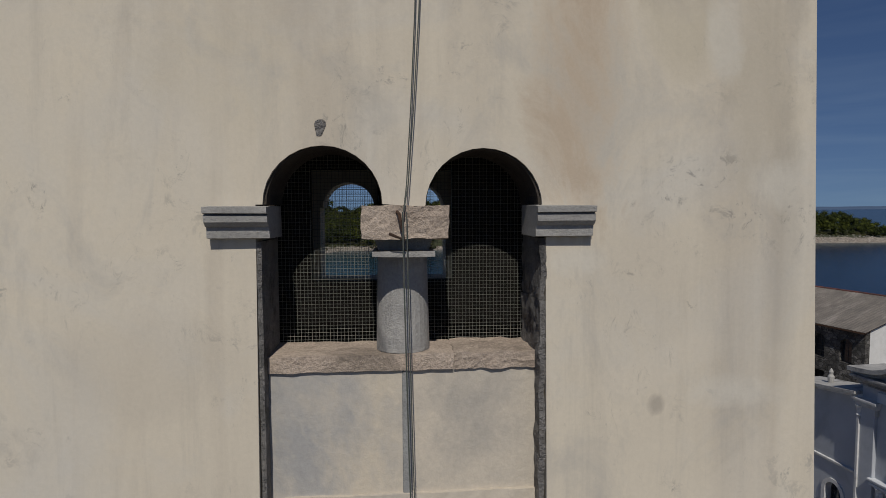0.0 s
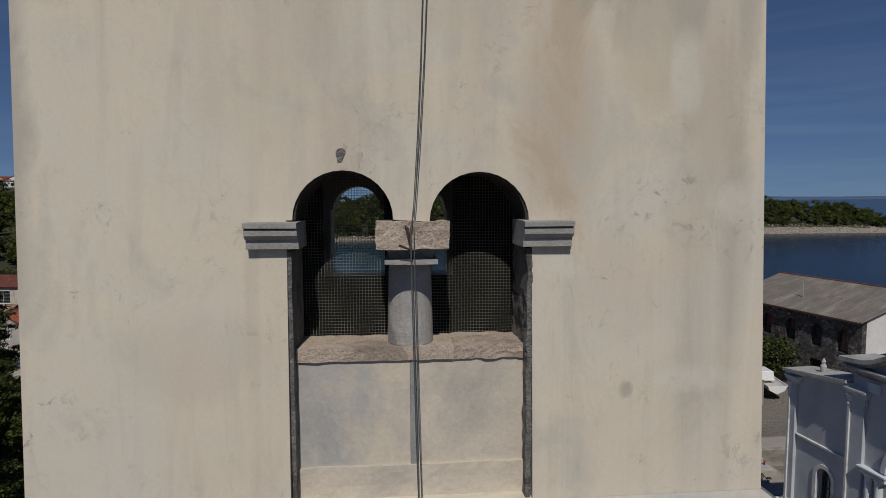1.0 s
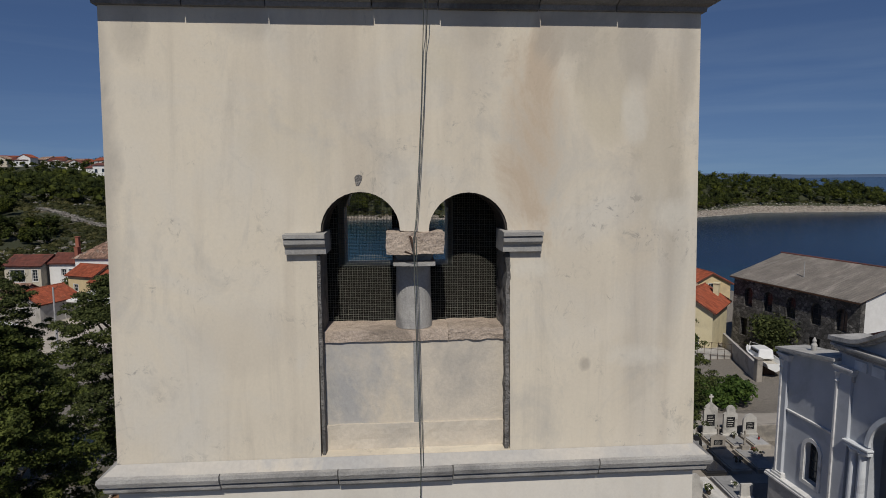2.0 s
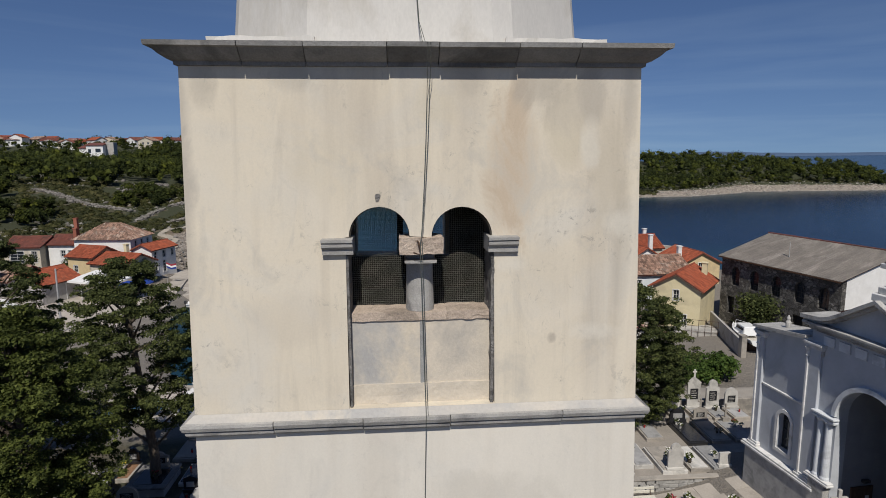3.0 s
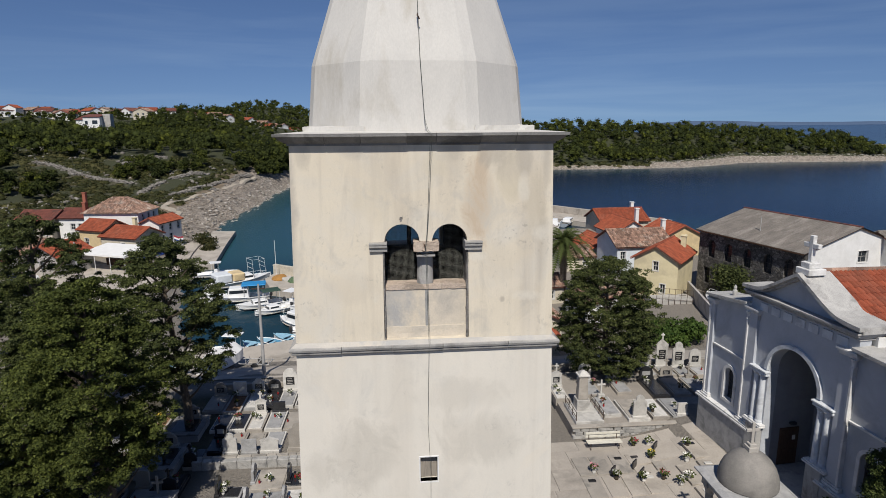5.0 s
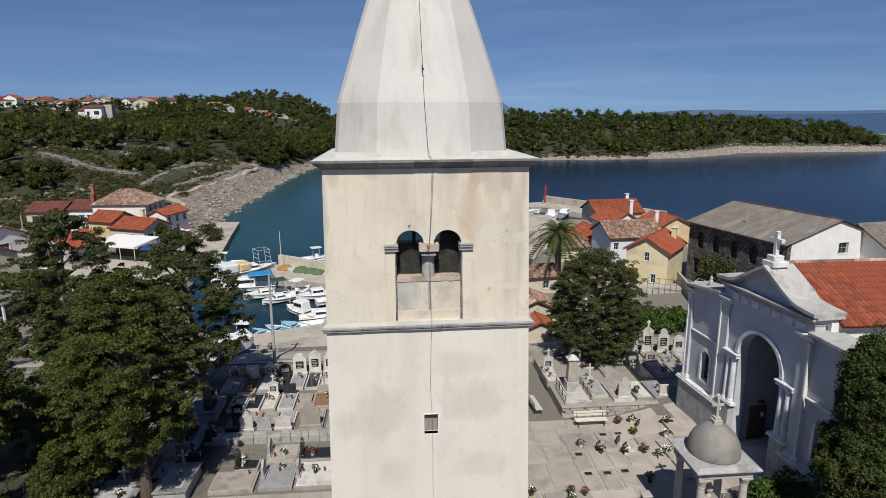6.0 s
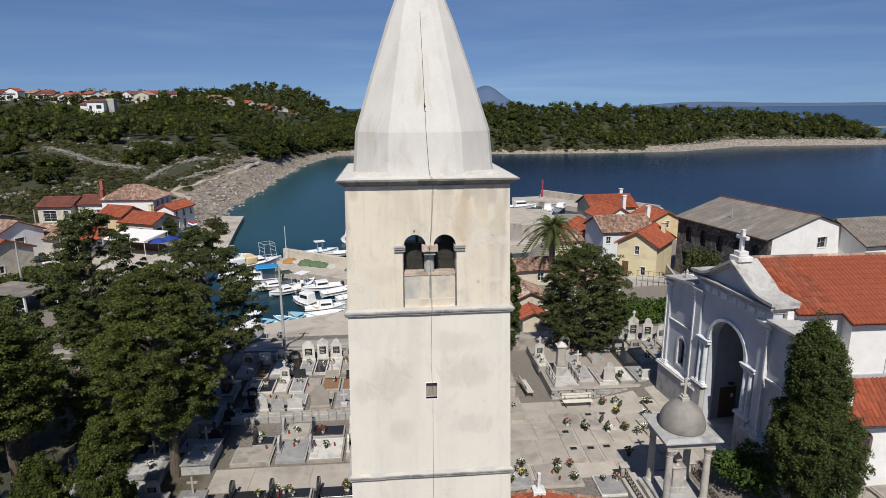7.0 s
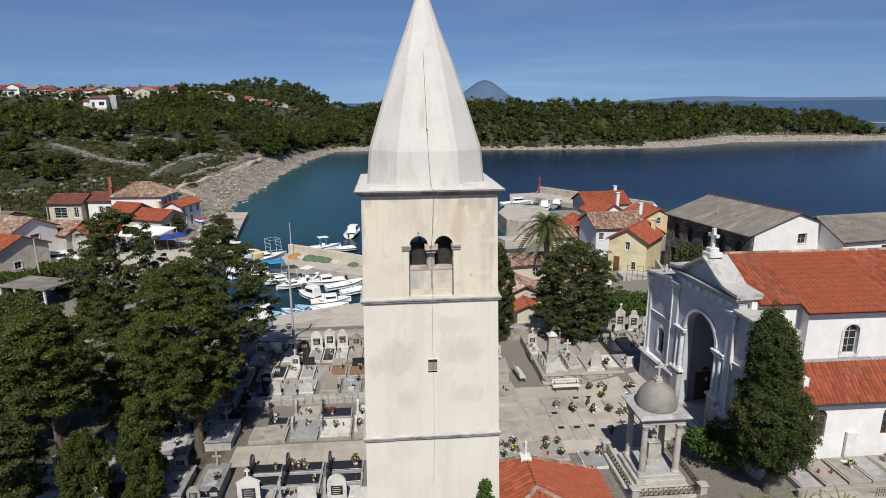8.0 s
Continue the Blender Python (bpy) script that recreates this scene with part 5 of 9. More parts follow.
# corner posts and wrought-iron rails round it
for px, py in ((-1.95, -2.4), (1.9, -2.4), (-1.95, 2.2), (1.9, 2.2)):
    part("corner_post", one_box(px - 0.2, px + 0.2, py - 0.2, py + 0.2, 0.42, 1.0, 0.02), M["monument"], gz)
    part("post_cap", one_box(px - 0.26, px + 0.26, py - 0.26, py + 0.26, 1.0, 1.08, 0.02), M["monument"], gz)


def scroll_rail(a, b, z):
    bm = bmesh.new()
    a, b = Vector((*a, 0)), Vector((*b, 0))
    n = max(2, round((b - a).length / 0.3))
    for h in (z + 0.08, z + 0.5):
        rod(bm, a + Vector((0, 0, h)), b + Vector((0, 0, h)), 0.018, n=5)
    for i in range(n):
        p, q = a.lerp(b, i / n), a.lerp(b, (i + 1) / n)
        rod(bm, p + Vector((0, 0, z + 0.08)), q + Vector((0, 0, z + 0.5)), 0.012, n=4)
        rod(bm, q + Vector((0, 0, z + 0.08)), p + Vector((0, 0, z + 0.5)), 0.012, n=4)
        rod(bm, p + Vector((0, 0, z)), p + Vector((0, 0, z + 0.56)), 0.012, n=4)
        c = p.lerp(q, 0.5) + Vector((0, 0, z + 0.29))
        w = (q - p) * 0.25
        pipe(bm, [c + w * math.cos(t) + Vector((0, 0, 0.09 * math.sin(t))) for t in (0, 0.8, 1.6, 2.4, 3.14, 3.9, 4.7, 5.5, 6.28)], 0.01, 4)
    return bm


for a, b in (((-1.75, -2.4), (1.7, -2.4)), ((-1.95, -2.2), (-1.95, 2.0)), ((1.9, -2.2), (1.9, 2.0))):
    part("iron_rail", scroll_rail(a, b, 0.44), M["iron"], gz, "black wrought-iron scroll rail")

# ---- low chapel with a tiled roof at the tower's foot ----
chapel = thing("chapel", "small stone chapel with an orange tiled hip roof", "chapel", (4.45, 3.2, 0))
part("wall", one_box(-1.9, 3.4, -2.2, 1.9, 0, 4.3), M["cream"], chapel)
ap = (0.0, 1.0, 5.75)
ends = [(-1.9, 2.1, 4.7), (3.75, 2.1, 4.15), (3.75, -2.6, 4.15), (-1.9, -2.6, 4.7)]
bm = bmesh.new()
top_v = bm.verts.new(ap)
top_w = bm.verts.new((0.0, -1.2, 5.75))
bv = [bm.verts.new(e) for e in ends]
lv = [bm.verts.new((e[0], e[1], e[2] - 0.12)) for e in ends]
bm.faces.new((bv[0], top_v, bv[1])), bm.faces.new((bv[1], top_v, top_w, bv[2])), bm.faces.new((bv[2], top_w, bv[3])), bm.faces.new((bv[3], top_w, top_v, bv[0]))
bm.faces.new(lv)
for i in range(4):
    bm.faces.new((lv[i], lv[(i + 1) % 4], bv[(i + 1) % 4], bv[i]))
part("roof", bm, M["tile_brown"], chapel)


def clip_tiles(parent, p0, along, down, length, run, keep, material, label="", rib=0.24, course=0.42, singles=0):
    """Tiles of a slope that is not a rectangle: keep(point) says which stay."""
    v, f = tiles(p0, along, down, length, run, rib, course)
    out_f, nc = [], max(1, round(run / course))
    lone = set()

    for q in range(0, len(f), 5):
        c = Vector(v[f[q][0]]) * 0.5 + Vector(v[f[q + 3][2]]) * 0.5
        if keep(c):
            if len(lone) < singles:
                lone.add(q // 5)
            else:
                out_f += f[q:q + 5]
    if lone:
        single_tiles(parent, p0, along, down, length, run, lambda i, j: i * nc + j in lone, material, rib, course)
    if not out_f:
        return None
    used = sorted({i for q in out_f for i in q})
    back_i = {o: n for n, o in enumerate(used)}
    ob = quick("roof_tiles", [v[i] for i in used], [tuple(back_i[i] for i in q) for q in out_f], material, parent, label)
    ob["kind"] = "stuff"
    return ob


def hip_slope(parent, tri, material, singles=0):
    """Tiles on a triangular or trapezoid hip face given as eave a, eave b, top c and top d."""
    a, b, c, d = (Vector(p) for p in tri)
    al = (b - a).normalized()
    nrm = (b - a).cross(c - a).normalized()
    nrm = -nrm if nrm.z < 0 else nrm
    dn_ = al.cross(nrm)
    dn_ = -dn_ if dn_.z > 0 else dn_
    run = (a - c).dot(dn_)
    start = a - dn_ * run

    def keep(p):
        t = (p - start).dot(dn_) / max(run, 1e-6)
        s = (p - start).dot(al)
        s0, s1 = (d - start).dot(al), (c - start).dot(al)
        lo_, hi_ = s0 * (1 - t), s1 + ((b - a).length - s1) * t
        return lo_ - 0.05 <= s <= hi_ + 0.05
    return clip_tiles(parent, start, al, dn_, (b - a).length, run, keep, material, "orange clay roof tiles", singles=singles)


hip_slope(chapel, (ends[0], ends[1], ap, ap), M["tile"], 100)
hip_slope(chapel, (ends[2], ends[3], (0, -1.2, 5.75), (0, -1.2, 5.75)), M["tile"], 100)
hip_slope(chapel, (ends[1], ends[2], (0, -1.2, 5.75), ap), M["tile"], 100)
hip_slope(chapel, (ends[3], ends[0], ap, (0, -1.2, 5.75)), M["tile"])
bm = bmesh.new()
for e in ends[:2]:
    for i in range(11):
        p, q = Vector(e).lerp(Vector(ap), i / 11), Vector(e).lerp(Vector(ap), (i + 1.15) / 11)
        rod(bm, p + Vector((0, 0, 0.06)), q + Vector((0, 0, 0.05)), 0.12, 0.1, 8)
for e in ends[2:]:
    for i in range(11):
        p, q = Vector(e).lerp(Vector((0, -1.2, 5.75)), i / 11), Vector(e).lerp(Vector((0, -1.2, 5.75)), (i + 1.15) / 11)
        rod(bm, p + Vector((0, 0, 0.06)), q + Vector((0, 0, 0.05)), 0.12, 0.1, 8)
part("hip_tiles", bm, M["tile_old"], chapel, "pale mortared hip tiles")["kind"] = "stuff"
bm = one_box(-0.25, 0.25, 0.75, 1.25, 5.6, 5.9, 0.02)
box(bm, -0.06, 0.06, 0.94, 1.06, 5.9, 6.6, 0.01)
part("roof_cross", bm, M["trim"], chapel, "small stone roof finial")

# ---- trees and shrubs ----
M["bark"] = surf("grey_brown_bark", (0.10, 0.075, 0.055), (0.17, 0.135, 0.10), 6, 25, 0.95, 1.0, stretch=(3, 3, 0.6), dist=0.05)
M["leaf_oak"] = leaf("evergreen_leaves", (0.032, 0.043, 0.013), (0.066, 0.084, 0.023), (0.125, 0.145, 0.040))
M["leaf_dark"] = leaf("dark_evergreen_leaves", (0.030, 0.040, 0.016), (0.064, 0.080, 0.030), (0.13, 0.148, 0.054))
M["leaf_cypress"] = leaf("cypress_scales", (0.024, 0.036, 0.013), (0.048, 0.066, 0.021), (0.088, 0.108, 0.034), 0.12)
M["leaf_pine"] = leaf("pine_crowns", (0.021, 0.029, 0.010), (0.040, 0.050, 0.015), (0.076, 0.092, 0.025), 0.2, 0.85, stands=0.13)
M["leaf_scrub"] = leaf("macchia_scrub", (0.022, 0.026, 0.010), (0.046, 0.050, 0.019), (0.090, 0.083, 0.038), 0.12)
M["leaf_hedge"] = leaf("bright_hedge_leaves", (0.03, 0.06, 0.015), (0.06, 0.10, 0.025), (0.10, 0.15, 0.04))
M["leaf_bright"] = leaf("fresh_green_tips", (0.03, 0.043, 0.012), (0.06, 0.078, 0.02), (0.11, 0.132, 0.034))
M["leaf_palm"] = leaf("palm_fronds", (0.035, 0.055, 0.018), (0.065, 0.085, 0.028), (0.12, 0.13, 0.05))
rng = np.random.default_rng(11)


def leaf_cloud(centres, radii, count, size, flat=0.75, up=0.35, shell=0.55, aspect=1.0, tri=False):
    """Small quads scattered over the outsides of many clumps; returns verts and faces."""
    centres, radii = np.asarray(centres, float), np.asarray(radii, float)
    which = np.repeat(np.arange(len(centres)), count)
    n = len(which)
    d = rng.normal(size=(n, 3))
    d /= np.linalg.norm(d, axis=1)[:, None]
    d[:, 2] = np.where(d[:, 2] < -0.35, -d[:, 2], d[:, 2])
    rr = radii[which] * (shell + (1 - shell) * rng.random(n) ** 0.5) * (1 + 0.18 * np.sin(9 * d[:, 0] + 5 * d[:, 2] + which))
    p = centres[which] + d * rr[:, None] * np.array([1, 1, flat])
    nm = d * 0.6 + rng.normal(size=(n, 3)) * 0.6 + np.array([0, 0, up])
    nm /= np.linalg.norm(nm, axis=1)[:, None]
    t = np.cross(nm, rng.normal(size=(n, 3)))
    t /= np.linalg.norm(t, axis=1)[:, None]
    b = np.cross(nm, t)
    s = size * (0.6 + 0.8 * rng.random(n))[:, None]
    if tri:
        v = np.stack([p - t * s - b * s * 0.45, p + t * s - b * s * 0.1, p - t * s * 0.2 + b * s * 0.9], 1)
        return v.reshape(-1, 3), np.arange(3 * n).reshape(-1, 3)
    v = np.stack([p - t * s - b * s * 0.35 * aspect, p + t * s * 0.15 - b * s * 0.62 * aspect, p + t * s + b * s * 0.3 * aspect, p - t * s * 0.1 + b * s * 0.65 * aspect], 1)
    return v.reshape(-1, 3), np.arange(4 * n).reshape(-1, 4)


def mesh_np(name, verts, faces, material, parent=None, label="", smooth=False):
    me = bpy.data.meshes.new(name)
    n, k = len(faces), faces.shape[1]
    me.vertices.add(len(verts))
    me.vertices.foreach_set("co", np.asarray(verts, np.float32).reshape(-1))
    me.loops.add(n * k)
    me.loops.foreach_set("vertex_index", np.asarray(faces, np.int32).reshape(-1))
    me.polygons.add(n)
    me.polygons.foreach_set("loop_start", np.arange(n, dtype=np.int32) * k)
    me.polygons.foreach_set("loop_total", np.full(n, k, np.int32))
    me.update(calc_edges=True)
    me.materials.append(material)
    ob = new(name, me)
    if parent is not None:
        ob.parent = parent
    if label:
        ob["label"] = label
    return ob


def boughs(profile, tall, wide, seed, count, bottom=0.2, lean=(0.0, 0.0), rise=0.12, clump=0.46, spray=9, inner=0.3, rough=1.0):
    """Centres and sizes of leafy clumps, set along boughs that reach out to the profile of (height, reach)."""
    r = random.Random(seed)
    hs, reach = zip(*profile)
    cs, rs, tips = [], [], []
    for i in range(count):
        h = (i + r.random()) / count
        a = i * 2.39996 + r.uniform(-0.45, 0.45)
        far = wide / 2 * float(np.interp(h, hs, reach)) * (1 + rough * r.uniform(-0.28, 0.1)) * (1 + rough * (0.13 * math.sin(2 * a + seed) + 0.1 * math.sin(5 * a + 9 * h)))
        z = tall * (bottom + (1 - bottom) * h)
        for j in range(max(4, int(spray * (0.5 + far / wide)))):
            t = r.uniform(inner, 1.0) ** 0.75
            b = a + r.gauss(0, 0.3) * (1.15 - 0.5 * t)
            cs.append((lean[0] * h + far * t * math.cos(b), lean[1] * h + far * t * math.sin(b), z + rise * far * t * t + r.gauss(0, 0.16)))
            rs.append(clump * r.uniform(0.6, 1.25) * (1.15 - 0.4 * t))
        tips.append((lean[0] * h + 0.75 * far * math.cos(a), lean[1] * h + 0.75 * far * math.sin(a), z + rise * far * 0.5))
    return cs, rs, tips


ROUND = [(0, 0.55), (0.12, 0.85), (0.35, 1.0), (0.6, 0.95), (0.8, 0.72), (0.93, 0.42), (1, 0.1)]
FULL = [(0, 0.55), (0.2, 0.95), (0.45, 1.0), (0.7, 0.84), (0.85, 0.6), (0.95, 0.38), (1, 0.14)]
COLUMN = [(0, 0.5), (0.1, 0.85), (0.3, 1.0), (0.6, 0.9), (0.8, 0.66), (0.93, 0.36), (1, 0.06)]
TWO_LOBES = [(0, 0.4), (0.08, 0.78), (0.22, 1.0), (0.38, 0.95), (0.5, 0.66), (0.56, 0.52), (0.64, 0.6), (0.76, 0.6), (0.88, 0.42), (0.96, 0.26), (1, 0.06)]


def broad_tree(at, tall, wide, label, mat="leaf_oak", seed=1, count=70, per=150, size=0.062, bottom=0.28, lean=(0, 0), category="tree", trunk_r=0.32, profile=ROUND, clump=0.46, rise=0.12, flat=0.55, spray=10, rough=1.0):
    """A spreading evergreen: leaning trunk, limbs, and boughs of leafy sprays with dark gaps between."""
    z0 = ground_z(at[0], at[1]) - 0.1
    tree = thing("tree", label, category, (at[0], at[1], z0))
    cs, rs, tips = boughs(profile, tall, wide, seed, count, bottom, lean, rise, clump, spray, rough=rough)
    stem = [(0, 0, 0), (0.1 + lean[0] * 0.1, 0.06, tall * 0.16), (lean[0] * 0.3, lean[1] * 0.3, tall * 0.36), (lean[0] * 0.62, lean[1] * 0.62, tall * 0.66), (lean[0] * 0.9, lean[1] * 0.9, tall * 0.9)]
    part("trunk", pipe(bmesh.new(), stem, trunk_r, 9, 0.18), M["bark"], tree)
    for i in range(0, len(tips), 4):
        c = Vector(tips[i])
        h = max(0.16, (c.z / tall - 0.14))
        base = Vector((lean[0] * h * 0.95, lean[1] * h * 0.95, tall * h))
        part("limb", pipe(bmesh.new(), [base, base.lerp(c, 0.5) + Vector((0, 0, -0.15)), c], trunk_r * 0.3, 6, 0.2), M["bark"], tree)
    v, f = leaf_cloud(cs, rs, per, size, flat, up=0.65, shell=0.3, tri=True)
    mesh_np("crown", v, f, M[mat], tree)
    return tree


def cypress(at, tall, wide, label, seed=1, mat="leaf_cypress", per=150, count=70, size=0.055, category="tree", bare=0.08, profile=COLUMN, lean=(0, 0), clump=0.3, rough=1.0):
    """A dense upswept evergreen."""
    z0 = ground_z(at[0], at[1]) - 0.1
    tree = thing("cypress_tree", label, category, (at[0], at[1], z0))
    part("trunk", pipe(bmesh.new(), [(0, 0, 0), (0.05, 0, tall * 0.4), (lean[0] * 0.8, lean[1] * 0.8, tall * 0.85)], 0.2, 8, 0.3), M["bark"], tree)
    cs, rs, _ = boughs(profile, tall, wide, seed, count, bare, lean, 0.35 * rough, clump, 11, 0.45, rough)
    v, f = leaf_cloud(cs, rs, per, size, 1.25, up=0.35, shell=0.35, tri=True)
    mesh_np("crown", v, f, M[mat], tree)
    return tree


def shrub(at, wide, tall, label, mat="leaf_hedge", seed=1, n=16, per=150, size=0.1, long_x=1.0, name="shrub"):
    r = random.Random(seed)
    z0 = ground_z(at[0], at[1]) - 0.05
    s = thing(name, label, "shrub", (at[0], at[1], z0))
    cs = [(r.uniform(-0.35, 0.35) * wide * long_x, r.uniform(-0.35, 0.35) * wide, tall * r.uniform(0.25, 0.75)) for _ in range(n)]
    v, f = leaf_cloud(cs, [tall * r.uniform(0.25, 0.4) for _ in range(n)], per, size * 1.15, tri=True)
    mesh_np("leaves", v, f, M[mat], s)
    bm = bmesh.new()
    for c in cs[:5]:
        rod(bm, (c[0] * 0.3, c[1] * 0.3, 0), c, 0.03, 0.012, 5)
    part("stems", bm, M["bark"], s)
    return s


broad_tree((-13.9, 25.3), 12.4, 7.6, "tall dark evergreen tree over the cemetery graves", "leaf_dark", 3, 84, 150, 0.06, 0.3, (-1.0, 0.2), profile=FULL)
broad_tree((-14.0, 15.3), 12.4, 7.0, "broad evergreen tree with layered leafy boughs", "leaf_oak", 5, 116, 150, 0.056, 0.29, (-0.2, 0.0), profile=FULL, rough=0.8)
broad_tree((-23.4, 27.2), 13.6, 7.6, "dark evergreen tree beside the village lane", "leaf_dark", 8, 80, 145, 0.064, 0.26, (0.5, 0), profile=FULL)
broad_tree((-20.0, 11.4), 11.2, 5.0, "tall open evergreen tree shading the graves", "leaf_oak", 13, 64, 135, 0.06, 0.5, rough=0.8)
broad_tree((-24.2, 18.6), 8.6, 6.4, "broad dark evergreen tree shading the graves", "leaf_dark", 14, 60, 130, 0.065, 0.3)
broad_tree((-26.0, 17.5), 6.4, 6.8, "dense evergreen tree at the cemetery edge", "leaf_dark", 17, 56, 130, 0.065, 0.2)
broad_tree((-17.6, 15.6), 8.0, 5.0, "open spreading evergreen with thin twigs over the graves", "leaf_oak", 21, 60, 110, 0.058, 0.2, trunk_r=0.18, clump=0.4)
broad_tree((-21.6, 8.8), 6.4, 4.8, "dark low evergreen tree", "leaf_dark", 23, 46, 140, 0.06, 0.15, trunk_r=0.2)
cypress((-15.0, 9.9), 6.4, 2.4, "slender young cypress with pale green tips", 4, "leaf_bright", 130, 62, 0.05, bare=0.05)
cypress((-18.2, 10.2), 4.6, 2.5, "bushy young cypress between graves", 6, "leaf_bright", 130, 52, 0.052, bare=0.05)
broad_tree((14.6, 30.2), 9.3, 7.9, "dense rounded dark evergreen tree behind the graves", "leaf_dark", 31, 150, 100, 0.056, 0.14, profile=[(0, 0.6), (0.1, 0.86), (0.3, 1.0), (0.55, 1.0), (0.75, 0.9), (0.9, 0.66), (1, 0.3)], clump=0.4, rise=0.03, spray=11, rough=0.4)
cypress((7.9, 31.0), 9.0, 2.9, "dark narrow cypress behind the tower", 33, "leaf_cypress", 130, 70, 0.06)
cypress((18.35, 7.0), 10.2, 4.1, "large bushy two-lobed cypress in front of the church", 35, "leaf_cypress", 92, 230, 0.043, bare=0.15, profile=TWO_LOBES, lean=(-0.9, 0), clump=0.3, rough=0.55)
for i, (hx, hy, hw_, hh) in enumerate(((-31, 26, 6, 3.0), (-36, 33, 7, 3.2), (-40, 41, 7, 2.8), (-34, 45, 5, 2.6), (-31.5, 18.5, 5, 3.2), (-29, 37, 5, 2.6), (-47, 45, 6, 2.8), (-39, 27, 7, 3.4), (-44.5, 47.5, 7, 2.6), (-49.5, 55.5, 6, 3.0), (-41.5, 55.0, 5, 2.4), (-47.5, 60.0, 6, 2.6), (-53, 50, 7, 3.0), (-36.0, 51.0, 5, 2.2))):
    shrub((hx, hy), hw_, hh, "overgrown evergreen bush beside the village lane", "leaf_oak" if i % 2 else "leaf_dark", 60 + i, 40, 170, 0.14)
shrub((16.9, 9.9), 2.6, 2.3, "flowering green shrub beside the monument", "leaf_hedge", 3, 22, 220, 0.09)
shrub((24.5, 40.5), 4.2, 2.4, "clipped green hedge beside the lane", "leaf_hedge", 5, 46, 170, 0.12, 1.9, "hedge")
cypress((1.75, -1.3), 8.6, 1.4, "slender green tree growing at the tower's foot", 9, "leaf_hedge", 60, 44, 0.06, clump=0.2)
# bare dead shrub among the graves
dead = thing("dead_shrub", "bare grey dead shrub between the graves", "shrub", (-18.6, 12.2, 0))
bm = bmesh.new()
for i in range(26):
    a, h = rnd.uniform(0, 6.28), rnd.uniform(1.6, 3.6)
    m1 = Vector((0.4 * math.cos(a), 0.4 * math.sin(a), h * 0.5))
    e1 = Vector((1.2 * math.cos(a + 0.4), 1.2 * math.sin(a + 0.4), h))
    pipe(bm, [(0, 0, 0), m1, e1], 0.03, 4, 0.3)
    for j in range(3):
        rod(bm, m1.lerp(e1, 0.3 * j + 0.2), e1 + Vector((rnd.uniform(-0.6, 0.6), rnd.uniform(-0.6, 0.6), rnd.uniform(-0.2, 0.5))), 0.01, 0.004, 4)
part("branchwork", bm, M["bark"], dead)

# palm by the harbour
palm = thing("palm_tree", "date palm with arching fronds by the harbour", "palm", (18.7, 56.0, ground_z(18.7, 56.0) - 0.1))
part("trunk", pipe(bmesh.new(), [(0, 0, 0), (0.05, 0, 4.0), (0, 0, 7.5)], 0.42, 10, 0.85), M["bark"], palm)
for i in range(46):
    a, lift_ = i * 2.399, 1.2 - 1.7 * (i / 46)
    L = rnd.uniform(3.8, 4.9)
    verts, faces = [], []
    out, side = Vector((math.cos(a), math.sin(a), 0)), Vector((-math.sin(a), math.cos(a), 0))
    spine = [out * (q / 22 * L * math.cos(lift_) * 0.95) + Vector((0, 0, 7.5 + q / 22 * L * math.sin(lift_) - 0.15 * (q / 22 * L) ** 2)) for q in range(23)]
    verts += [tuple(c) for c in spine]
    for j in range(22):
        w = 0.55 * math.sin(math.pi * min(1, 0.12 + j / 24)) + 0.03
        for q in (-1, 1):
            verts.append(tuple(spine[j] + side * q * w + out * 0.42 - Vector((0, 0, 0.2))))
            faces.append((j, j + 1, len(verts) - 1))
    fr = quick("frond", verts, faces, M["leaf_palm"], palm)

# ---- cemetery ----
M["marble"] = surf("white_marble", (0.58, 0.555, 0.515), (0.48, 0.46, 0.425), 2.5, 40, 0.6, 0.15, (0.34, 0.325, 0.30), rand=0.16, dirt=0.2)
M["marble_grey"] = surf("grey_stone_slab", (0.36, 0.355, 0.35), (0.29, 0.285, 0.28), 2.2, 40, 0.75, 0.2, (0.23, 0.225, 0.22), rand=0.18, dirt=0.2)
M["granite"] = surf("polished_black_granite", (0.018, 0.018, 0.02), (0.03, 0.03, 0.032), 30, 120, 0.18, 0.0, dirt=0.2, spec=0.5)
M["slabstone"] = surf("weathered_grave_concrete", (0.365, 0.33, 0.285), (0.30, 0.27, 0.235), 1.4, 30, 0.9, 0.3, (0.20, 0.185, 0.165), rand=0.12, dirt=0.2)
M["soil"] = surf("reddish_grave_soil", (0.20, 0.11, 0.06), (0.26, 0.15, 0.085), 6, 50, 0.98, 0.8)
M["petal_w"] = surf("white_petals", (0.75, 0.73, 0.66), (0.8, 0.78, 0.72), 20, 60, 0.7, 0.0)
M["petal_r"] = surf("red_petals", (0.36, 0.04, 0.05), (0.28, 0.03, 0.05), 20, 60, 0.7, 0.0)
M["petal_y"] = surf("yellow_petals", (0.70, 0.52, 0.06), (0.62, 0.44, 0.05), 20, 60, 0.7, 0.0)
M["petal_p"] = surf("pink_petals", (0.62, 0.28, 0.30), (0.55, 0.22, 0.26), 20, 60, 0.7, 0.0)
M["lantern"] = surf("red_lantern_glass", (0.35, 0.02, 0.02), (0.28, 0.02, 0.02), 20, 60, 0.2, 0.0)
M["bronze"] = surf("dark_bronze", (0.06, 0.05, 0.035), (0.09, 0.07, 0.05), 12, 60, 0.5, 0.1, metal=0.5)
M["bench_paint"] = surf("cream_bench_paint", (0.66, 0.63, 0.54), (0.58, 0.55, 0.47), 6, 60, 0.6, 0.1)

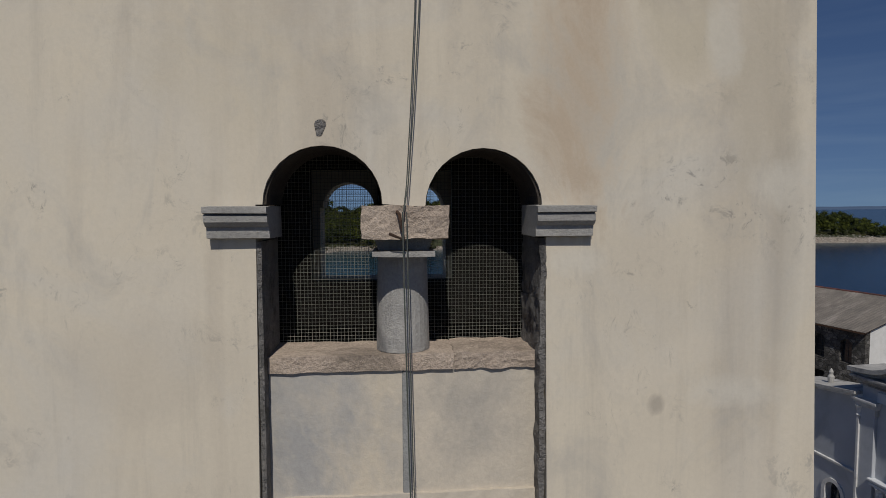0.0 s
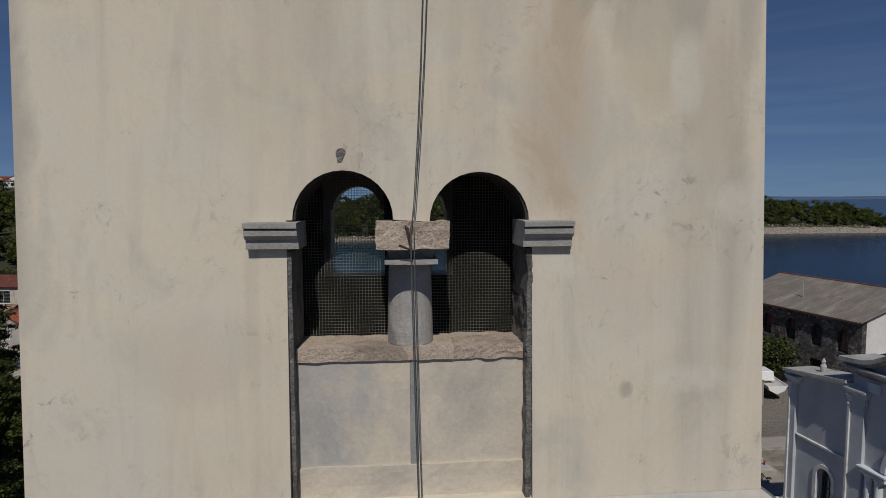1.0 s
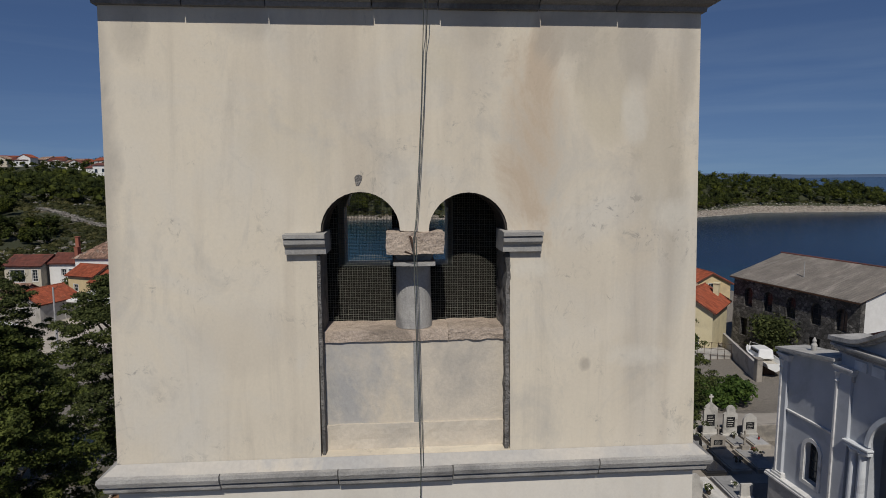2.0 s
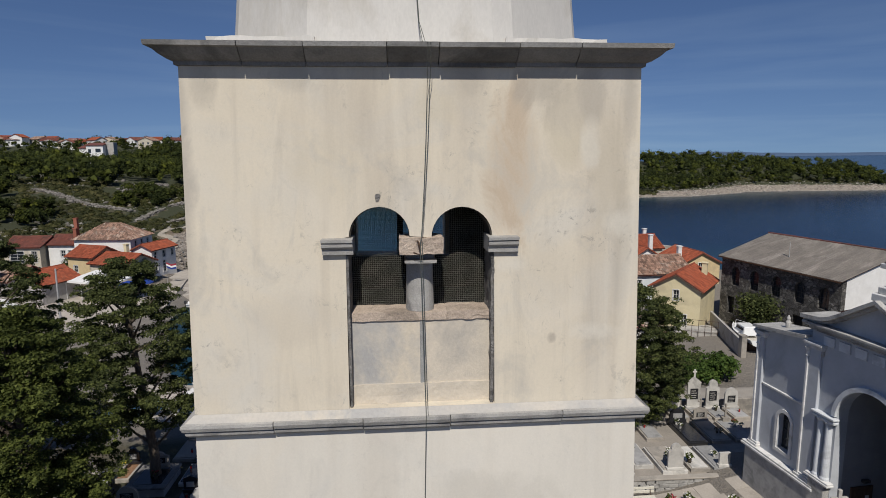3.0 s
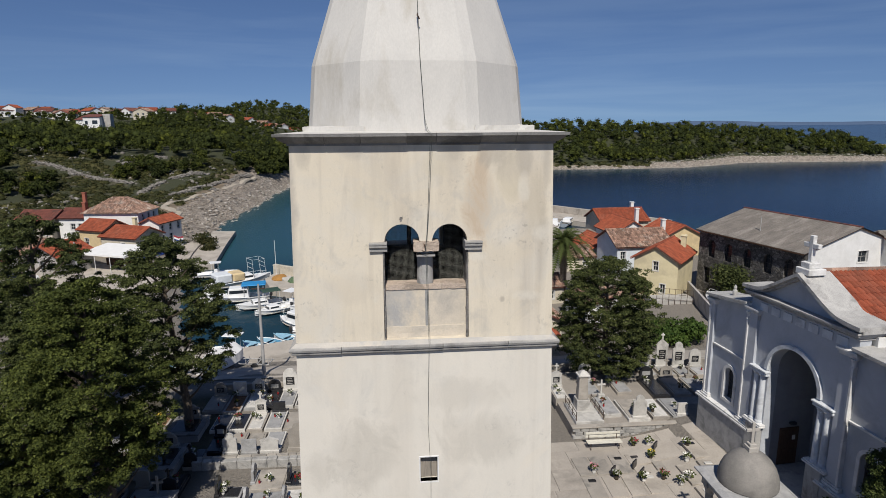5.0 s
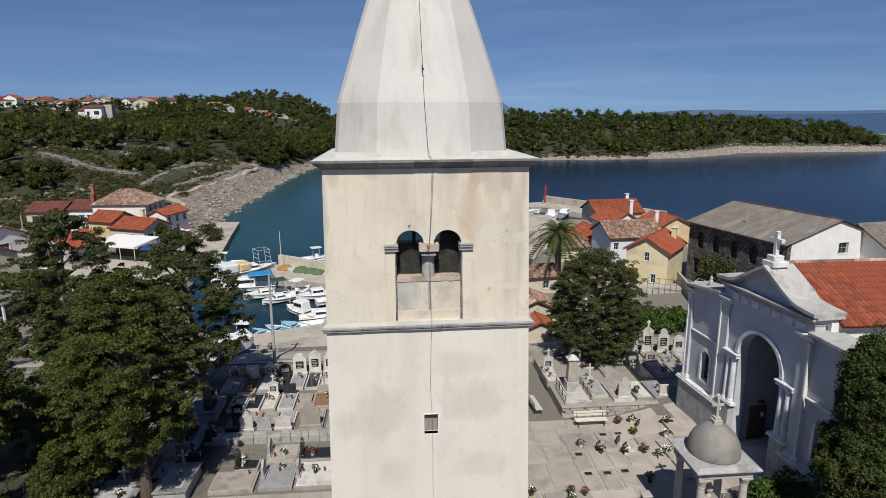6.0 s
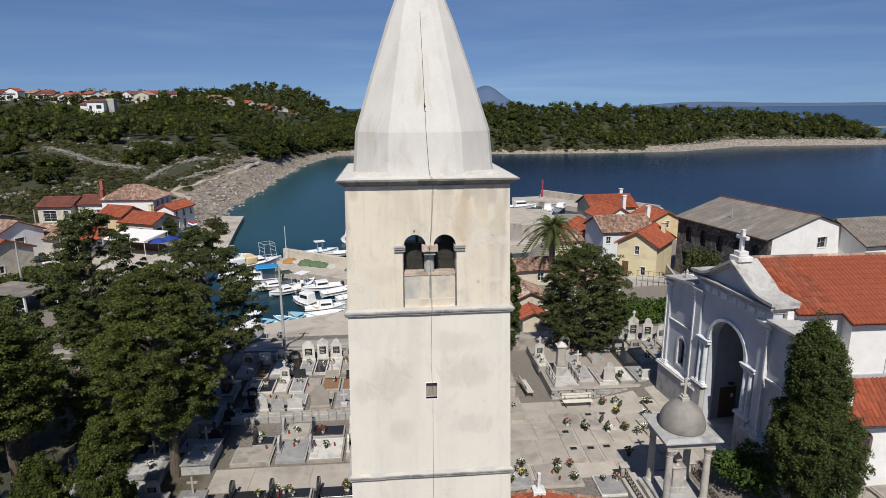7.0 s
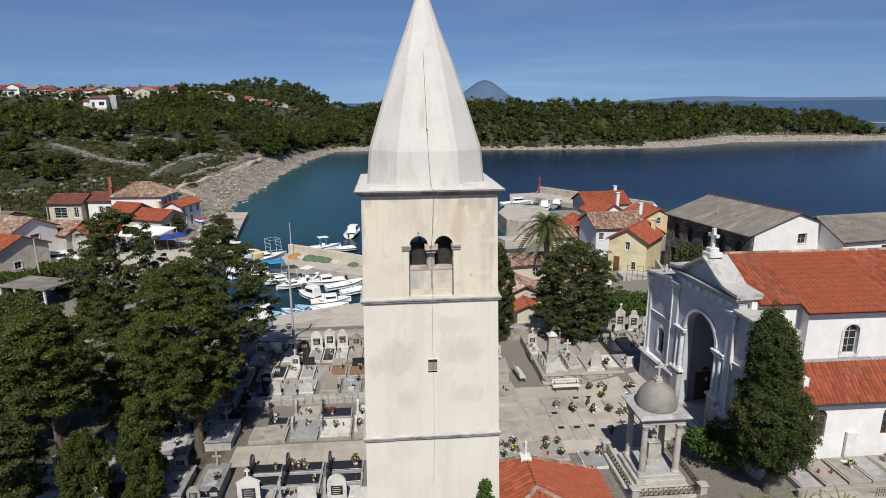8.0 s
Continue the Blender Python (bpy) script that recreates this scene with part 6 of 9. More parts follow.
# paving laid in large slabs with joints
def paving(x0, x1, y0, y1, cell, name, label, mat, lift=0.03, skip=None):
    ob = thing(name, label, "paving", (0, 0, 0), kind="structure")
    r = random.Random(int(x0 * 7 + y0))
    y = y0
    while y < y1 - 0.05:
        h = min(cell * r.uniform(0.8, 1.25), y1 - y)
        x = x0
        while x < x1 - 0.05:
            w = min(cell * r.uniform(0.8, 1.6), x1 - x)
            if not (skip and skip(x + w / 2, y + h / 2)):
                zc = [ground_z(a, b) for a, b in ((x, y), (x + w, y), (x + w, y + h), (x, y + h))]
                d = lift + r.uniform(-0.006, 0.006)
                vs = []
                for (a, b), zz in zip(((x + 0.008, y + 0.008), (x + w - 0.008, y + 0.008), (x + w - 0.008, y + h - 0.008), (x + 0.008, y + h - 0.008)), zc):
                    vs.append((a, b, zz + d))
                lo = [(a, b, zz - 0.1) for a, b, zz in vs]
                quick("paving_slab", vs + lo, [(0, 1, 2, 3), (4, 5, 1, 0), (5, 6, 2, 1), (6, 7, 3, 2), (7, 4, 0, 3)], mat, ob)
            x += w
        y += h
    return ob


M["paving_slab"] = surf("cemetery_slabs", (0.42, 0.375, 0.322), (0.345, 0.308, 0.265), 0.6, 16, 0.92, 0.3, (0.265, 0.238, 0.205), dirt=0.2, rand=0.1)
paving(2.6, 17.4, 13.0, 21.9, 2.0, "paving_forecourt", "worn pale concrete slabs between the graves", M["paving_slab"])
paving(-11.8, -2.6, 13.4, 15.6, 2.6, "paving_path", "grey concrete cemetery path", M["paving_slab"])
paving(18.6, 34, 4.6, 6.3, 1.7, "paving_terrace", "pale stone slabs along the church wall", M["paving_slab"])


def flowers(at, seed=0, big=1.0, kind=0):
    """A vase or pot with a mixed bunch, standing on a grave."""
    r = random.Random(seed)
    ob = thing("flower_vase", ("dark vase with white and green flowers", "pot of red and white flowers", "vase of yellow and pink flowers")[kind % 3] + " on a grave", "flowers", at, 0, "grave flowers")
    h = 0.22 * big
    part("vase", lathe(bmesh.new(), [(0.07 * big, 0), (0.1 * big, h * 0.4), (0.08 * big, h * 0.8), (0.11 * big, h)], 8), M["bronze"] if kind % 2 else M["marble"], ob)
    verts, faces = [], []
    v, f = leaf_cloud([(0, 0, h + 0.1 * big)], [0.2 * big], 50, 0.06 * big)
    mesh_np("leaves", v, f, M["leaf_oak"], ob)
    v, f = leaf_cloud([(r.uniform(-0.1, 0.1), r.uniform(-0.1, 0.1), h + 0.16 * big) for _ in range(3)], [0.15 * big] * 3, 10, 0.042 * big)
    mesh_np("blossoms", v, f, M[("petal_w", "petal_p", "petal_w", "petal_w", "petal_r", "petal_w", "petal_y")[(kind + seed) % 7]], ob)
    return ob


def lantern(at, seed=0):
    ob = thing("grave_lantern", "small red grave lantern with a metal cap", "lantern", at, 0, "grave lanterns")
    part("glass", lathe(bmesh.new(), [(0.05, 0.02), (0.06, 0.1), (0.05, 0.2)], 8), M["lantern"], ob)
    part("cap", lathe(bmesh.new(), [(0.06, 0.2), (0.065, 0.22), (0.02, 0.28)], 8), M["bronze"], ob)
    return ob


def headstone(parent, x, y, w, h, d, style, mat, z0=0.0, turn=0.0):
    """An upright stone at (x, y) of the grave, one of a few outlines, with its inscription plate."""
    if style == "round":
        out = arched(-w / 2, w / 2, 0, h, 8)
    elif style == "gable":
        out = [(-w / 2, 0), (w / 2, 0), (w / 2, h * 0.8), (w / 2 + 0.05, h * 0.8), (0, h), (-w / 2 - 0.05, h * 0.8), (-w / 2, h * 0.8)]
    elif style == "shoulder":
        out = [(-w / 2, 0), (w / 2, 0), (w / 2, h * 0.72), (w * 0.32, h * 0.78), *arc(0, h - w * 0.32, w * 0.32, 0, 180, 6), (-w * 0.32, h * 0.78), (-w / 2, h * 0.72)]
    else:
        out = rect(-w / 2, w / 2, 0, h)
    fr = Matrix.Translation((x, y, z0)) @ Matrix.Rotation(turn, 4, "Z") @ Matrix.Translation((0, -d / 2, 0))
    st = part("headstone", slab(out, [], d, fr), M[mat], parent)
    bm = one_box(-w / 2 - 0.06, w / 2 + 0.06, -0.07, d + 0.07, -0.02, 0.14, 0.015)
    bm.transform(fr)
    part("foot", bm, M[mat], parent)
    if style != "plain":
        bm = one_box(-w * 0.3, w * 0.3, -0.012, 0.0, h * 0.28, h * 0.62, 0.003)
        bm.transform(fr)
        part("plate", bm, M["granite" if mat != "granite" else "marble_grey"], st)
        # inscription rows as plain bars
        bm = bmesh.new()
        for i in range(4):
            box(bm, -w * 0.22, w * 0.22 * (0.6 + 0.4 * ((i * 7) % 3) / 2), -0.016, -0.0125, h * (0.33 + 0.07 * i), h * (0.345 + 0.07 * i))
        bm.transform(fr)
        part("inscription", bm, M["marble"], st)
    return st


def cross_on(parent, x, y, z0, h, mat="marble", turn=0.0, w=None):
    w = w or h * 0.28
    t = max(0.05, h * 0.055)
    bm = one_box(-t, t, -t * 0.8, t * 0.8, 0, h, 0.008)
    box(bm, -w, -t, -t * 0.8, t * 0.8, h * 0.6, h * 0.6 + 2 * t, 0.008)
    box(bm, t, w, -t * 0.8, t * 0.8, h * 0.6, h * 0.6 + 2 * t, 0.008)
    bm.transform(Matrix.Translation((x, y, z0)) @ Matrix.Rotation(turn, 4, "Z"))
    return part("cross", bm, M[mat], parent)


GN = {"marble": "white marble", "marble_grey": "grey stone", "granite": "black granite", "slabstone": "weathered concrete", "soil": "bare reddish soil"}


def grave(x0, x1, y0, y1, slab_mat, kerb_mat, head=None, side="+y", style="round", hmat=None, hh=1.0, z=None, rise=0.22, cross=0.0, group="graves", fl=0):
    """A kerbed grave over a plan rectangle; head stands at side +y, -y, -x or +x."""
    z = ground_z((x0 + x1) / 2, (y0 + y1) / 2) if z is None else z
    cx, cy = (x0 + x1) / 2, (y0 + y1) / 2
    hmat = hmat or kerb_mat
    label = f"{GN[slab_mat]} grave" + (f" with {GN[hmat]} {'cross' if cross and not head else 'headstone'}" if head or cross else f" with {GN[kerb_mat]} kerb")
    g = thing("grave", label, "grave", (cx, cy, z), 0, group)
    a, b = (x1 - x0) / 2, (y1 - y0) / 2
    k = 0.13
    for q in ((-a, a, -b, -b + k), (-a, a, b - k, b), (-a, -a + k, -b + k, b - k), (a - k, a, -b + k, b - k)):
        part("kerb", one_box(*q, -0.25, rise, 0.012), M[kerb_mat], g)
    if slab_mat == "soil":
        part("soil", one_box(-a + k, a - k, -b + k, b - k, -0.25, rise - 0.05), M["soil"], g)
    else:
        part("slab", one_box(-a + k - 0.03, a - k + 0.03, -b + k - 0.03, b - k + 0.03, rise - 0.02, rise + 0.05, 0.012), M[slab_mat], g)
    if head:
        w = min(head, 2 * (a if side[1] == "y" else b) - 0.1)
        px, py, tr = {"+y": (0, b - 0.12, 0), "-y": (0, -b + 0.12, math.pi), "-x": (-a + 0.12, 0, math.pi / 2), "+x": (a - 0.12, 0, -math.pi / 2)}[side]
        headstone(g, px, py, w, hh, 0.13, style, hmat, rise + 0.03, tr)
        if cross:
            cross_on(g, px, py, rise + hh, cross, hmat, tr)
    elif cross:
        px, py = {"+y": (0, b - 0.15), "-y": (0, -b + 0.15), "-x": (-a + 0.15, 0), "+x": (a - 0.15, 0)}[side]
        bm = one_box(px - 0.22, px + 0.22, py - 0.16, py + 0.16, rise, rise + 0.3, 0.02)
        part("cross_foot", bm, M[hmat], g)
        cross_on(g, px, py, rise + 0.3, cross, hmat)
    r = random.Random(int(cx * 31 + cy * 17))
    for i in range(fl):
        fx, fy = cx + r.uniform(-0.7, 0.7) * a, cy + r.uniform(-0.6, 0.6) * b
        if r.random() < 0.7:
            flowers((fx, fy, z + rise + 0.05), r.randrange(1000), r.uniform(0.7, 1.15), r.randrange(3))
        else:
            lantern((fx, fy, z + rise + 0.05))
    return g


# back row by the lane
grave(-9.0, -7.9, 27.9, 30.4, "marble_grey", "marble", 1.0, "+y", "round", "marble", 1.7, fl=1)
grave(-7.8, -6.8, 27.9, 30.5, "granite", "marble", 0.95, "+y", "gable", "marble", 1.9, fl=1)
grave(-6.7, -5.7, 27.9, 30.6, "marble", "marble", 0.95, "+y", "shoulder", "marble", 1.75, fl=1)
grave(-5.6, -4.4, 27.9, 30.6, "slabstone", "slabstone", 0.8, "+y", "gable", "slabstone", 1.3, cross=0.6, fl=1)
grave(-10.1, -9.05, 27.8, 30.4, "granite", "granite", 0.9, "+y", "round", "granite", 0.9, fl=3)
grave(-11.2, -10.15, 27.8, 30.3, "marble", "marble_grey", 0.85, "+y", "shoulder", "marble", 1.1, fl=2)
grave(-12.5, -11.3, 27.4, 30.0, "soil", "marble_grey", 0.9, "+y", "plain", "marble", 1.0, fl=2)
grave(-13.9, -12.6, 27.6, 30.0, "slabstone", "slabstone", 0.8, "+y", "round", "slabstone", 1.0, fl=1)
grave(-4.3, -2.9, 27.8, 30.4, "marble", "marble_grey", 1.0, "+y", "round", "marble_grey", 1.4, fl=1)
# second row
grave(-12.6, -11.5, 24.9, 27.0, "granite", "marble", None, fl=1)
grave(-11.45, -10.4, 24.9, 27.0, "granite", "marble", None, fl=2)
grave(-10.3, -9.3, 24.8, 27.0, "marble", "slabstone", 0.7, "+y", "gable", "marble", 1.1, cross=0.5, fl=2)
grave(-9.2, -8.1, 24.8, 27.2, "marble_grey", "marble", 0.8, "+y", "plain", "granite", 0.7, fl=2)
grave(-8.0, -7.0, 24.6, 27.0, "slabstone", "slabstone", None, "+y", fl=1)
grave(-6.9, -5.5, 24.9, 27.0, "soil", "slabstone", 1.0, "+y", "plain", "slabstone", 0.6, cross=0.9, fl=2)
grave(-5.4, -3.2, 24.8, 26.9, "soil", "marble_grey", 1.6, "+y", "plain", "granite", 0.6, fl=3)
# third row, upright stones near its front edge
grave(-11.0, -10.0, 21.9, 24.5, "slabstone", "slabstone", 0.8, "-y", "shoulder", "marble", 1.3, fl=1)
grave(-9.9, -8.9, 21.8, 24.4, "slabstone", "slabstone", 0.85, "-y", "plain", "marble_grey", 0.9, fl=1)
grave(-8.8, -7.7, 21.9, 24.4, "marble_grey", "marble", 1.0, "-y", "gable", "marble", 0.95, fl=1)
grave(-7.3, -5.8, 22.1, 24.6, "slabstone", "slabstone", 1.25, "-y", "shoulder", "slabstone", 1.7, fl=1)
grave(-5.6, -4.2, 22.1, 24.5, "marble_grey", "slabstone", None, "-y", hmat="marble", cross=0.9, fl=1)
grave(-4.0, -2.7, 22.1, 24.5, "marble", "slabstone", 0.8, "-y", "round", "marble", 1.1, fl=1)
# low terrace wall
tw = thing("terrace_wall", "low rough stone terrace wall between grave rows", "wall", (0, 0, 0), kind="structure")
x = -12.3
while x < -2.7:
    w = rnd.uniform(0.45, 0.9)
    part("stone", jiggle(one_box(x, x + w - 0.015, 20.75, 21.15, -0.1, 0.5 + rnd.uniform(-0.03, 0.03), 0.03), 0.01, 5, x), M["stone"], tw)
    part("stone", jiggle(one_box(x - 0.1, x + w - 0.12, 21.1, 21.4, -0.1, 0.52, 0.03), 0.01, 5, x), M["slabstone"], tw)
    x += w
# rows beside the path: headstones at the western ends
for x0, x1, y0, y1, sm, km, hm, n in ((-10.2, -8.9, 17.7, 18.7, "granite", "marble_grey", "granite", 2), (-11.1, -8.75, 15.8, 17.6, "slabstone", "slabstone", None, 1), (-8.6, -6.8, 18.2, 20.2, "slabstone", "slabstone", "marble_grey", 2), (-8.5, -6.7, 15.9, 18.1, "marble_grey", "marble_grey", "marble_grey", 2), (-6.7, -4.6, 18.4, 19.7, "granite", "slabstone", "granite", 3), (-6.6, -4.5, 15.8, 18.2, "marble", "slabstone", "marble_grey", 3), (-4.3, -2.7, 17.9, 20.0, "marble", "slabstone", "marble", 2), (-4.3, -2.7, 15.8, 17.7, "slabstone", "slabstone", "marble", 2)):
    grave(x0, x1, y0, y1, sm, km, (0.8 if hm else None), "-x", "shoulder", hm, 1.0, fl=n)
# rows below the path
for x0, x1, y0, y1, sm, n in ((-10.2, -8.3, 12.2, 13.2, "granite", 1), (-8.1, -5.9, 12.2, 13.2, "granite", 6), (-5.6, -3.5, 12.1, 13.2, "granite", 3), (-10.2, -8.3, 11.0, 12.0, "granite", 0), (-8.1, -5.9, 10.9, 12.0, "granite", 1), (-5.6, -3.5, 10.9, 11.9, "granite", 1), (-8.1, -5.9, 9.6, 10.7, "marble_grey", 4), (-5.6, -3.5, 9.5, 10.7, "marble", 2), (-10.2, -8.3, 9.6, 10.8, "slabstone", 1)):
    grave(x0, x1, y0, y1, sm, "marble_grey", 0.85, "-x", "round", "granite" if sm == "granite" else "marble_grey", 0.95, fl=n)
grave(-10.3, -8.6, 7.2, 9.4, "marble", "slabstone", 1.2, "+y", "gable", "marble", 1.9, cross=0.5, fl=2)
grave(-8.4, -7.2, 7.2, 9.4, "marble_grey", "marble", None, "+y", hmat="marble_grey", cross=1.2, fl=1)
grave(-7.0, -5.7, 7.2, 9.3, "marble", "marble", 1.0, "+y", "plain", "marble", 1.1, fl=2)
grave(-5.4, -4.1, 7.2, 9.4, "marble_grey", "marble", 1.05, "+y", "round", "marble", 1.7, fl=1)
grave(-3.9, -2.8, 7.0, 9.4, "marble", "marble", 0.9, "+y", "plain", "marble", 0.8, fl=1)
# family tombs under the trees, their dark lids standing in for the shade
for x, y, sx_, sy_, h in ((-12.0, 11.4, 1.3, 2.4, 0.7), (-14.2, 11.6, 1.5, 2.6, 0.5), (-12.9, 16.6, 1.7, 2.6, 0.6), (-15.6, 15.6, 2.0, 2.4, 0.5), (-14.2, 21.5, 2.2, 2.6, 0.5), (-14.0, 25.2, 2.0, 2.4, 0.45), (-17.6, 24.5, 2.4, 2.4, 0.6), (-18.4, 14.0, 2.2, 2.6, 0.55), (-12.4, 8.4, 1.4, 2.4, 0.6), (-15.4, 5.6, 1.8, 2.6, 0.6), (-19.5, 18.4, 2.2, 2.4, 0.5), (-21.5, 12.8, 2.0, 2.4, 0.5)):
    g = thing("family_tomb", "raised grey stone family tomb with a heavy lid", "tomb", (x, y, ground_z(x, y)), 0, "family tombs")
    part("chest", one_box(-sx_ / 2, sx_ / 2, -sy_ / 2, sy_ / 2, -0.1, h, 0.02), M["plinth"], g)
    part("lid", one_box(-sx_ / 2 - 0.08, sx_ / 2 + 0.08, -sy_ / 2 - 0.08, sy_ / 2 + 0.08, h, h + 0.12, 0.02), M["stone_dark"], g)
    part("inset", one_box(-sx_ / 2 + 0.25, sx_ / 2 - 0.25, -sy_ / 2 + 0.3, sy_ / 2 - 0.5, h + 0.12, h + 0.14, 0.005), M["granite" if y > 20 else "plinth"], g)
    if int(x * 10) % 3 == 0:
        cross_on(g, 0, sy_ / 2 - 0.2, h + 0.1, 1.0, "slabstone")
    else:
        headstone(g, 0, sy_ / 2 - 0.2, sx_ * 0.5, 0.9, 0.14, ("gable", "round", "shoulder")[int(-x * 10) % 3], "slabstone", h + 0.1)
    flowers((x + 0.3, y - 0.4, ground_z(x, y) + h + 0.14), int(x * 13), 1.0, int(y))

# crowded small graves under the trees, mostly black granite in place of tree shade
r_ = random.Random(5)
for gx, gy in ((-14.2, 18.2), (-12.6, 19.2), (-16.9, 17.6), (-15.4, 18.0), (-16.6, 20.6), (-18.2, 21.6), (-12.4, 21.8), (-16.2, 23.6), (-15.6, 14.0), (-16.6, 13.2), (-17.9, 17.6), (-20.4, 15.8), (-11.6, 9.3), (-13.4, 5.9), (-17.6, 10.6), (-19.6, 21.0), (-16.0, 26.6), (-19.2, 26.6), (-11.6, 23.2)):
    grave(gx - 0.45, gx + 0.45, gy - 0.95, gy + 0.95, r_.choice(("granite", "granite", "marble_grey", "soil")), r_.choice(("slabstone", "granite")), 0.7, r_.choice(("+y", "-y")), r_.choice(("round", "gable", "shoulder", "plain")), r_.choice(("slabstone", "granite", "granite")), r_.uniform(0.7, 1.2), cross=r_.choice((0, 0, 0.5)), fl=1)

# upper terrace by the church
TZ = 0.7
terr = thing("upper_terrace", "raised cemetery terrace with a pale rubble retaining wall", "terrace", (0, 0, 0), kind="structure")
part("fill", one_box(9.9, 17.95, 22.4, 30.6, -0.2, TZ), M["paving"], terr)
part("fill", one_box(17.95, 22.5, 24.4, 30.6, -0.2, TZ), M["paving"], terr)
x = 9.9
while x < 17.6:
    for z in (0.0, 0.24, 0.48):
        xx = x + (0.18 if z == 0.24 else 0)
        w = rnd.uniform(0.42, 0.6)
        part("stone", jiggle(one_box(xx, xx + w - 0.02, 22.2, 22.42, z + 0.0, z + 0.225, 0.02), 0.012, 6, xx + z), M["stone"], terr)
    x += 0.52
part("coping", jiggle(one_box(9.85, 17.95, 22.15, 22.55, TZ + 0.004, TZ + 0.1, 0.02), 0.01, 4), M["slabstone"], terr)
# obelisk tomb in its railed enclosure
g = thing("obelisk_tomb", "tall white stone obelisk tomb with iron side rails", "tomb", (11.1, 23.9, TZ))
part("plinth", one_box(-0.9, 0.9, -1.3, 1.3, 0, 0.25, 0.02), M["marble"], g)
part("pedestal", one_box(-0.42, 0.42, 0.1, 0.9, 0.25, 0.95, 0.02), M["marble"], g)
part("obelisk", one_box(-0.33, 0.33, 0.2, 0.8, 0.95, 2.5, 0.03, 0.82), M["slabstone"], g)
part("cap", one_box(-0.38, 0.38, 0.15, 0.85, 2.5, 2.62, 0.02), M["marble"], g)
part("crown", one_box(-0.3, 0.3, 0.22, 0.78, 2.62, 2.85, 0.02, 0.3), M["marble"], g)
for s in (-1, 1):
    bm = bmesh.new()
    for y in (-1.2, -0.4, 0.4, 1.2):
        rod(bm, (s * 0.85, y, 0.2), (s * 0.85, y, 0.85), 0.025, n=6)
    rod(bm, (s * 0.85, -1.2, 0.8), (s * 0.85, 1.2, 0.8), 0.02, n=6)
    rod(bm, (s * 0.85, -1.2, 0.5), (s * 0.85, 1.2, 0.5), 0.02, n=6)
    part("side_rail", bm, M["iron"], g)
grave(12.3, 13.4, 23.4, 25.9, "marble_grey", "marble", None, "+y", hmat="marble", cross=1.0, z=TZ, fl=2)
grave(13.6, 15.0, 22.7, 25.4, "slabstone", "marble", 0.85, "-y", "shoulder", "marble", 1.5, z=TZ, fl=2)
grave(15.2, 16.3, 22.8, 25.3, "marble", "slabstone", None, "+y", z=TZ, fl=2)
grave(16.5, 17.7, 22.8, 25.3, "marble_grey", "marble_grey", 0.6, "-y", "plain", "marble", 0.8, z=TZ, fl=2)
grave(16.5, 17.7, 25.7, 28.6, "granite", "granite", 1.0, "+y", "round", "granite", 0.9, z=TZ, fl=2)
grave(18.0, 19.2, 25.8, 28.6, "slabstone", "slabstone", 0.9, "+y", "gable", "slabstone", 0.9, z=TZ, cross=0.6, fl=2)
grave(19.5, 20.8, 25.8, 28.4, "marble_grey", "slabstone", None, "+y", z=TZ, hmat="slabstone", cross=0.9, fl=2)
for x, y, st, h in ((17.7, 30.2, "round", 1.6), (19.1, 30.2, "gable", 2.2), (20.3, 30.0, "shoulder", 2.0), (21.6, 30.0, "round", 1.4), (14.8, 28.6, "plain", 1.3), (12.6, 28.4, "round", 1.3)):
    grave(x - 0.55, x + 0.55, y - 2.2 if x < 16 else y - 1.3, y + 0.3, "marble_grey", "slabstone", 0.9, "+y", st, "marble", h, z=TZ, cross=0.5 if st == "gable" else 0, fl=1)
grave(9.9 - 0.1, 10.8, 25.8, 27.8, "marble", "slabstone", 0.75, "+y", "gable", "marble", 1.2, z=TZ, cross=0.55, fl=2)
# flat ledger stones let into the forecourt
r_ = random.Random(9)
for i in range(7):
    for j in range(3):
        lx, ly = 9.6 + i * 1.08 + r_.uniform(-0.06, 0.06), 15.3 + j * 1.95 + r_.uniform(-0.06, 0.06)
        if 12.6 < lx < 14.2 and ly < 16 or r_.random() < 0.12:
            continue
        lg = thing("ledger_stone", r_.choice(("flat grey ledger stone let into the paving", "worn pale ledger stone let into the paving")), "grave slab", (lx, ly, ground_z(lx, ly) + 0.03), r_.uniform(-1.5, 1.5), "ledger stones")
        part("slab", one_box(-0.46, 0.46, -0.9, 0.9, -0.05, 0.05 + 0.03 * r_.random(), 0.012), M[r_.choice(("slabstone", "paving_slab", "paving_slab"))], lg)
        if r_.random() < 0.6:
            part("plaque", one_box(-0.2, 0.2, 0.4, 0.62, 0.07, 0.13, 0.01), M[r_.choice(("granite", "marble"))], lg)
# flat slabs with flowers in the forecourt
for i, (x, y) in enumerate(((10.0, 18.5), (11.0, 17.8), (12.4, 17.5), (13.5, 17.5), (14.1, 16.7), (13.6, 19.4), (14.0, 20.7), (12.7, 14.8), (15.2, 18.4), (15.8, 19.6), (8.1, 14.0), (8.7, 12.7), (5.9, 13.2), (6.0, 14.2), (11.1, 12.4), (4.4, 18.6), (5.2, 19.6), (13.2, 20.9), (14.6, 16.9))):
    flowers((x, y, ground_z(x, y) + 0.04), i * 7 + 1, 1.25, i)
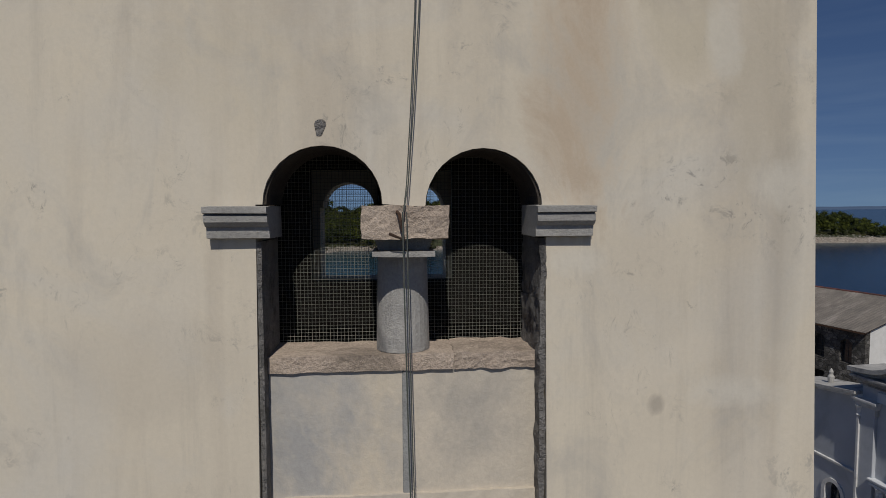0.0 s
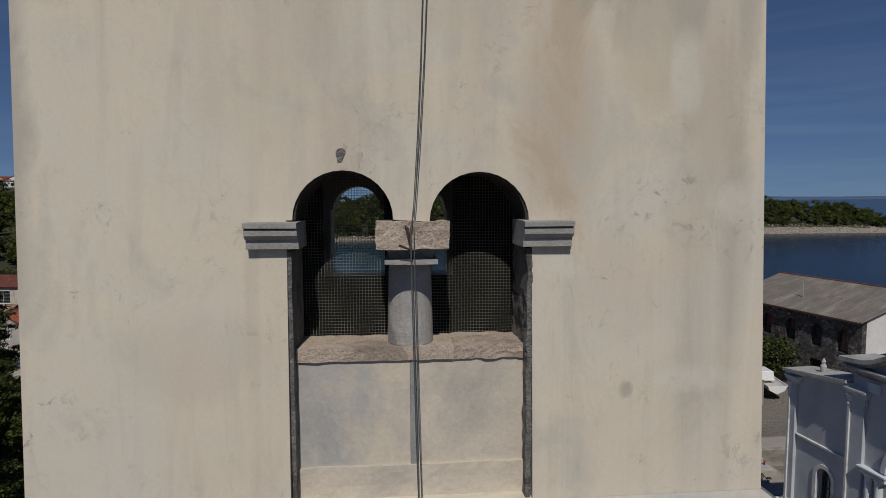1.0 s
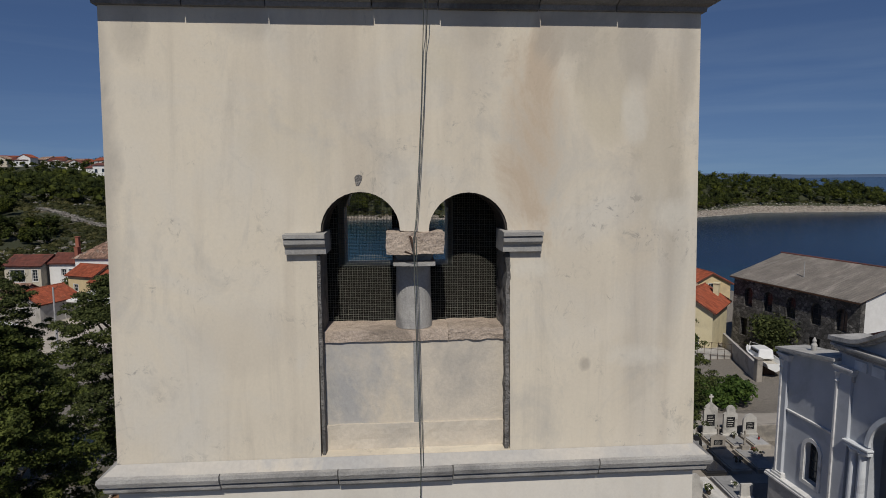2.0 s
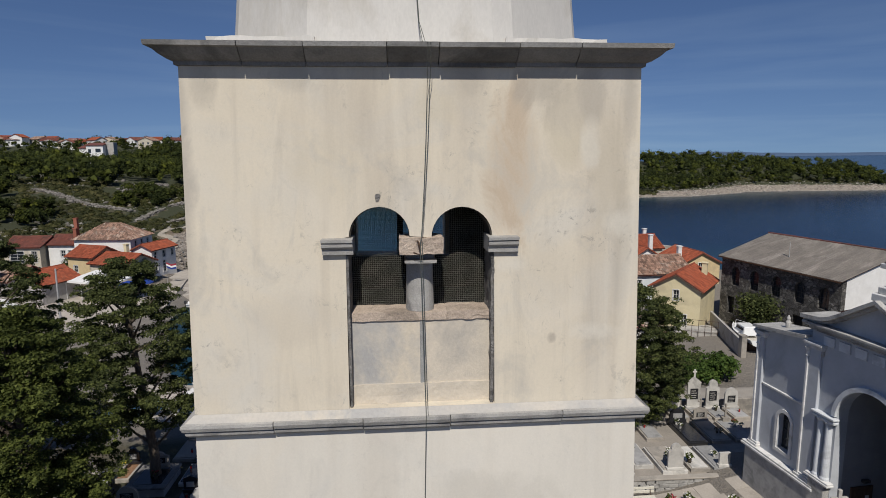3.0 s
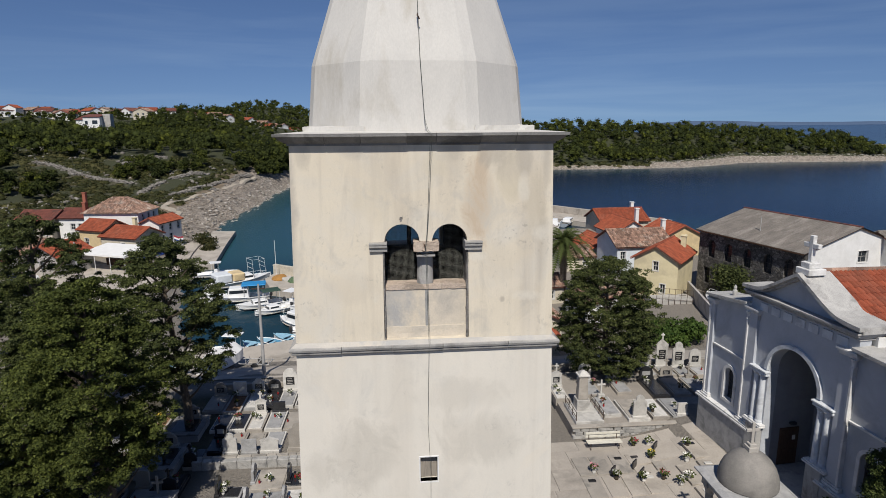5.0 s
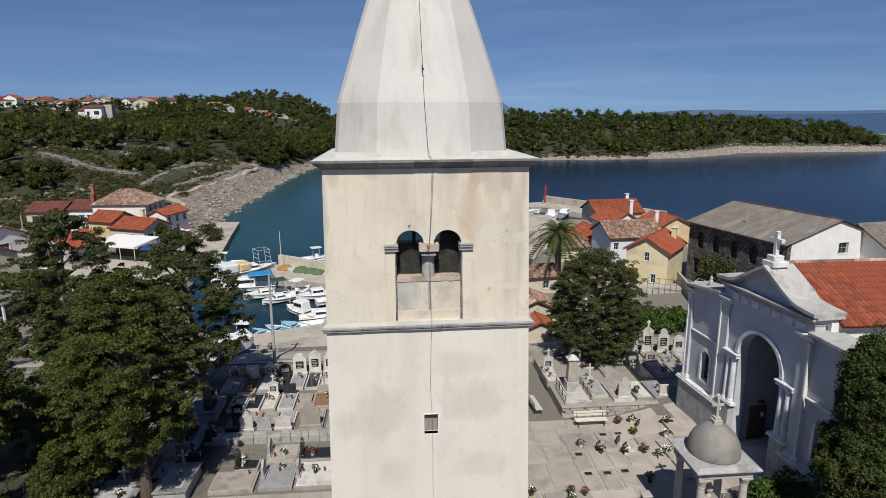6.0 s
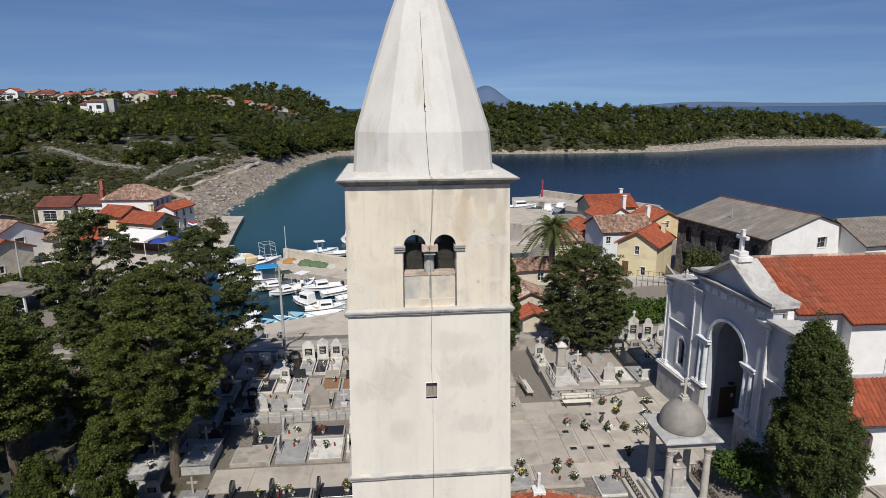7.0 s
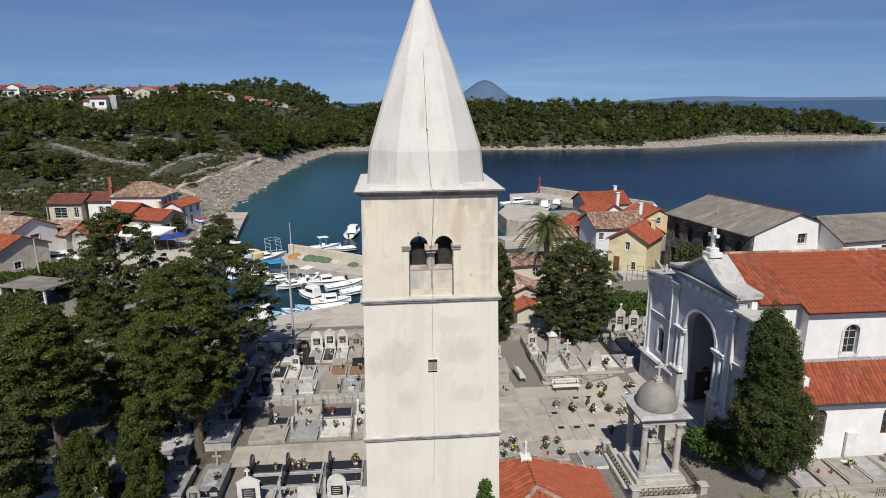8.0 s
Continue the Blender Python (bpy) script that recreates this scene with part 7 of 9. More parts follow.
for i, (x, y) in enumerate(((11.0, 18.3), (12.5, 18.0), (17.6, 21.1), (14.2, 20.2), (12.4, 18.8))):
    p_ = thing("grave_plaque", "tilted dark stone grave plaque", "plaque", (x, y, ground_z(x, y) + 0.03), 45, "grave plaques")
    part("plaque", one_box(-0.24, 0.24, -0.04, 0.04, 0, 0.5, 0.01), M["granite"], p_)
grave(9.8, 12.0, 11.2, 13.0, "marble_grey", "marble", None, rise=0.12, fl=2)
grave(6.6, 9.2, 12.2, 14.4, "slabstone", "slabstone", None, rise=0.1, fl=4)
grave(4.0, 6.4, 12.2, 14.6, "marble_grey", "slabstone", None, rise=0.1, fl=3)
grave(6.0, 7.4, 19.6, 22.0, "slabstone", "slabstone", 0.9, "+y", "plain", "slabstone", 0.7, rise=0.5, fl=2)
grave(3.6, 5.4, 20.2, 22.6, "marble", "slabstone", 0.9, "+y", "round", "marble", 1.2, fl=2)
grave(4.0, 5.6, 24.0, 26.6, "marble_grey", "slabstone", 0.9, "+y", "round", "marble", 1.2, fl=1)
grave(6.2, 7.8, 24.6, 27.2, "slabstone", "slabstone", 0.9, "+y", "gable", "marble", 1.3, cross=0.5, fl=1)
# gravestones in front of the church's side wall
for i in range(10):
    x = 20.0 + i * 1.32
    grave(x, x + 1.26, 6.5, 8.7, "slabstone" if i % 3 else "marble_grey", "slabstone", None, rise=0.3, fl=(1, 2, 1, 0, 2)[i % 5])
for i, x in enumerate((23.6, 26.2, 28.9)):
    pq = thing("grave_plaque", "small white marble plaque lying on a grave", "plaque", (x, 8.1, ground_z(x, 7.6) + 0.36), 10 * i, "wall graves")
    part("plaque", one_box(-0.22, 0.22, -0.14, 0.14, 0, 0.06, 0.01), M["marble"], pq)
part("step", one_box(19.6, 34, 6.2, 6.46, 0.6, 1.55, 0.02), M["slabstone"], terr)
# low iron fence and a strap-leaved plant by the path
fn = thing("iron_fence", "low black wrought-iron grave fence", "fence", (23.4, 5.6, 1.1))
for i in range(15):
    part("picket", rod(bmesh.new(), (i * 0.14, 0, 0), (i * 0.14, 0, 0.85), 0.012, n=5), M["iron"], fn)
for z in (0.15, 0.7):
    part("rail", rod(bmesh.new(), (0, 0, z), (1.96, 0, z), 0.014, n=5), M["iron"], fn)
M["strap"] = leaf("pale_strap_leaves", (0.10, 0.13, 0.05), (0.16, 0.18, 0.085), (0.24, 0.25, 0.13))
for k, (x, y) in enumerate(((16.9, 5.2), (18.6, 4.6), (20.6, 4.4))):
    pl_ = thing("strap_leaf_plant", "pale green plant with long arching strap leaves", "plant", (x, y, ground_z(x, y)), 0, "strap plants")
    for i in range(26):
        a_, L_ = i * 2.4 + k, rnd.uniform(1.2, 2.3)
        vs_, fs_ = [], []
        for j in range(8):
            s_ = j / 7
            rr = L_ * 0.6 * s_ ** 1.3
            w_ = 0.05 * (1 - s_ ** 2) + 0.004
            c_ = Vector((rr * math.cos(a_), rr * math.sin(a_), L_ * (1.15 * s_ - 0.62 * s_ * s_ * s_)))
            sd = Vector((-math.sin(a_), math.cos(a_), 0)) * w_
            vs_ += [tuple(c_ - sd), tuple(c_ + sd)]
            if j:
                fs_.append((2 * j - 2, 2 * j - 1, 2 * j + 1, 2 * j))
        quick("leaf", vs_, fs_, M["strap"], pl_)


def bench(at, turn, length=2.1):
    ob = thing("bench", "cream painted slatted bench with dark iron legs", "bench", at, turn, "benches")
    L = length / 2
    for y in (-0.22, -0.06, 0.1):
        part("slat", one_box(-L, L, y - 0.07, y + 0.06, 0.42, 0.46, 0.008), M["bench_paint"], ob)
    for z in (0.62, 0.82):
        part("slat", one_box(-L, L, 0.22, 0.26, z - 0.07, z + 0.07, 0.008), M["bench_paint"], ob)
    for x in (-L + 0.2, L - 0.2):
        bm = pipe(bmesh.new(), [(x, -0.26, 0), (x, -0.24, 0.4), (x, 0.16, 0.4), (x, 0.29, 0.92)], 0.025, 6)
        rod(bm, (x, 0.16, 0.4), (x, 0.26, 0), 0.025, n=6)
        part("leg", bm, M["iron"], ob)
    return ob


bench((11.45, 21.1, ground_z(11.45, 21.1) + 0.03), 0)
bench((8.3, 23.6, ground_z(8.3, 23.6) + 0.03), 95)
# boundary wall and gate piers behind the cemetery
bw = thing("boundary_wall", "low pale stone wall behind the cemetery", "wall", (0, 0, 0), kind="structure")
part("wall", jiggle(one_box(-13.5, -2.6, 31.0, 31.3, -0.4, 0.55, 0.03), 0.02, 2), M["slabstone"], bw)
part("wall", jiggle(one_box(2.6, 24.5, 31.2, 31.5, -0.4, 1.1, 0.03), 0.02, 2), M["slabstone"], bw)
# lane behind
lane = bmesh.new()
pts_l = [(-40, 33.0, 38.5), (-28, 33.2, 38.6), (-14, 33.2, 37.6), (0, 33.0, 37.4), (12, 33.2, 37.4), (22, 33.8, 38.0), (40, 33.8, 38.2)]
rows_l = [[lane.verts.new((x, a, ground_z(x, a) + 0.05)), lane.verts.new((x, (a + b) / 2, ground_z(x, (a + b) / 2) + 0.06)), lane.verts.new((x, b, ground_z(x, b) + 0.05))] for x, a, b in pts_l]
for p, q in zip(rows_l, rows_l[1:]):
    for i in range(2):
        lane.faces.new((p[i], q[i], q[i + 1], p[i + 1]))
tagged(part("road", lane, M["road"], None), "narrow pale asphalt lane behind the cemetery", "road", kind="structure")
# lamp pole
pole = thing("utility_pole", "tall grey concrete utility pole beside the lane", "pole", (-11.1, 33.8, ground_z(-11.1, 33.8) - 0.05))
part("shaft", pipe(bmesh.new(), [(0, 0, 0), (0, 0, 3.5), (0.02, 0, 7.4)], 0.14, 10, 0.55), M["plinth"], pole)
part("cross_arm", one_box(-0.5, 0.5, -0.04, 0.04, 7.0, 7.1, 0.01), M["iron"], pole)

# ---- village houses ----
M["ochre"] = surf("ochre_wall", (0.60, 0.47, 0.27), (0.54, 0.42, 0.24), 1.2, 30, 0.9, 0.15, (0.46, 0.36, 0.22), dirt=0.12)
M["yellow"] = surf("pale_yellow_wall", (0.66, 0.575, 0.37), (0.60, 0.52, 0.33), 1.0, 30, 0.9, 0.15, (0.52, 0.45, 0.30), dirt=0.1)
M["bluewhite"] = surf("bluish_white_wall", (0.62, 0.65, 0.68), (0.55, 0.58, 0.60), 1.2, 30, 0.9, 0.15, dirt=0.12)
M["greywall"] = surf("grey_rendered_wall", (0.44, 0.42, 0.39), (0.36, 0.34, 0.31), 1.2, 25, 0.92, 0.25, (0.28, 0.265, 0.24), dirt=0.2)
M["shutter_g"] = surf("brown_house_shutter", (0.13, 0.06, 0.035), (0.17, 0.085, 0.05), 5, 50, 0.6, 0.2)
M["winframe"] = surf("white_window_frame", (0.70, 0.69, 0.67), (0.64, 0.63, 0.61), 8, 50, 0.5, 0.05)
M["brick"] = surf("red_brick", (0.32, 0.11, 0.07), (0.26, 0.09, 0.06), 6, 30, 0.9, 0.5, rand=0.1)
M["canvas_w"] = surf("white_canvas", (0.74, 0.73, 0.71), (0.68, 0.67, 0.65), 1.0, 20, 0.7, 0.15, dirt=0.08)
M["canvas_b"] = surf("blue_canvas", (0.015, 0.05, 0.26), (0.012, 0.04, 0.21), 2, 30, 0.7, 0.15)
M["canvas_c"] = surf("bright_blue_tarpaulin", (0.03, 0.26, 0.55), (0.025, 0.21, 0.46), 2, 30, 0.6, 0.2)


def house(label, at, turn, w, d, h, rise, wall, roof, ridge="x", wins=(), chim=(), hip=0.0, over=0.35, base=1.2, name="house", category="house", rib=0.28, detail=True):
    """A tiled house: four walls with real openings, a roof of single tiles, windows, chimneys. Its origin is the middle of its foot."""
    z0 = at[2] if len(at) > 2 else ground_z(at[0], at[1])
    ob = thing(name, label, category, (at[0], at[1], z0), turn)
    T = 0.3
    frames = {"f": (Matrix(((1, 0, 0, 0), (0, 1, 0, -d / 2), (0, 0, 1, 0), (0, 0, 0, 1))), w, ridge == "y"),
              "b": (Matrix(((-1, 0, 0, 0), (0, -1, 0, d / 2), (0, 0, 1, 0), (0, 0, 0, 1))), w, ridge == "y"),
              "l": (Matrix(((0, 1, 0, -w / 2), (-1, 0, 0, 0), (0, 0, 1, 0), (0, 0, 0, 1))), d - 2 * T, ridge == "x"),
              "r": (Matrix(((0, -1, 0, w / 2), (1, 0, 0, 0), (0, 0, 1, 0), (0, 0, 0, 1))), d - 2 * T, ridge == "x")}
    for k, (fr, L, gable) in frames.items():
        a = L / 2
        out = [(-a, -base), (a, -base), (a, h)]
        if gable and not hip:
            full = w / 2 if ridge == "y" else d / 2
            e = rise * (1 - a / full)
            out = [(-a, -base), (a, -base), (a, h + e), (0, h + rise), (-a, h + e)]
        else:
            out.append((-a, h))
        mine = [q for q in wins if q[0] == k]
        part("wall", slab(out, [rect(u - ww / 2, u + ww / 2, z, z + hh) for _, u, z, ww, hh, *_ in mine], T, fr), M[wall], ob)
        for _, u, z, ww, hh, *style in mine:
            window_in(ob, fr, u - ww / 2, u + ww / 2, z, z + hh, arch=False, depth=0.2, surround=0.08 if detail else 0.0, wood=M["winframe"], bars=2, shutters=M["shutter_g"] if style else None)
    tilt = math.atan2(rise, (d if ridge == "x" else w) / 2)
    planes = []
    if hip:
        ex, ey = w / 2 + over, d / 2 + over
        zb = h - over * math.tan(tilt)
        c = [(-ex, -ey, zb), (ex, -ey, zb), (ex, ey, zb), (-ex, ey, zb)]
        p, q = (-w / 2 + hip, 0, h + rise), (w / 2 - hip, 0, h + rise)
        for a, b, t1, t2 in ((c[0], c[1], q, p), (c[1], c[2], q, q), (c[2], c[3], p, q), (c[3], c[0], p, p)):
            bm = bmesh.new()
            bm.faces.new([bm.verts.new(v) for v in ((a, b, t1, t2) if t1 != t2 else (a, b, t1))])
            part("roof", bm, M["tile_brown"], ob)
            hip_slope(ob, (a, b, t1, t2), M[roof])
        bm = bmesh.new()
        bm.faces.new([bm.verts.new((v[0], v[1], v[2] - 0.02)) for v in c])
        part("soffit", bm, M["winframe"], ob)
    else:
        for s in (-1, 1):
            if ridge == "x":
                L, run, e = w + 2 * over, d / 2 + over, s * (d / 2 + over)
                zb = h + rise - run * math.tan(tilt)
                a, b, c_, d_ = (-L / 2, 0, h + rise), (L / 2, 0, h + rise), (L / 2, e, zb), (-L / 2, e, zb)
                al = (1, 0, 0)
            else:
                L, run, e = d + 2 * over, w / 2 + over, s * (w / 2 + over)
                zb = h + rise - run * math.tan(tilt)
                a, b, c_, d_ = (0, -L / 2, h + rise), (0, L / 2, h + rise), (e, L / 2, zb), (e, -L / 2, zb)
                al = (0, 1, 0)
            part("roof", plate(a, b, c_, d_, 0.12), M["tile_brown"], ob)
            dn_ = (Vector(d_) - Vector(a)).normalized()
            planes.append(((a[0], a[1], a[2] + 0.01), al, dn_, L, run / math.cos(tilt)))
        tile_roof(ob, planes, M[roof], rib=rib)
        bm = bmesh.new()
        n = max(3, round((w if ridge == "x" else d) / 0.45))
        LL = (w if ridge == "x" else d) + 2 * over
        for i in range(n):
            s0, s1 = -LL / 2 + LL * i / n, -LL / 2 + LL * (i + 1.1) / n
            p, q = ((s0, 0), (s1, 0)) if ridge == "x" else ((0, s0), (0, s1))
            rod(bm, (*p, h + rise + 0.04), (*q, h + rise + 0.05), 0.13, 0.11, 7)
        part("ridge", bm, M[roof], ob)["kind"] = "stuff"
    for cx, cy, ch, mat in chim:
        st = part("chimney", one_box(cx - 0.28, cx + 0.28, cy - 0.28, cy + 0.28, h - 0.5, h + ch, 0.02), M[mat], ob)
        part("chimney_cap", one_box(cx - 0.36, cx + 0.36, cy - 0.36, cy + 0.36, h + ch, h + ch + 0.12, 0.02), M[mat], st)
    return ob


# east side, behind the church
dkb = thing("warehouse", "long dark rubble-stone warehouse with a grey sheet roof", "warehouse", (43.2, 51.0, 0), 12)
DF = Matrix(((0, 1, 0, -6.3), (-1, 0, 0, 0), (0, 0, 1, 0), (0, 0, 0, 1)))
dw = [arched(u - 0.55, u + 0.55, 3.6, 5.7) for u in (-5.2, -2.6, 0.2, 3.0, 5.6)] + [rect(-6.2, -5.2, 0.4, 2.3), rect(2.4, 3.6, 0.2, 2.4)]
part("stone_wall", slab(rect(-7.3, 7.3, -1.5, 6.7), dw, 0.5, DF), M["ash"], dkb, "dark weathered rubble wall")
for u in (-5.2, -2.6, 0.2, 3.0, 5.6):
    window_in(dkb, DF, u - 0.55, u + 0.55, 3.6, 5.7, depth=0.5, surround=0.0, wood=M["slate_dark"])
# near-black sheet behind the doorways, in place of the unlit inside
part("infill", slab(rect(-7.0, 7.0, -0.5, 3.0), [], 0.1, DF @ Matrix.Translation((0, 0.45, 0))), M["dark"], dkb)
GF = Matrix(((1, 0, 0, 0), (0, 1, 0, -7.3), (0, 0, 1, 0), (0, 0, 0, 1)))
part("gable_wall", slab([(-5.8, -1.5), (6.3, -1.5), (6.3, 6.7), (0.2, 8.75), (-5.8, 6.75)], [rect(0.4, 1.7, 5.2, 6.4)], 0.4, GF), M["white"], dkb, "white rendered gable wall")
window_in(dkb, GF, 0.4, 1.7, 5.2, 6.4, arch=False, depth=0.3, surround=0.06, wood=M["greywall"], bars=2)
part("back_wall", one_box(-5.8, 6.3, 6.9, 7.3, -1.5, 6.7), M["ash"], dkb)
part("east_wall", one_box(5.9, 6.3, -6.9, 6.9, -1.5, 6.7), M["ash"], dkb)
for s in (-1, 1):
    a, b = (-6.75, 0.2) if s < 0 else (6.75, 0.2)
    verts, faces = [], []
    n = 90
    for i in range(n + 1):
        y = -7.6 + 15.2 * i / n
        dz = 0.035 * (i % 2)
        verts += [(b, y, 8.85 + dz), ((a + b) / 2, y, 7.72 + dz), (a, y, 6.62 + dz)]
        if i:
            k0 = 3 * i
            faces += [(k0 - 3, k0, k0 + 1, k0 - 2), (k0 - 2, k0 + 1, k0 + 2, k0 - 1)]
    quick("roof_sheet", verts, faces, M["cement"], dkb, "grey corrugated fibre-cement roof")
    part("roof_board", plate((b, -7.5, 8.8), (b, 7.5, 8.8), (a, 7.5, 6.58), (a, -7.5, 6.58), 0.1), M["wood"], dkb)
bm = bmesh.new()
for i in range(34):
    rod(bm, (0.2, -7.6 + i * 0.45, 8.87), (0.2, -7.6 + i * 0.45 + 0.5, 8.89), 0.1, 0.085, 7)
part("ridge", bm, M["tile_brown"], dkb, "dark brown ridge tiles")["kind"] = "stuff"
part("mast", rod(bmesh.new(), (-4.2, 0.5, 7.2), (-4.2, 0.5, 9.0), 0.045, 0.04), M["plinth"], dkb)
shrub((36.3, 50.6), 2.6, 5.0, "dark ivy bush against the warehouse wall", "leaf_dark", 41, 26, 170, 0.12)

house("white outbuilding with a long weathered sheet roof", (58.0, 46.5, 0), 8.3, 20.0, 7.6, 6.1, 2.0, "white", "cement", "x", wins=[("f", -4, 4.3, 1.2, 1.0), ("f", 2, 4.3, 1.2, 1.0), ("f", 7, 4.3, 1.2, 1.0)], rib=0.5, name="outbuilding", category="building")
yellow = house("pale yellow gabled house with a brown door and an orange roof", (31.4, 57.0, -0.6), -40, 5.0, 7.0, 4.3, 1.5, "yellow", "tile", "y", wins=[("f", 0.0, 2.9, 0.6, 1.1), ("f", 0.9, 0.3, 0.6, 1.1)], chim=[(1.5, 2.4, 1.9, "yellow")])
fd = part("door", one_box(-1.75, -0.95, -3.54, -3.48, -0.1, 1.9, 0.02), M["shutter_g"], yellow, "brown wooden door")
part("handle", one_box(-1.08, -1.03, -3.58, -3.54, 0.85, 0.97, 0.01), M["iron"], fd)
house("bluish white house with an old mottled tile roof", (31.6, 67.0, -0.8), 4, 7.6, 6.6, 4.2, 1.6, "bluewhite", "tile_old", "x", wins=[("f", -3.0, 2.4, 0.7, 1.0)])
house("low house with bright orange roof near the palm", (29.2, 74.6, -1.2), 8, 5.4, 6.4, 2.6, 1.5, "cream", "tile", "y", wins=[("f", -1, 0.8, 0.8, 1.1)])
house("low house with faded terracotta roof", (24.6, 71.8, -1.4), 8, 4.4, 4.6, 2.2, 1.0, "cream", "tile_old", "x", wins=[("f", 1, 0.8, 0.8, 1.1)])
house("white gabled house with a round attic window", (36.0, 82.6, -1.4), 4, 5.6, 7.5, 3.7, 1.8, "white", "tile", "y", wins=[("f", -1.2, 3.0, 0.7, 1.0), ("f", 1.4, 3.0, 0.7, 1.0)], chim=[(1.9, -1.0, 3.3, "white")])
house("red-roofed house behind the gabled one", (38.6, 92.0, -1.4), 4, 8.6, 7.0, 4.0, 1.7, "cream", "tile", "x", wins=[("f", -2, 2.0, 0.8, 1.1), ("f", 2, 2.0, 0.8, 1.1)], chim=[(3.0, 0.5, 2.6, "white")])
house("orange-roofed harbour house with white chimney", (42.2, 78.0, -1.2), 4, 5.8, 7.0, 3.7, 1.5, "ochre", "tile", "y", wins=[("f", 0, 2.6, 0.8, 1.1)], chim=[(-2.6, -2.0, 2.2, "white")])
house("low white quay building with flat pale roof", (31.6, 88.5, -1.4), 4, 6.0, 9.0, 1.6, 0.2, "white", "cement", "y", rib=0.6, base=3.0, name="quay_building", category="building")
house("small lean-to shed with terracotta roof behind the tree", (12.6, 44.6), 5, 4.0, 5.0, 2.5, 0.9, "cream", "tile_old", "y")
house("low house with a faded terracotta roof near the palm", (15.6, 57.4), 8, 5.6, 5.0, 2.2, 0.8, "cream", "tile_old", "x", wins=[("f", 1.2, 0.6, 0.8, 1.0)])
house("long low store with a worn tile roof", (21.6, 50.4), 14, 6.5, 4.4, 2.0, 0.9, "white", "tile_old", "y", wins=[("f", 1.0, 0.5, 0.7, 0.9)])
house("tiny tiled outhouse beside the cypress", (12.2, 38.8), 0, 2.2, 2.2, 1.9, 0.5, "cream", "tile", "y")
# pergola railings by the yellow house
rl = thing("stair_railing", "thin metal railing on the yellow house's outside stair", "railing", (27.8, 50.6, ground_z(27.8, 50.6)))
for i in range(7):
    part("baluster", rod(bmesh.new(), (i * 0.7, 0, 0), (i * 0.7, 0, 2.2 - 0.1 * i), 0.025, n=5), M["iron"], rl)
for z in (0.9, 1.5, 2.1):
    part("rail", rod(bmesh.new(), (0, 0, z), (4.2, 0, z - 0.5), 0.02, n=5), M["iron"], rl)
part("landing", one_box(-0.4, 4.6, 0.1, 2.4, -0.5, 0.6, 0.02), M["greywall"], rl)

# west side, the hamlet below the hill
house("large white house with a mottled hipped tile roof", (-49.4, 98.2, 0.0), -4, 9.3, 7.4, 4.8, 2.2, "white", "tile_old", "x", wins=[("f", -3.7, 1.7, 0.8, 1.3), ("f", -2.4, 1.7, 0.8, 1.3), ("f", -0.5, 1.7, 0.8, 1.3), ("r", -2, 3.0, 0.8, 1.2), ("r", 0, 3.0, 0.8, 1.2), ("r", 2, 3.0, 0.8, 1.2)], hip=3.4)
house("narrow white house with a bright orange roof and rows of windows", (-41.3, 94.4, -1.4), -14, 3.3, 6.2, 4.7, 0.8, "white", "tile", "y", wins=[("r", -2.2, 3.0, 0.8, 1.2), ("r", 0, 3.0, 0.8, 1.2), ("r", 2.2, 3.0, 0.8, 1.2), ("r", -2.2, 0.6, 0.9, 1.9), ("r", 0, 0.6, 0.9, 1.9), ("f", -0.8, 2.9, 0.7, 1.1), ("f", 0.8, 0.2, 1.0, 2.0)])
house("white annex with a maroon tile roof and brick chimneys", (-56.9, 98.9, 0.4), -4, 4.4, 5.6, 3.4, 1.2, "white", "tile_brown", "x", wins=[("f", 0.2, 1.2, 0.8, 1.1), ("f", 1.5, 1.2, 0.8, 1.1)], chim=[(1.5, -0.6, 4.0, "brick"), (2.0, -1.8, 2.4, "brick")])
house("dark brown tiled house with a shaded porch", (-62.6, 98.0, 0.6), -4, 6.0, 6.0, 3.0, 1.3, "cream", "tile_brown", "x", wins=[("f", -0.9, 0.2, 2.4, 2.0), ("f", 2.0, 0.3, 0.9, 1.9)])
house("cream house with an orange roof and skylights", (-43.8, 88.4, -1.6), -24, 7.2, 5.6, 3.6, 1.3, "cream", "tile", "x", wins=[("r", -1.4, 1.6, 1.3, 1.1), ("r", 1.5, 1.6, 1.3, 1.1), ("f", 1, 1.6, 0.9, 1.1)], chim=[(-0.4, 1.2, 2.4, "yellow")])
house("ochre house with a terracotta roof", (-49.4, 91.0, -1.2), -24, 5.2, 5.0, 4.0, 1.3, "ochre", "tile", "x", wins=[("f", -1, 1.4, 0.9, 1.1)])
house("low house with a red tile roof beside the cafe", (-50.2, 78.8, -1.6), -20, 6.0, 6.0, 2.8, 1.5, "greywall", "tile", "y", wins=[("f", 0, 0.8, 0.9, 1.2)])
house("old stone house with a brown hipped roof", (-55.6, 81.0, -1.6), -10, 5.5, 6.0, 2.9, 1.6, "greywall", "tile_old", "x", wins=[("f", 0, 0.8, 1.6, 1.2)])
house("white gabled house with a worn brown tile roof", (-61.5, 75.5, -1.6), -24, 12.0, 7.5, 4.8, 1.7, "white", "tile_old", "x", wins=[("r", 0, 2.8, 1.4, 1.2)])
house("weathered house with orange and grey tiles", (-57.5, 67.0, -1.4), -24, 9.5, 7.5, 3.6, 1.6, "cream", "tile", "x", wins=[("r", -1, 0.8, 1.0, 1.0), ("f", 3, 1.0, 0.9, 1.0)])
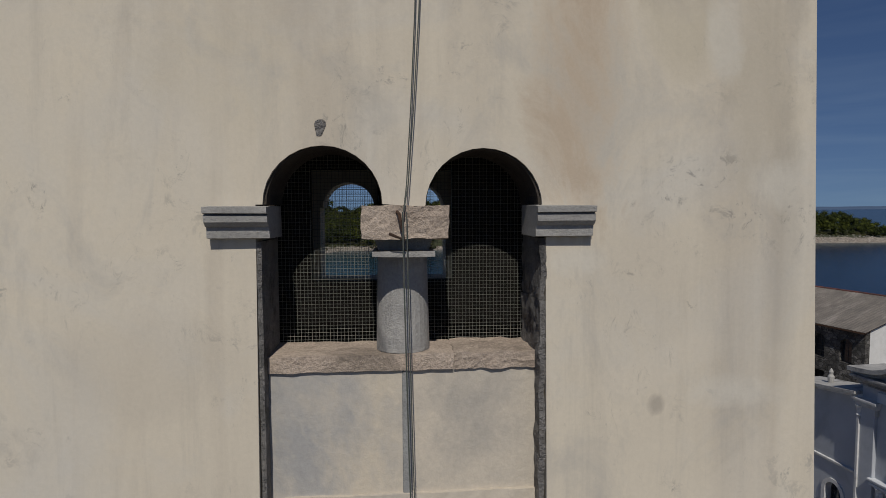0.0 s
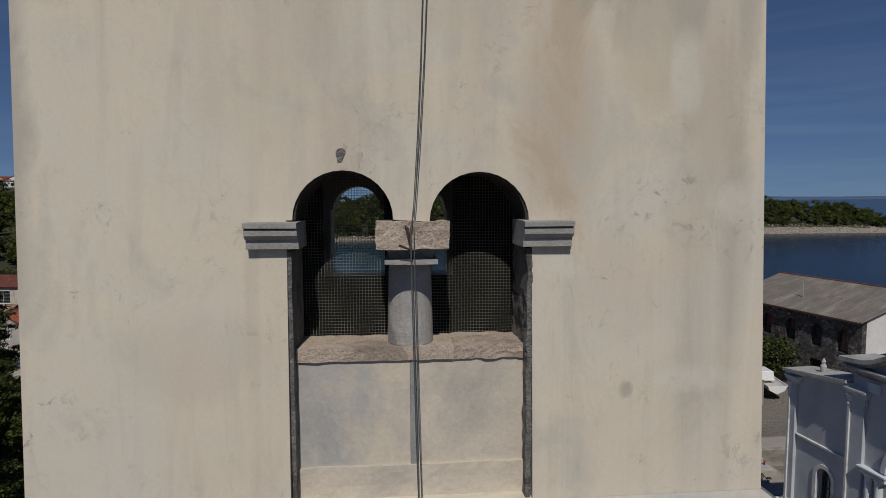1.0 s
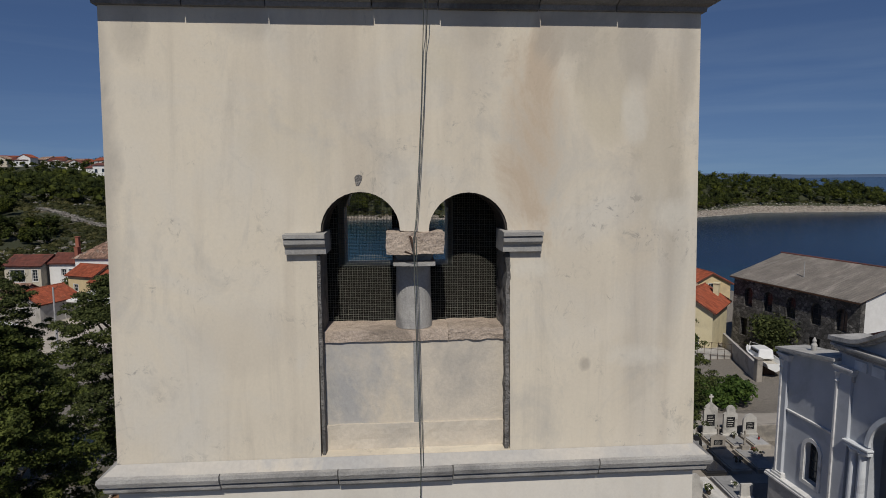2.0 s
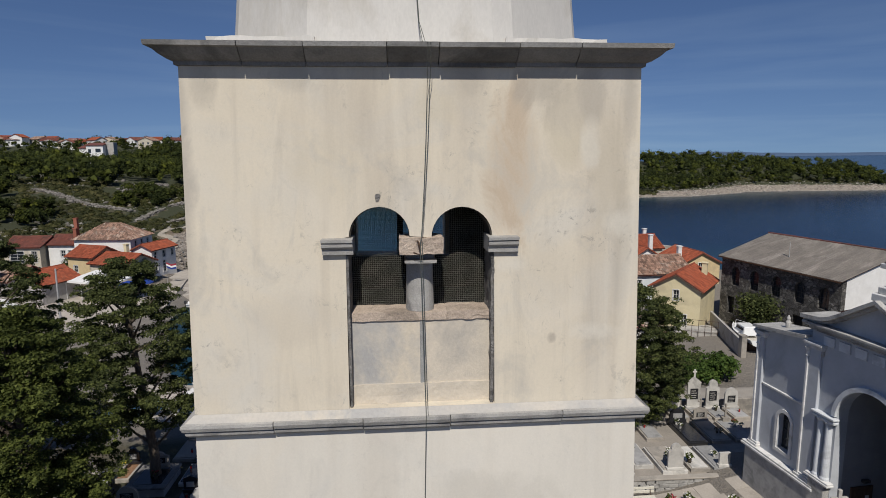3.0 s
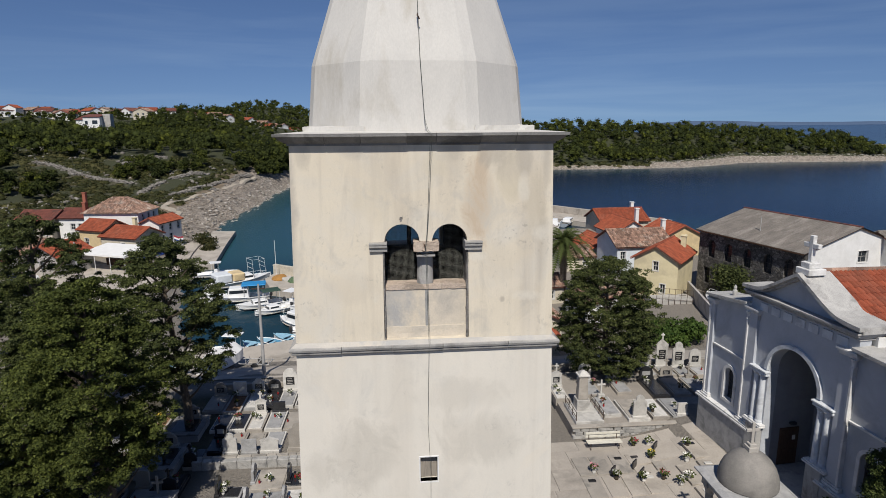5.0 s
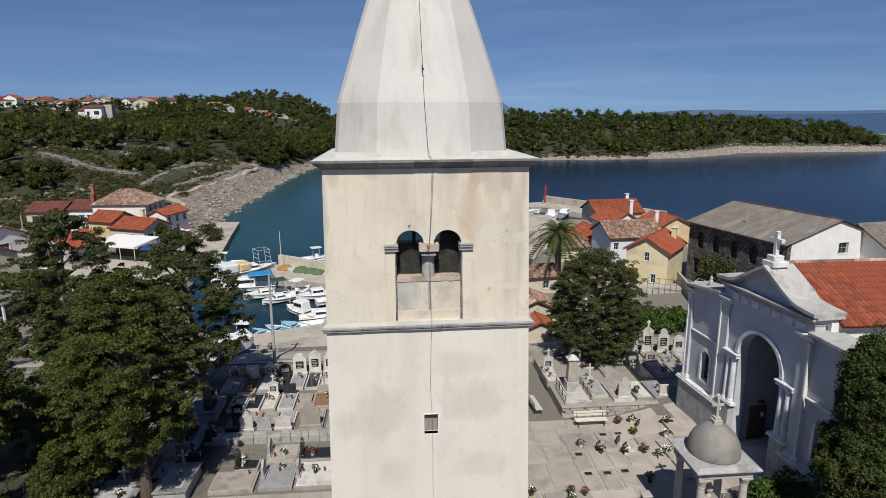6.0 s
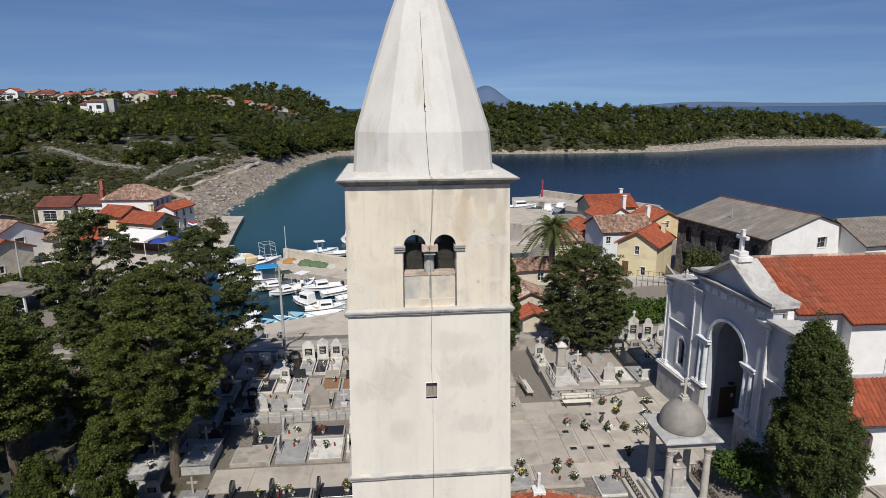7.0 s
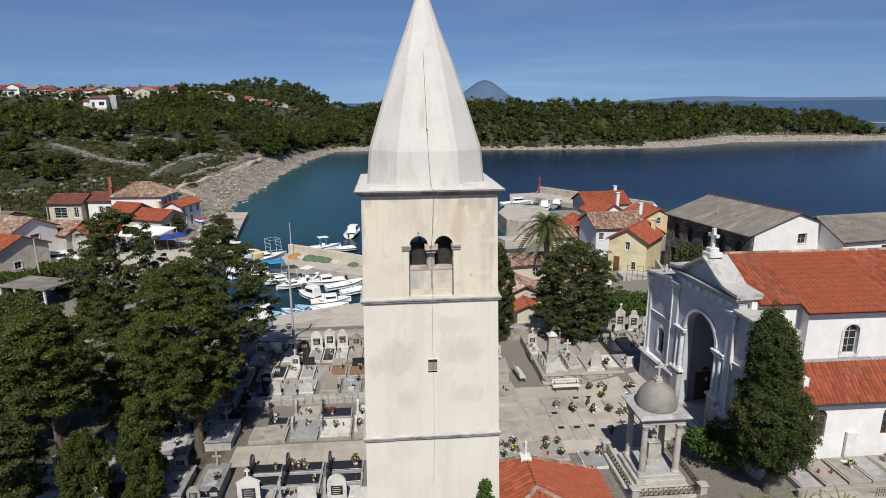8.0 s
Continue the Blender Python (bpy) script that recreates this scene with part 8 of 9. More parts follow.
house("low tiled outbuilding behind the white house", (-54.0, 78.8, -1.6), -24, 4.5, 5.0, 3.3, 1.2, "greywall", "tile_old", "x")
house("corrugated boat shed with a pale roof", (-71.5, 90.0, 0.2), -10, 5.5, 5.0, 2.2, 0.7, "greywall", "cement", "x", rib=0.5, name="shed", category="shed")

# cafe canopy, umbrellas
caf = thing("cafe_canopy", "white canvas cafe canopy on thin posts", "canopy", (-42.4, 79.2, -1.7), -22)
bm = bmesh.new()
vs = [bm.verts.new(p) for p in ((-4.2, -2.6, 2.7), (4.2, -2.6, 2.7), (4.2, 2.6, 3.3), (-4.2, 2.6, 3.3), (-4.2, -2.6, 2.45), (4.2, -2.6, 2.45), (4.2, 2.6, 3.2), (-4.2, 2.6, 3.2))]
for q in ((0, 1, 2, 3), (7, 6, 5, 4), (0, 4, 5, 1), (1, 5, 6, 2), (2, 6, 7, 3), (3, 7, 4, 0)):
    bm.faces.new([vs[i] for i in q])
part("cover", bm, M["canvas_w"], caf)
for px in (-4.1, -1.4, 1.4, 4.1):
    part("post", rod(bmesh.new(), (px, -2.5, -0.4), (px, -2.5, 2.6), 0.05), M["winframe"], caf)
for px in (-4.1, 4.1):
    part("post", rod(bmesh.new(), (px, 2.5, -0.4), (px, 2.5, 3.2), 0.05), M["winframe"], caf)
part("counter", one_box(-3.8, 3.8, 1.6, 2.3, -0.4, 1.1, 0.03), M["wood"], caf)
for i, (x, y) in enumerate(((-38.3, 77.4), (-37.0, 78.8))):
    um = thing("parasol", "open bright blue cafe parasol", "parasol", (x, y, -1.75), 20 * i, "cafe parasols")
    part("canopy", lathe(bmesh.new(), [(1.55, 2.15), (1.5, 2.25), (0.8, 2.55), (0.04, 2.8)], 8), M["canvas_b"], um)
    part("pole", rod(bmesh.new(), (0, 0, -0.2), (0, 0, 2.85), 0.03), M["winframe"], um)
for x, y, h in ((-39.0, 62.0, 7.6), (-59.0, 82.5, 7.0), (-47.0, 57.5, 7.0), (-68.5, 86.0, 7.4)):
    pl_ = thing("utility_pole", "weathered concrete utility pole in the lane", "pole", (x, y, ground_z(x, y) - 0.2), 0, "utility poles")
    part("shaft", pipe(bmesh.new(), [(0, 0, 0), (0, 0, h * 0.5), (0.03, 0, h)], 0.15, 9, 0.55), M["plinth"], pl_)
    part("lamp_arm", pipe(bmesh.new(), [(0, 0, h - 0.3), (0.5, 0, h + 0.05), (0.9, 0, h)], 0.03, 6), M["iron"], pl_)
# roofed pergola beside the lane and parked car
pg = thing("pergola", "flat pale pergola roof on white posts beside the lane", "pergola", (-44.5, 52.5, ground_z(-44.5, 52.5)), -20)
part("roof_slab", one_box(-3.5, 3.5, -2.2, 2.2, 2.3, 2.5, 0.03), M["cement"], pg)
for px in (-3.3, -1.1, 1.1, 3.3):
    for py in (-2.0, 2.0):
        part("post", one_box(px - 0.1, px + 0.1, py - 0.1, py + 0.1, -0.4, 2.3, 0.01), M["white"], pg)
for i in range(14):
    part("baluster", rod(bmesh.new(), (-3.2 + i * 0.49, -2.0, 0), (-3.2 + i * 0.49, -2.0, 0.9), 0.03, n=5), M["white"], pg)
part("rail", rod(bmesh.new(), (-3.3, -2.0, 0.92), (3.3, -2.0, 0.92), 0.04, n=6), M["white"], pg)


def van(at, turn):
    ob = thing("van", "white parked van beside the houses", "van", at, turn)
    bm = bmesh.new()
    prof = [(-2.3, 0.35), (2.3, 0.35), (2.35, 0.9), (1.5, 1.1), (0.9, 1.85), (-2.2, 1.95), (-2.35, 0.9)]
    lo = [bm.verts.new((x, -0.9 if z < 1.2 else -0.8, z)) for x, z in prof]
    hi = [bm.verts.new((x, 0.9 if z < 1.2 else 0.8, z)) for x, z in prof]
    bm.faces.new(lo), bm.faces.new(hi[::-1])
    for i in range(len(prof)):
        j = (i + 1) % len(prof)
        bm.faces.new((lo[i], lo[j], hi[j], hi[i]))
    bmesh.ops.bevel(bm, geom=bm.edges[:], offset=0.06, segments=2, affect="EDGES")
    part("body", bm, M["canvas_w"], ob)
    for s in (-1, 1):
        part("side_window", one_box(-1.8, 0.7, s * 0.87 - 0.02, s * 0.87 + 0.02, 1.25, 1.7, 0.01), M["pane"], ob)
        for x in (-1.45, 1.5):
            w_ = part("wheel", rod(bmesh.new(), (x, s * 0.72, 0.33), (x, s * 0.93, 0.33), 0.33, 0.33, 16), M["slate_dark"], ob)
            part("rim", rod(bmesh.new(), (x, s * 0.925, 0.33), (x, s * 0.945, 0.33), 0.19, 0.19, 12), M["plinth"], w_)
    return ob


van((-51.5, 70.8, ground_z(-51.5, 70.8)), 30)
shrub((-47.0, 63.5), 6.0, 2.4, "dense green hedge along the lane", "leaf_oak", 51, 40, 140, 0.14, 1.6, "hedge")
shrub((-51.5, 57.0), 5.0, 2.6, "overgrown green hedge by the pergola", "leaf_oak", 52, 36, 140, 0.14, 1.5, "hedge")
for i, (x, y) in enumerate(((-71.5, 97.5), (-75.0, 93.0), (-70.0, 84.0), (-66.5, 90.5), (-76.0, 101.0), (-54.0, 93.0))):
    shrub((x, y), 5.0, 3.0, "dark garden bushes between the houses", "leaf_dark", 70 + i, 30, 150, 0.15)
shrub((-62.0, 86.5), 6.5, 2.4, "broad green vine pergola between houses", "leaf_oak", 53, 40, 120, 0.16, 1.4)
broad_tree((-40.2, 87.6), 3.6, 2.9, "dark round tree between the white houses", "leaf_dark", 55, 36, 60, 0.09, 0.25, trunk_r=0.15)
shrub((-35.8, 99.5), 3.6, 3.0, "grey-green tamarisk bush by the shore", "leaf_scrub", 56, 22, 120, 0.14)
shrub((-33.6, 94.0), 2.6, 2.4, "grey-green bush on the sea wall", "leaf_scrub", 57, 20, 120, 0.14)
# small flag on a pole
fl_ = thing("flag", "red, white and blue flag on a short pole", "flag", (-37.2, 88.2, -1.6))
part("pole", rod(bmesh.new(), (0, 0, 0), (0, 0, 3.4), 0.03), M["plinth"], fl_)
for i, m_ in enumerate(("petal_r", "canvas_w", "canvas_b")):
    quick("stripe", [(0.03, 0, 3.3 - i * 0.28), (0.8, -0.15, 3.0 - i * 0.28), (1.5, 0.05, 3.1 - i * 0.28), (1.5, 0.05, 2.82 - i * 0.28), (0.8, -0.15, 2.72 - i * 0.28), (0.03, 0, 3.02 - i * 0.28)], [(0, 1, 4, 5), (1, 2, 3, 4)], M[m_], fl_)

# ---- harbour works ----
def structure_slab(name, label, poly, z0, z1, mat, top_lift=0.0):
    bm = prism(bmesh.new(), poly, z0, z1)
    bmesh.ops.bevel(bm, geom=[e for e in bm.edges if abs(e.verts[0].co.z - z1) < 0.01 and abs(e.verts[1].co.z - z1) < 0.01], offset=0.06, segments=1, affect="EDGES")
    ob = part(name, bm, M[mat])
    return tagged(ob, label, name.split("_")[0], kind="structure")


QZ = -1.5
structure_slab("quay_near", "sloping pale concrete quay beside the cemetery lane", [(-24.0, 40.5), (-20, 38.8), (-6, 39.5), (6, 40.5), (6, 50.5), (-7.2, 47.2), (-16.4, 43.3), (-23, 44.5)], -4.0, QZ + 0.02, "quay")
structure_slab("quay_plaza", "pale concrete plaza along the inlet", [(-60, 62), (-34, 62), (-31.5, 72), (-33.0, 80), (-35.0, 90), (-36.5, 100), (-60, 95)], -4.0, -1.66, "quay")
structure_slab("jetty", "broad worn concrete jetty at the water's edge", [(-34.0, 80.0), (-29.2, 82.0), (-31.9, 99.0), (-33.8, 112.5), (-38.6, 113.0), (-36.0, 97.0)], -4.5, -1.95, "quay")
structure_slab("pier_boats", "low earth-topped concrete pier with moored boats", [(-18.9, 70.0), (-17.5, 66.3), (-7, 60.0), (6, 57.5), (6, 62.0), (-6, 65.2), (-18.2, 74.2)], -4.5, -1.55, "quay")
tw2 = thing("sea_wall", "cream concrete sea wall along the pier", "wall", (0, 0, 0), kind="structure")
a, b = Vector((-18.3, 74.0)), Vector((-5.8, 65.0))
for i in range(7):
    p, q = a.lerp(b, i / 7), a.lerp(b, (i + 1) / 7 - 0.002)
    n_ = Vector((b - a)).orthogonal().normalized() * 0.3
    bm = prism(bmesh.new(), [tuple(p - n_), tuple(q - n_), tuple(q + n_), tuple(p + n_)], -2.0, -0.35 + 0.02 * math.sin(i * 3))
    part("wall_block", bm, M["cream"], tw2)
# lamp mast on the pier, nets in heaps
ms = thing("pier_mast", "thin white mast standing on the pier", "mast", (-17.6, 71.6, -1.6))
part("pole", rod(bmesh.new(), (0, 0, 0), (0, 0, 5.2), 0.06, 0.04), M["winframe"], ms)
M["net_g"] = surf("green_fishing_net", (0.08, 0.14, 0.07), (0.13, 0.18, 0.10), 8, 50, 0.95, 1.0, dist=0.05)
M["net_o"] = surf("orange_fishing_net", (0.42, 0.22, 0.06), (0.34, 0.17, 0.05), 8, 50, 0.95, 1.0, dist=0.05)
for i, (x, y, s, m_) in enumerate(((-16.8, 70.0, 1.1, "net_o"), (-15.6, 69.4, 0.9, "patch"), (-14.3, 68.6, 1.2, "net_g"), (-13.0, 68.0, 1.1, "net_g"), (-11.8, 67.2, 1.0, "net_g"), (-10.4, 66.4, 0.8, "patch"), (-7.6, 64.5, 0.8, "net_g"))):
    bm = bmesh.new()
    bmesh.ops.create_icosphere(bm, subdivisions=3, radius=s)
    for v in bm.verts:
        v.co.z = max(0.0, v.co.z) * 0.55
        v.co += 0.18 * noise.noise_vector(v.co * 2.2 + Vector((i * 5, 0, 0)))
        v.co.z = max(v.co.z, -0.05)
    net = part("fishing_net", bm, M[m_])
    net.location = (x, y, -1.55)
    tagged(net, "heaped fishing net on the pier", "fishing net", "net heaps")

# mole with parapet and red beacon, old stone pier
structure_slab("mole", "long concrete harbour mole with a parapet", [(50, 100), (54.5, 105), (36.0, 131.5), (28.0, 130.0), (27.0, 124.5), (33, 122.5)], -5, -1.7, "quay")
pw = thing("mole_parapet", "pale concrete parapet along the mole", "wall", (0, 0, 0), kind="structure")
a, b = Vector((55.0, 105.0)), Vector((36.2, 132.0))
for i in range(12):
    p, q = a.lerp(b, i / 12), a.lerp(b, (i + 0.995) / 12)
    n_ = Vector((b - a)).orthogonal().normalized() * 0.45
    part("parapet_block", prism(bmesh.new(), [tuple(p - n_), tuple(q - n_), tuple(q + n_), tuple(p + n_)], -2.0, -0.2), M["quay"], pw)
bc = thing("beacon", "slim red harbour beacon at the mole's end", "beacon", (35.4, 128.6, -1.7))
part("column", lathe(bmesh.new(), [(0.4, 0), (0.25, 0.3), (0.2, 3.6), (0.34, 3.65), (0.34, 3.8), (0.2, 3.85), (0.2, 4.4), (0.05, 4.6)], 12), M["petal_r"], bc)
part("base", one_box(-0.7, 0.7, -0.7, 0.7, -0.1, 0.25, 0.03), M["quay"], bc)
structure_slab("old_pier", "old square pier of pale rough stone", [(19.0, 86), (21.0, 84.2), (25, 84.5), (28.5, 90), (29.0, 99), (22, 102), (18.6, 93)], -5, 0.5, "quay")
structure_slab("slipway", "pale concrete slip at the inner basin", [(17, 76.5), (27, 78.5), (26, 81.5), (16, 79.5)], -4, -1.2, "quay")
for i in range(46):
    t = i / 46
    p = Vector((57.5, 107.0, 0)).lerp(Vector((36.5, 135.0, 0)), t) + Vector((rnd.uniform(-1, 1), rnd.uniform(-1, 1), 0))
    bm = bmesh.new()
    bmesh.ops.create_icosphere(bm, subdivisions=1, radius=rnd.uniform(0.6, 1.2))
    for v in bm.verts:
        v.co *= 1 + 0.35 * noise.noise(v.co * 2 + Vector((i, 0, 0)))
    ob = part("boulder", bm, M["marble"])
    ob.location = (p.x, p.y, SEA + rnd.uniform(0.1, 0.8))
    tagged(ob, "pale boulder of the mole's rubble bank", "boulder", "mole boulders")

# ---- boats ----
M["gel"] = surf("white_gelcoat", (0.76, 0.76, 0.75), (0.70, 0.70, 0.69), 1.5, 30, 0.35, 0.03, dirt=0.06)
M["hull_b"] = surf("blue_hull_paint", (0.10, 0.28, 0.42), (0.08, 0.23, 0.36), 2, 30, 0.4, 0.05, dirt=0.1)
M["hull_g"] = surf("grey_hull_paint", (0.28, 0.32, 0.36), (0.24, 0.27, 0.31), 2, 30, 0.4, 0.05, dirt=0.1)
M["deck"] = surf("pale_deck", (0.55, 0.51, 0.44), (0.48, 0.45, 0.39), 3, 40, 0.8, 0.1)
M["deck_b"] = surf("pale_blue_deck", (0.28, 0.48, 0.60), (0.24, 0.42, 0.54), 3, 40, 0.7, 0.1)
M["outboard"] = surf("black_outboard", (0.03, 0.03, 0.032), (0.045, 0.045, 0.047), 4, 40, 0.4, 0.05)
M["canvas_g"] = surf("dark_green_canvas", (0.025, 0.055, 0.04), (0.035, 0.07, 0.05), 3, 30, 0.8, 0.15)


def hull_loft(L, W, H, flare=0.75, inner=0.0):
    """Hull sections from stern to bow; inner shrinks them for the cockpit."""
    out = []
    for i in range(9):
        t = i / 8
        x = -L / 2 + L * t
        w = W / 2 * (0.86 + 0.14 * math.sin(t * 3.1)) * (1 - max(0.0, t - 0.5) ** 2.2 * 4.4) - inner
        w = max(w, 0.03)
        sheer = H * (1 + 0.35 * t * t)
        keel = -0.18 * H + 0.5 * H * max(0, t - 0.7) * 3.2
        out.append([(x + (0.25 * t * t if k > 1 else 0), s * w * f, keel + (sheer - keel) * g) for k, (s, f, g) in enumerate(((-1, 1, 1), (-1, flare, 0.4), (0, 0, 0), (1, flare, 0.4), (1, 1, 1)))])
    return out


def boat(at, turn, L, W, style, label, hull="gel", deck="deck", canvas=None, motor=True):
    ob = thing("boat", label, "boat", (at[0], at[1], SEA + 0.02), turn)
    H = 0.26 + 0.075 * L
    secs = hull_loft(L, W, H)
    bm = bmesh.new()
    rows = [[bm.verts.new(p) for p in s] for s in secs]
    for a, b in zip(rows, rows[1:]):
        for k in range(4):
            bm.faces.new((a[k], a[k + 1], b[k + 1], b[k]))
    bm.faces.new(rows[0])
    part("hull", bm, M[hull], ob)
    # gunwale
    bm = bmesh.new()
    for s in (0, 4):
        pipe(bm, [Vector(q[s]) for q in secs], 0.05, 6)
    part("gunwale", bm, M["gel" if hull != "gel" else "deck_b" if deck == "deck_b" else "gel"], ob)
    # cockpit sole and side decks
    bm = bmesh.new()
    z_in = 0.45 * H
    rows = [[bm.verts.new((s[0][0], s[0][1] * 0.9, z_in)), bm.verts.new((s[4][0], s[4][1] * 0.9, z_in))] for s in secs[:8]]
    for a, b in zip(rows, rows[1:]):
        bm.faces.new((a[0], a[1], b[1], b[0]))
    part("cockpit_sole", bm, M[deck], ob)
    bm = bmesh.new()
    rows = [[bm.verts.new((s[0][0], s[0][1] * 0.98, s[0][2] - 0.03)), bm.verts.new((s[4][0], s[4][1] * 0.98, s[4][2] - 0.03))] for s in secs[5 if style == "open" else 4:]]
    for a, b in zip(rows, rows[1:]):
        bm.faces.new((a[0], a[1], b[1], b[0]))
    part("foredeck", bm, M[deck if style == "open" else "gel"], ob)
    if style == "open":
        for x in (-0.3, 0.08):
            part("thwart", one_box(L * x - 0.14, L * x + 0.14, -W * 0.43, W * 0.43, H * 0.72, H * 0.72 + 0.05, 0.01), M[deck], ob)
    if style in ("cabin", "cruiser", "cuddy"):
        h = 1.15 if style == "cruiser" else 0.75 if style == "cabin" else 0.5
        x0, x1 = (-L * 0.16, L * 0.2)
        bm = one_box(x0, x1, -W * 0.36, W * 0.36, H * 0.8, H + h, 0.06, 0.86)
        cab = part("cabin", bm, M["gel"], ob)
        for s in (-1, 1):
            part("cabin_window", one_box(x0 + 0.25, x1 - 0.25, s * W * 0.335 - 0.03, s * W * 0.335 + 0.03, H + h * 0.45, H + h * 0.8, 0.02), M["pane"], cab)
        bm = bmesh.new()
        f = [(x1 - 0.06, -W * 0.3, H + h * 0.4), (x1 - 0.06, W * 0.3, H + h * 0.4), (x1 - 0.09, W * 0.28, H + h * 0.85), (x1 - 0.09, -W * 0.28, H + h * 0.85)]
        vs_ = [bm.verts.new((x + 0.07, y, z)) for x, y, z in f] + [bm.verts.new((x + 0.03, y, z)) for x, y, z in f]
        for q in ((0, 1, 2, 3), (7, 6, 5, 4), (0, 4, 5, 1), (1, 5, 6, 2), (2, 6, 7, 3), (3, 7, 4, 0)):
            bm.faces.new([vs_[i] for i in q])
        part("windscreen", bm, M["pane"], cab)
        bm = pipe(bmesh.new(), [(L * 0.2, -W * 0.4, H * 1.2), (L * 0.2, -W * 0.38, H * 1.2 + 0.45), (L * 0.42, -0.1, H * 1.3 + 0.45), (L * 0.46, 0, H * 1.3 + 0.45), (L * 0.42, 0.1, H * 1.3 + 0.45), (L * 0.2, W * 0.38, H * 1.2 + 0.45), (L * 0.2, W * 0.4, H * 1.2)], 0.02, 5)
        part("bow_rail", bm, M["winframe"], ob)
    if style == "console":
        part("console", one_box(-0.3, 0.3, -0.35, 0.35, H * 0.45, H + 0.55, 0.05, 0.8), M["gel"], ob)
        part("seat", one_box(-0.95, -0.5, -0.4, 0.4, H * 0.45, H + 0.2, 0.05), M["gel"], ob)
        for x in (-0.5, 0.4):
            for y in (-0.5, 0.5):
                part("top_post", rod(bmesh.new(), (x, y, H * 0.5), (x, y, H + 1.55), 0.022, n=5), M["winframe"], ob)
        part("hard_top", one_box(-0.9, 0.8, -0.7, 0.7, H + 1.55, H + 1.62, 0.03), M["gel"], ob)
    if canvas:
        for x in (-L * 0.4, -L * 0.08):
            for s in (-1, 1):
                part("canopy_post", rod(bmesh.new(), (x, s * W * 0.4, H * 0.8), (x, s * W * 0.38, H + 1.45), 0.025, n=5), M["winframe"], ob)
        bm = one_box(-L * 0.45, -L * 0.03, -W * 0.45, W * 0.45, H + 1.45, H + 1.56, 0.04, 0.9)
        part("canopy", bm, M[canvas], ob, "canvas sun canopy")
    if motor:
        bm = one_box(-L / 2 - 0.35, -L / 2 - 0.02, -0.14, 0.14, H * 0.8, H * 0.8 + 0.5, 0.06)
        box(bm, -L / 2 - 0.24, -L / 2 - 0.1, -0.06, 0.06, -0.3, H * 0.8)
        part("outboard_motor", bm, M["outboard"], ob)
    return ob


boat((-20.6, 63.6), 190, 7.2, 2.5, "cruiser", "white cabin cruiser with a bright blue canopy", canvas="canvas_c")
boat((-17.4, 60.6), 205, 5.38, 1.98, "cuddy", "white motorboat with a dark green canopy", canvas="canvas_g")
boat((-13.6, 60.6), 60, 4.70, 1.81, "console", "white open motorboat with a hard top")
boat((-15.4, 58.4), 215, 4.20, 1.72, "cuddy", "small white motorboat moored stern-to")
boat((-10.9, 59.4), 200, 5.04, 1.89, "cabin", "white motorboat with a low cabin")
boat((-8.2, 57.6), 28, 5.54, 1.72, "open", "long white open boat at its mooring", deck="gel", motor=False)
boat((-6.2, 55.2), 28, 5.21, 1.72, "open", "white rowing boat beside the pier", deck="gel", motor=False)
boat((-11.9, 53.2), 140, 4.87, 1.89, "cruiser", "white motorboat with a tall windscreen")
boat((-9.6, 51.0), 10, 4.70, 1.81, "cabin", "white cruiser with dark cabin windows")
boat((-9.4, 48.9), 12, 4.03, 1.55, "open", "white dinghy tied to the quay", deck="gel", motor=False)
boat((-11.6, 48.1), 150, 4.03, 1.46, "open", "white rowing boat with pale blue inside", deck="deck_b", motor=False)
boat((-13.2, 47.2), 150, 3.70, 1.38, "open", "pale blue wooden rowing boat", "hull_b", "deck_b", motor=False)
boat((-14.7, 46.2), 140, 3.53, 1.38, "open", "white and blue dinghy at the quay", "gel", "deck_b", motor=False)
boat((-16.6, 45.2), 170, 4.37, 1.63, "console", "grey open boat with a white top", "hull_g")
boat((-13.6, 79.2), 20, 5.6, 2.2, "console", "white boat with a blue cabin side beyond the pier", "gel", "deck_b")
boat((-10.6, 77.8), 200, 5.0, 2.0, "open", "white open boat beyond the pier")
boat((-9.4, 90.5), 80, 6.5, 2.4, "cruiser", "white motorboat anchored in the inlet")
boat((-27.4, 76.8), 10, 5.6, 2.0, "console", "pale inflatable boat by the plaza")
boat((-25.0, 66.0), 100, 5.5, 2.0, "cuddy", "white motorboat near the trees")
boat((27.5, 118.5), 10, 8.0, 2.6, "cruiser", "white yacht moored behind the mole", motor=False)
boat((33.0, 113.5), 75, 7.0, 2.5, "cruiser", "white motor yacht in the outer harbour", motor=False)
boat((37.0, 117.0), 60, 7.5, 2.5, "cabin", "dark-hulled launch moored at the mole", "hull_g", motor=False)
fb = boat((-22.6, 71.6), 35, 8.6, 2.9, "cabin", "white fishing boat covered with tarpaulins", motor=False)
part("tarpaulin", jiggle(one_box(-3.6, -1.4, -1.2, 1.2, 0.9, 2.2, 0.2), 0.08, 2), M["bluewhite"], fb, "pale grey tarpaulin")
part("tarpaulin", jiggle(one_box(-1.35, 0.4, -1.15, 1.15, 0.9, 2.1, 0.2), 0.08, 2), M["ochre"], fb, "tan tarpaulin")
bm = bmesh.new()
for y in (-1.0, 1.0):
    pipe(bm, [(1.6, y, 1.0), (1.5, y, 3.6), (3.2, y, 3.6), (3.4, y, 1.2)], 0.03, 5)
for z in (2.4, 3.0, 3.6):
    rod(bm, (1.5, -1, z), (1.5, 1, z), 0.025, n=5)
    rod(bm, (3.25, -1, z), (3.25, 1, z), 0.025, n=5)
part("gantry", bm, M["winframe"], fb)
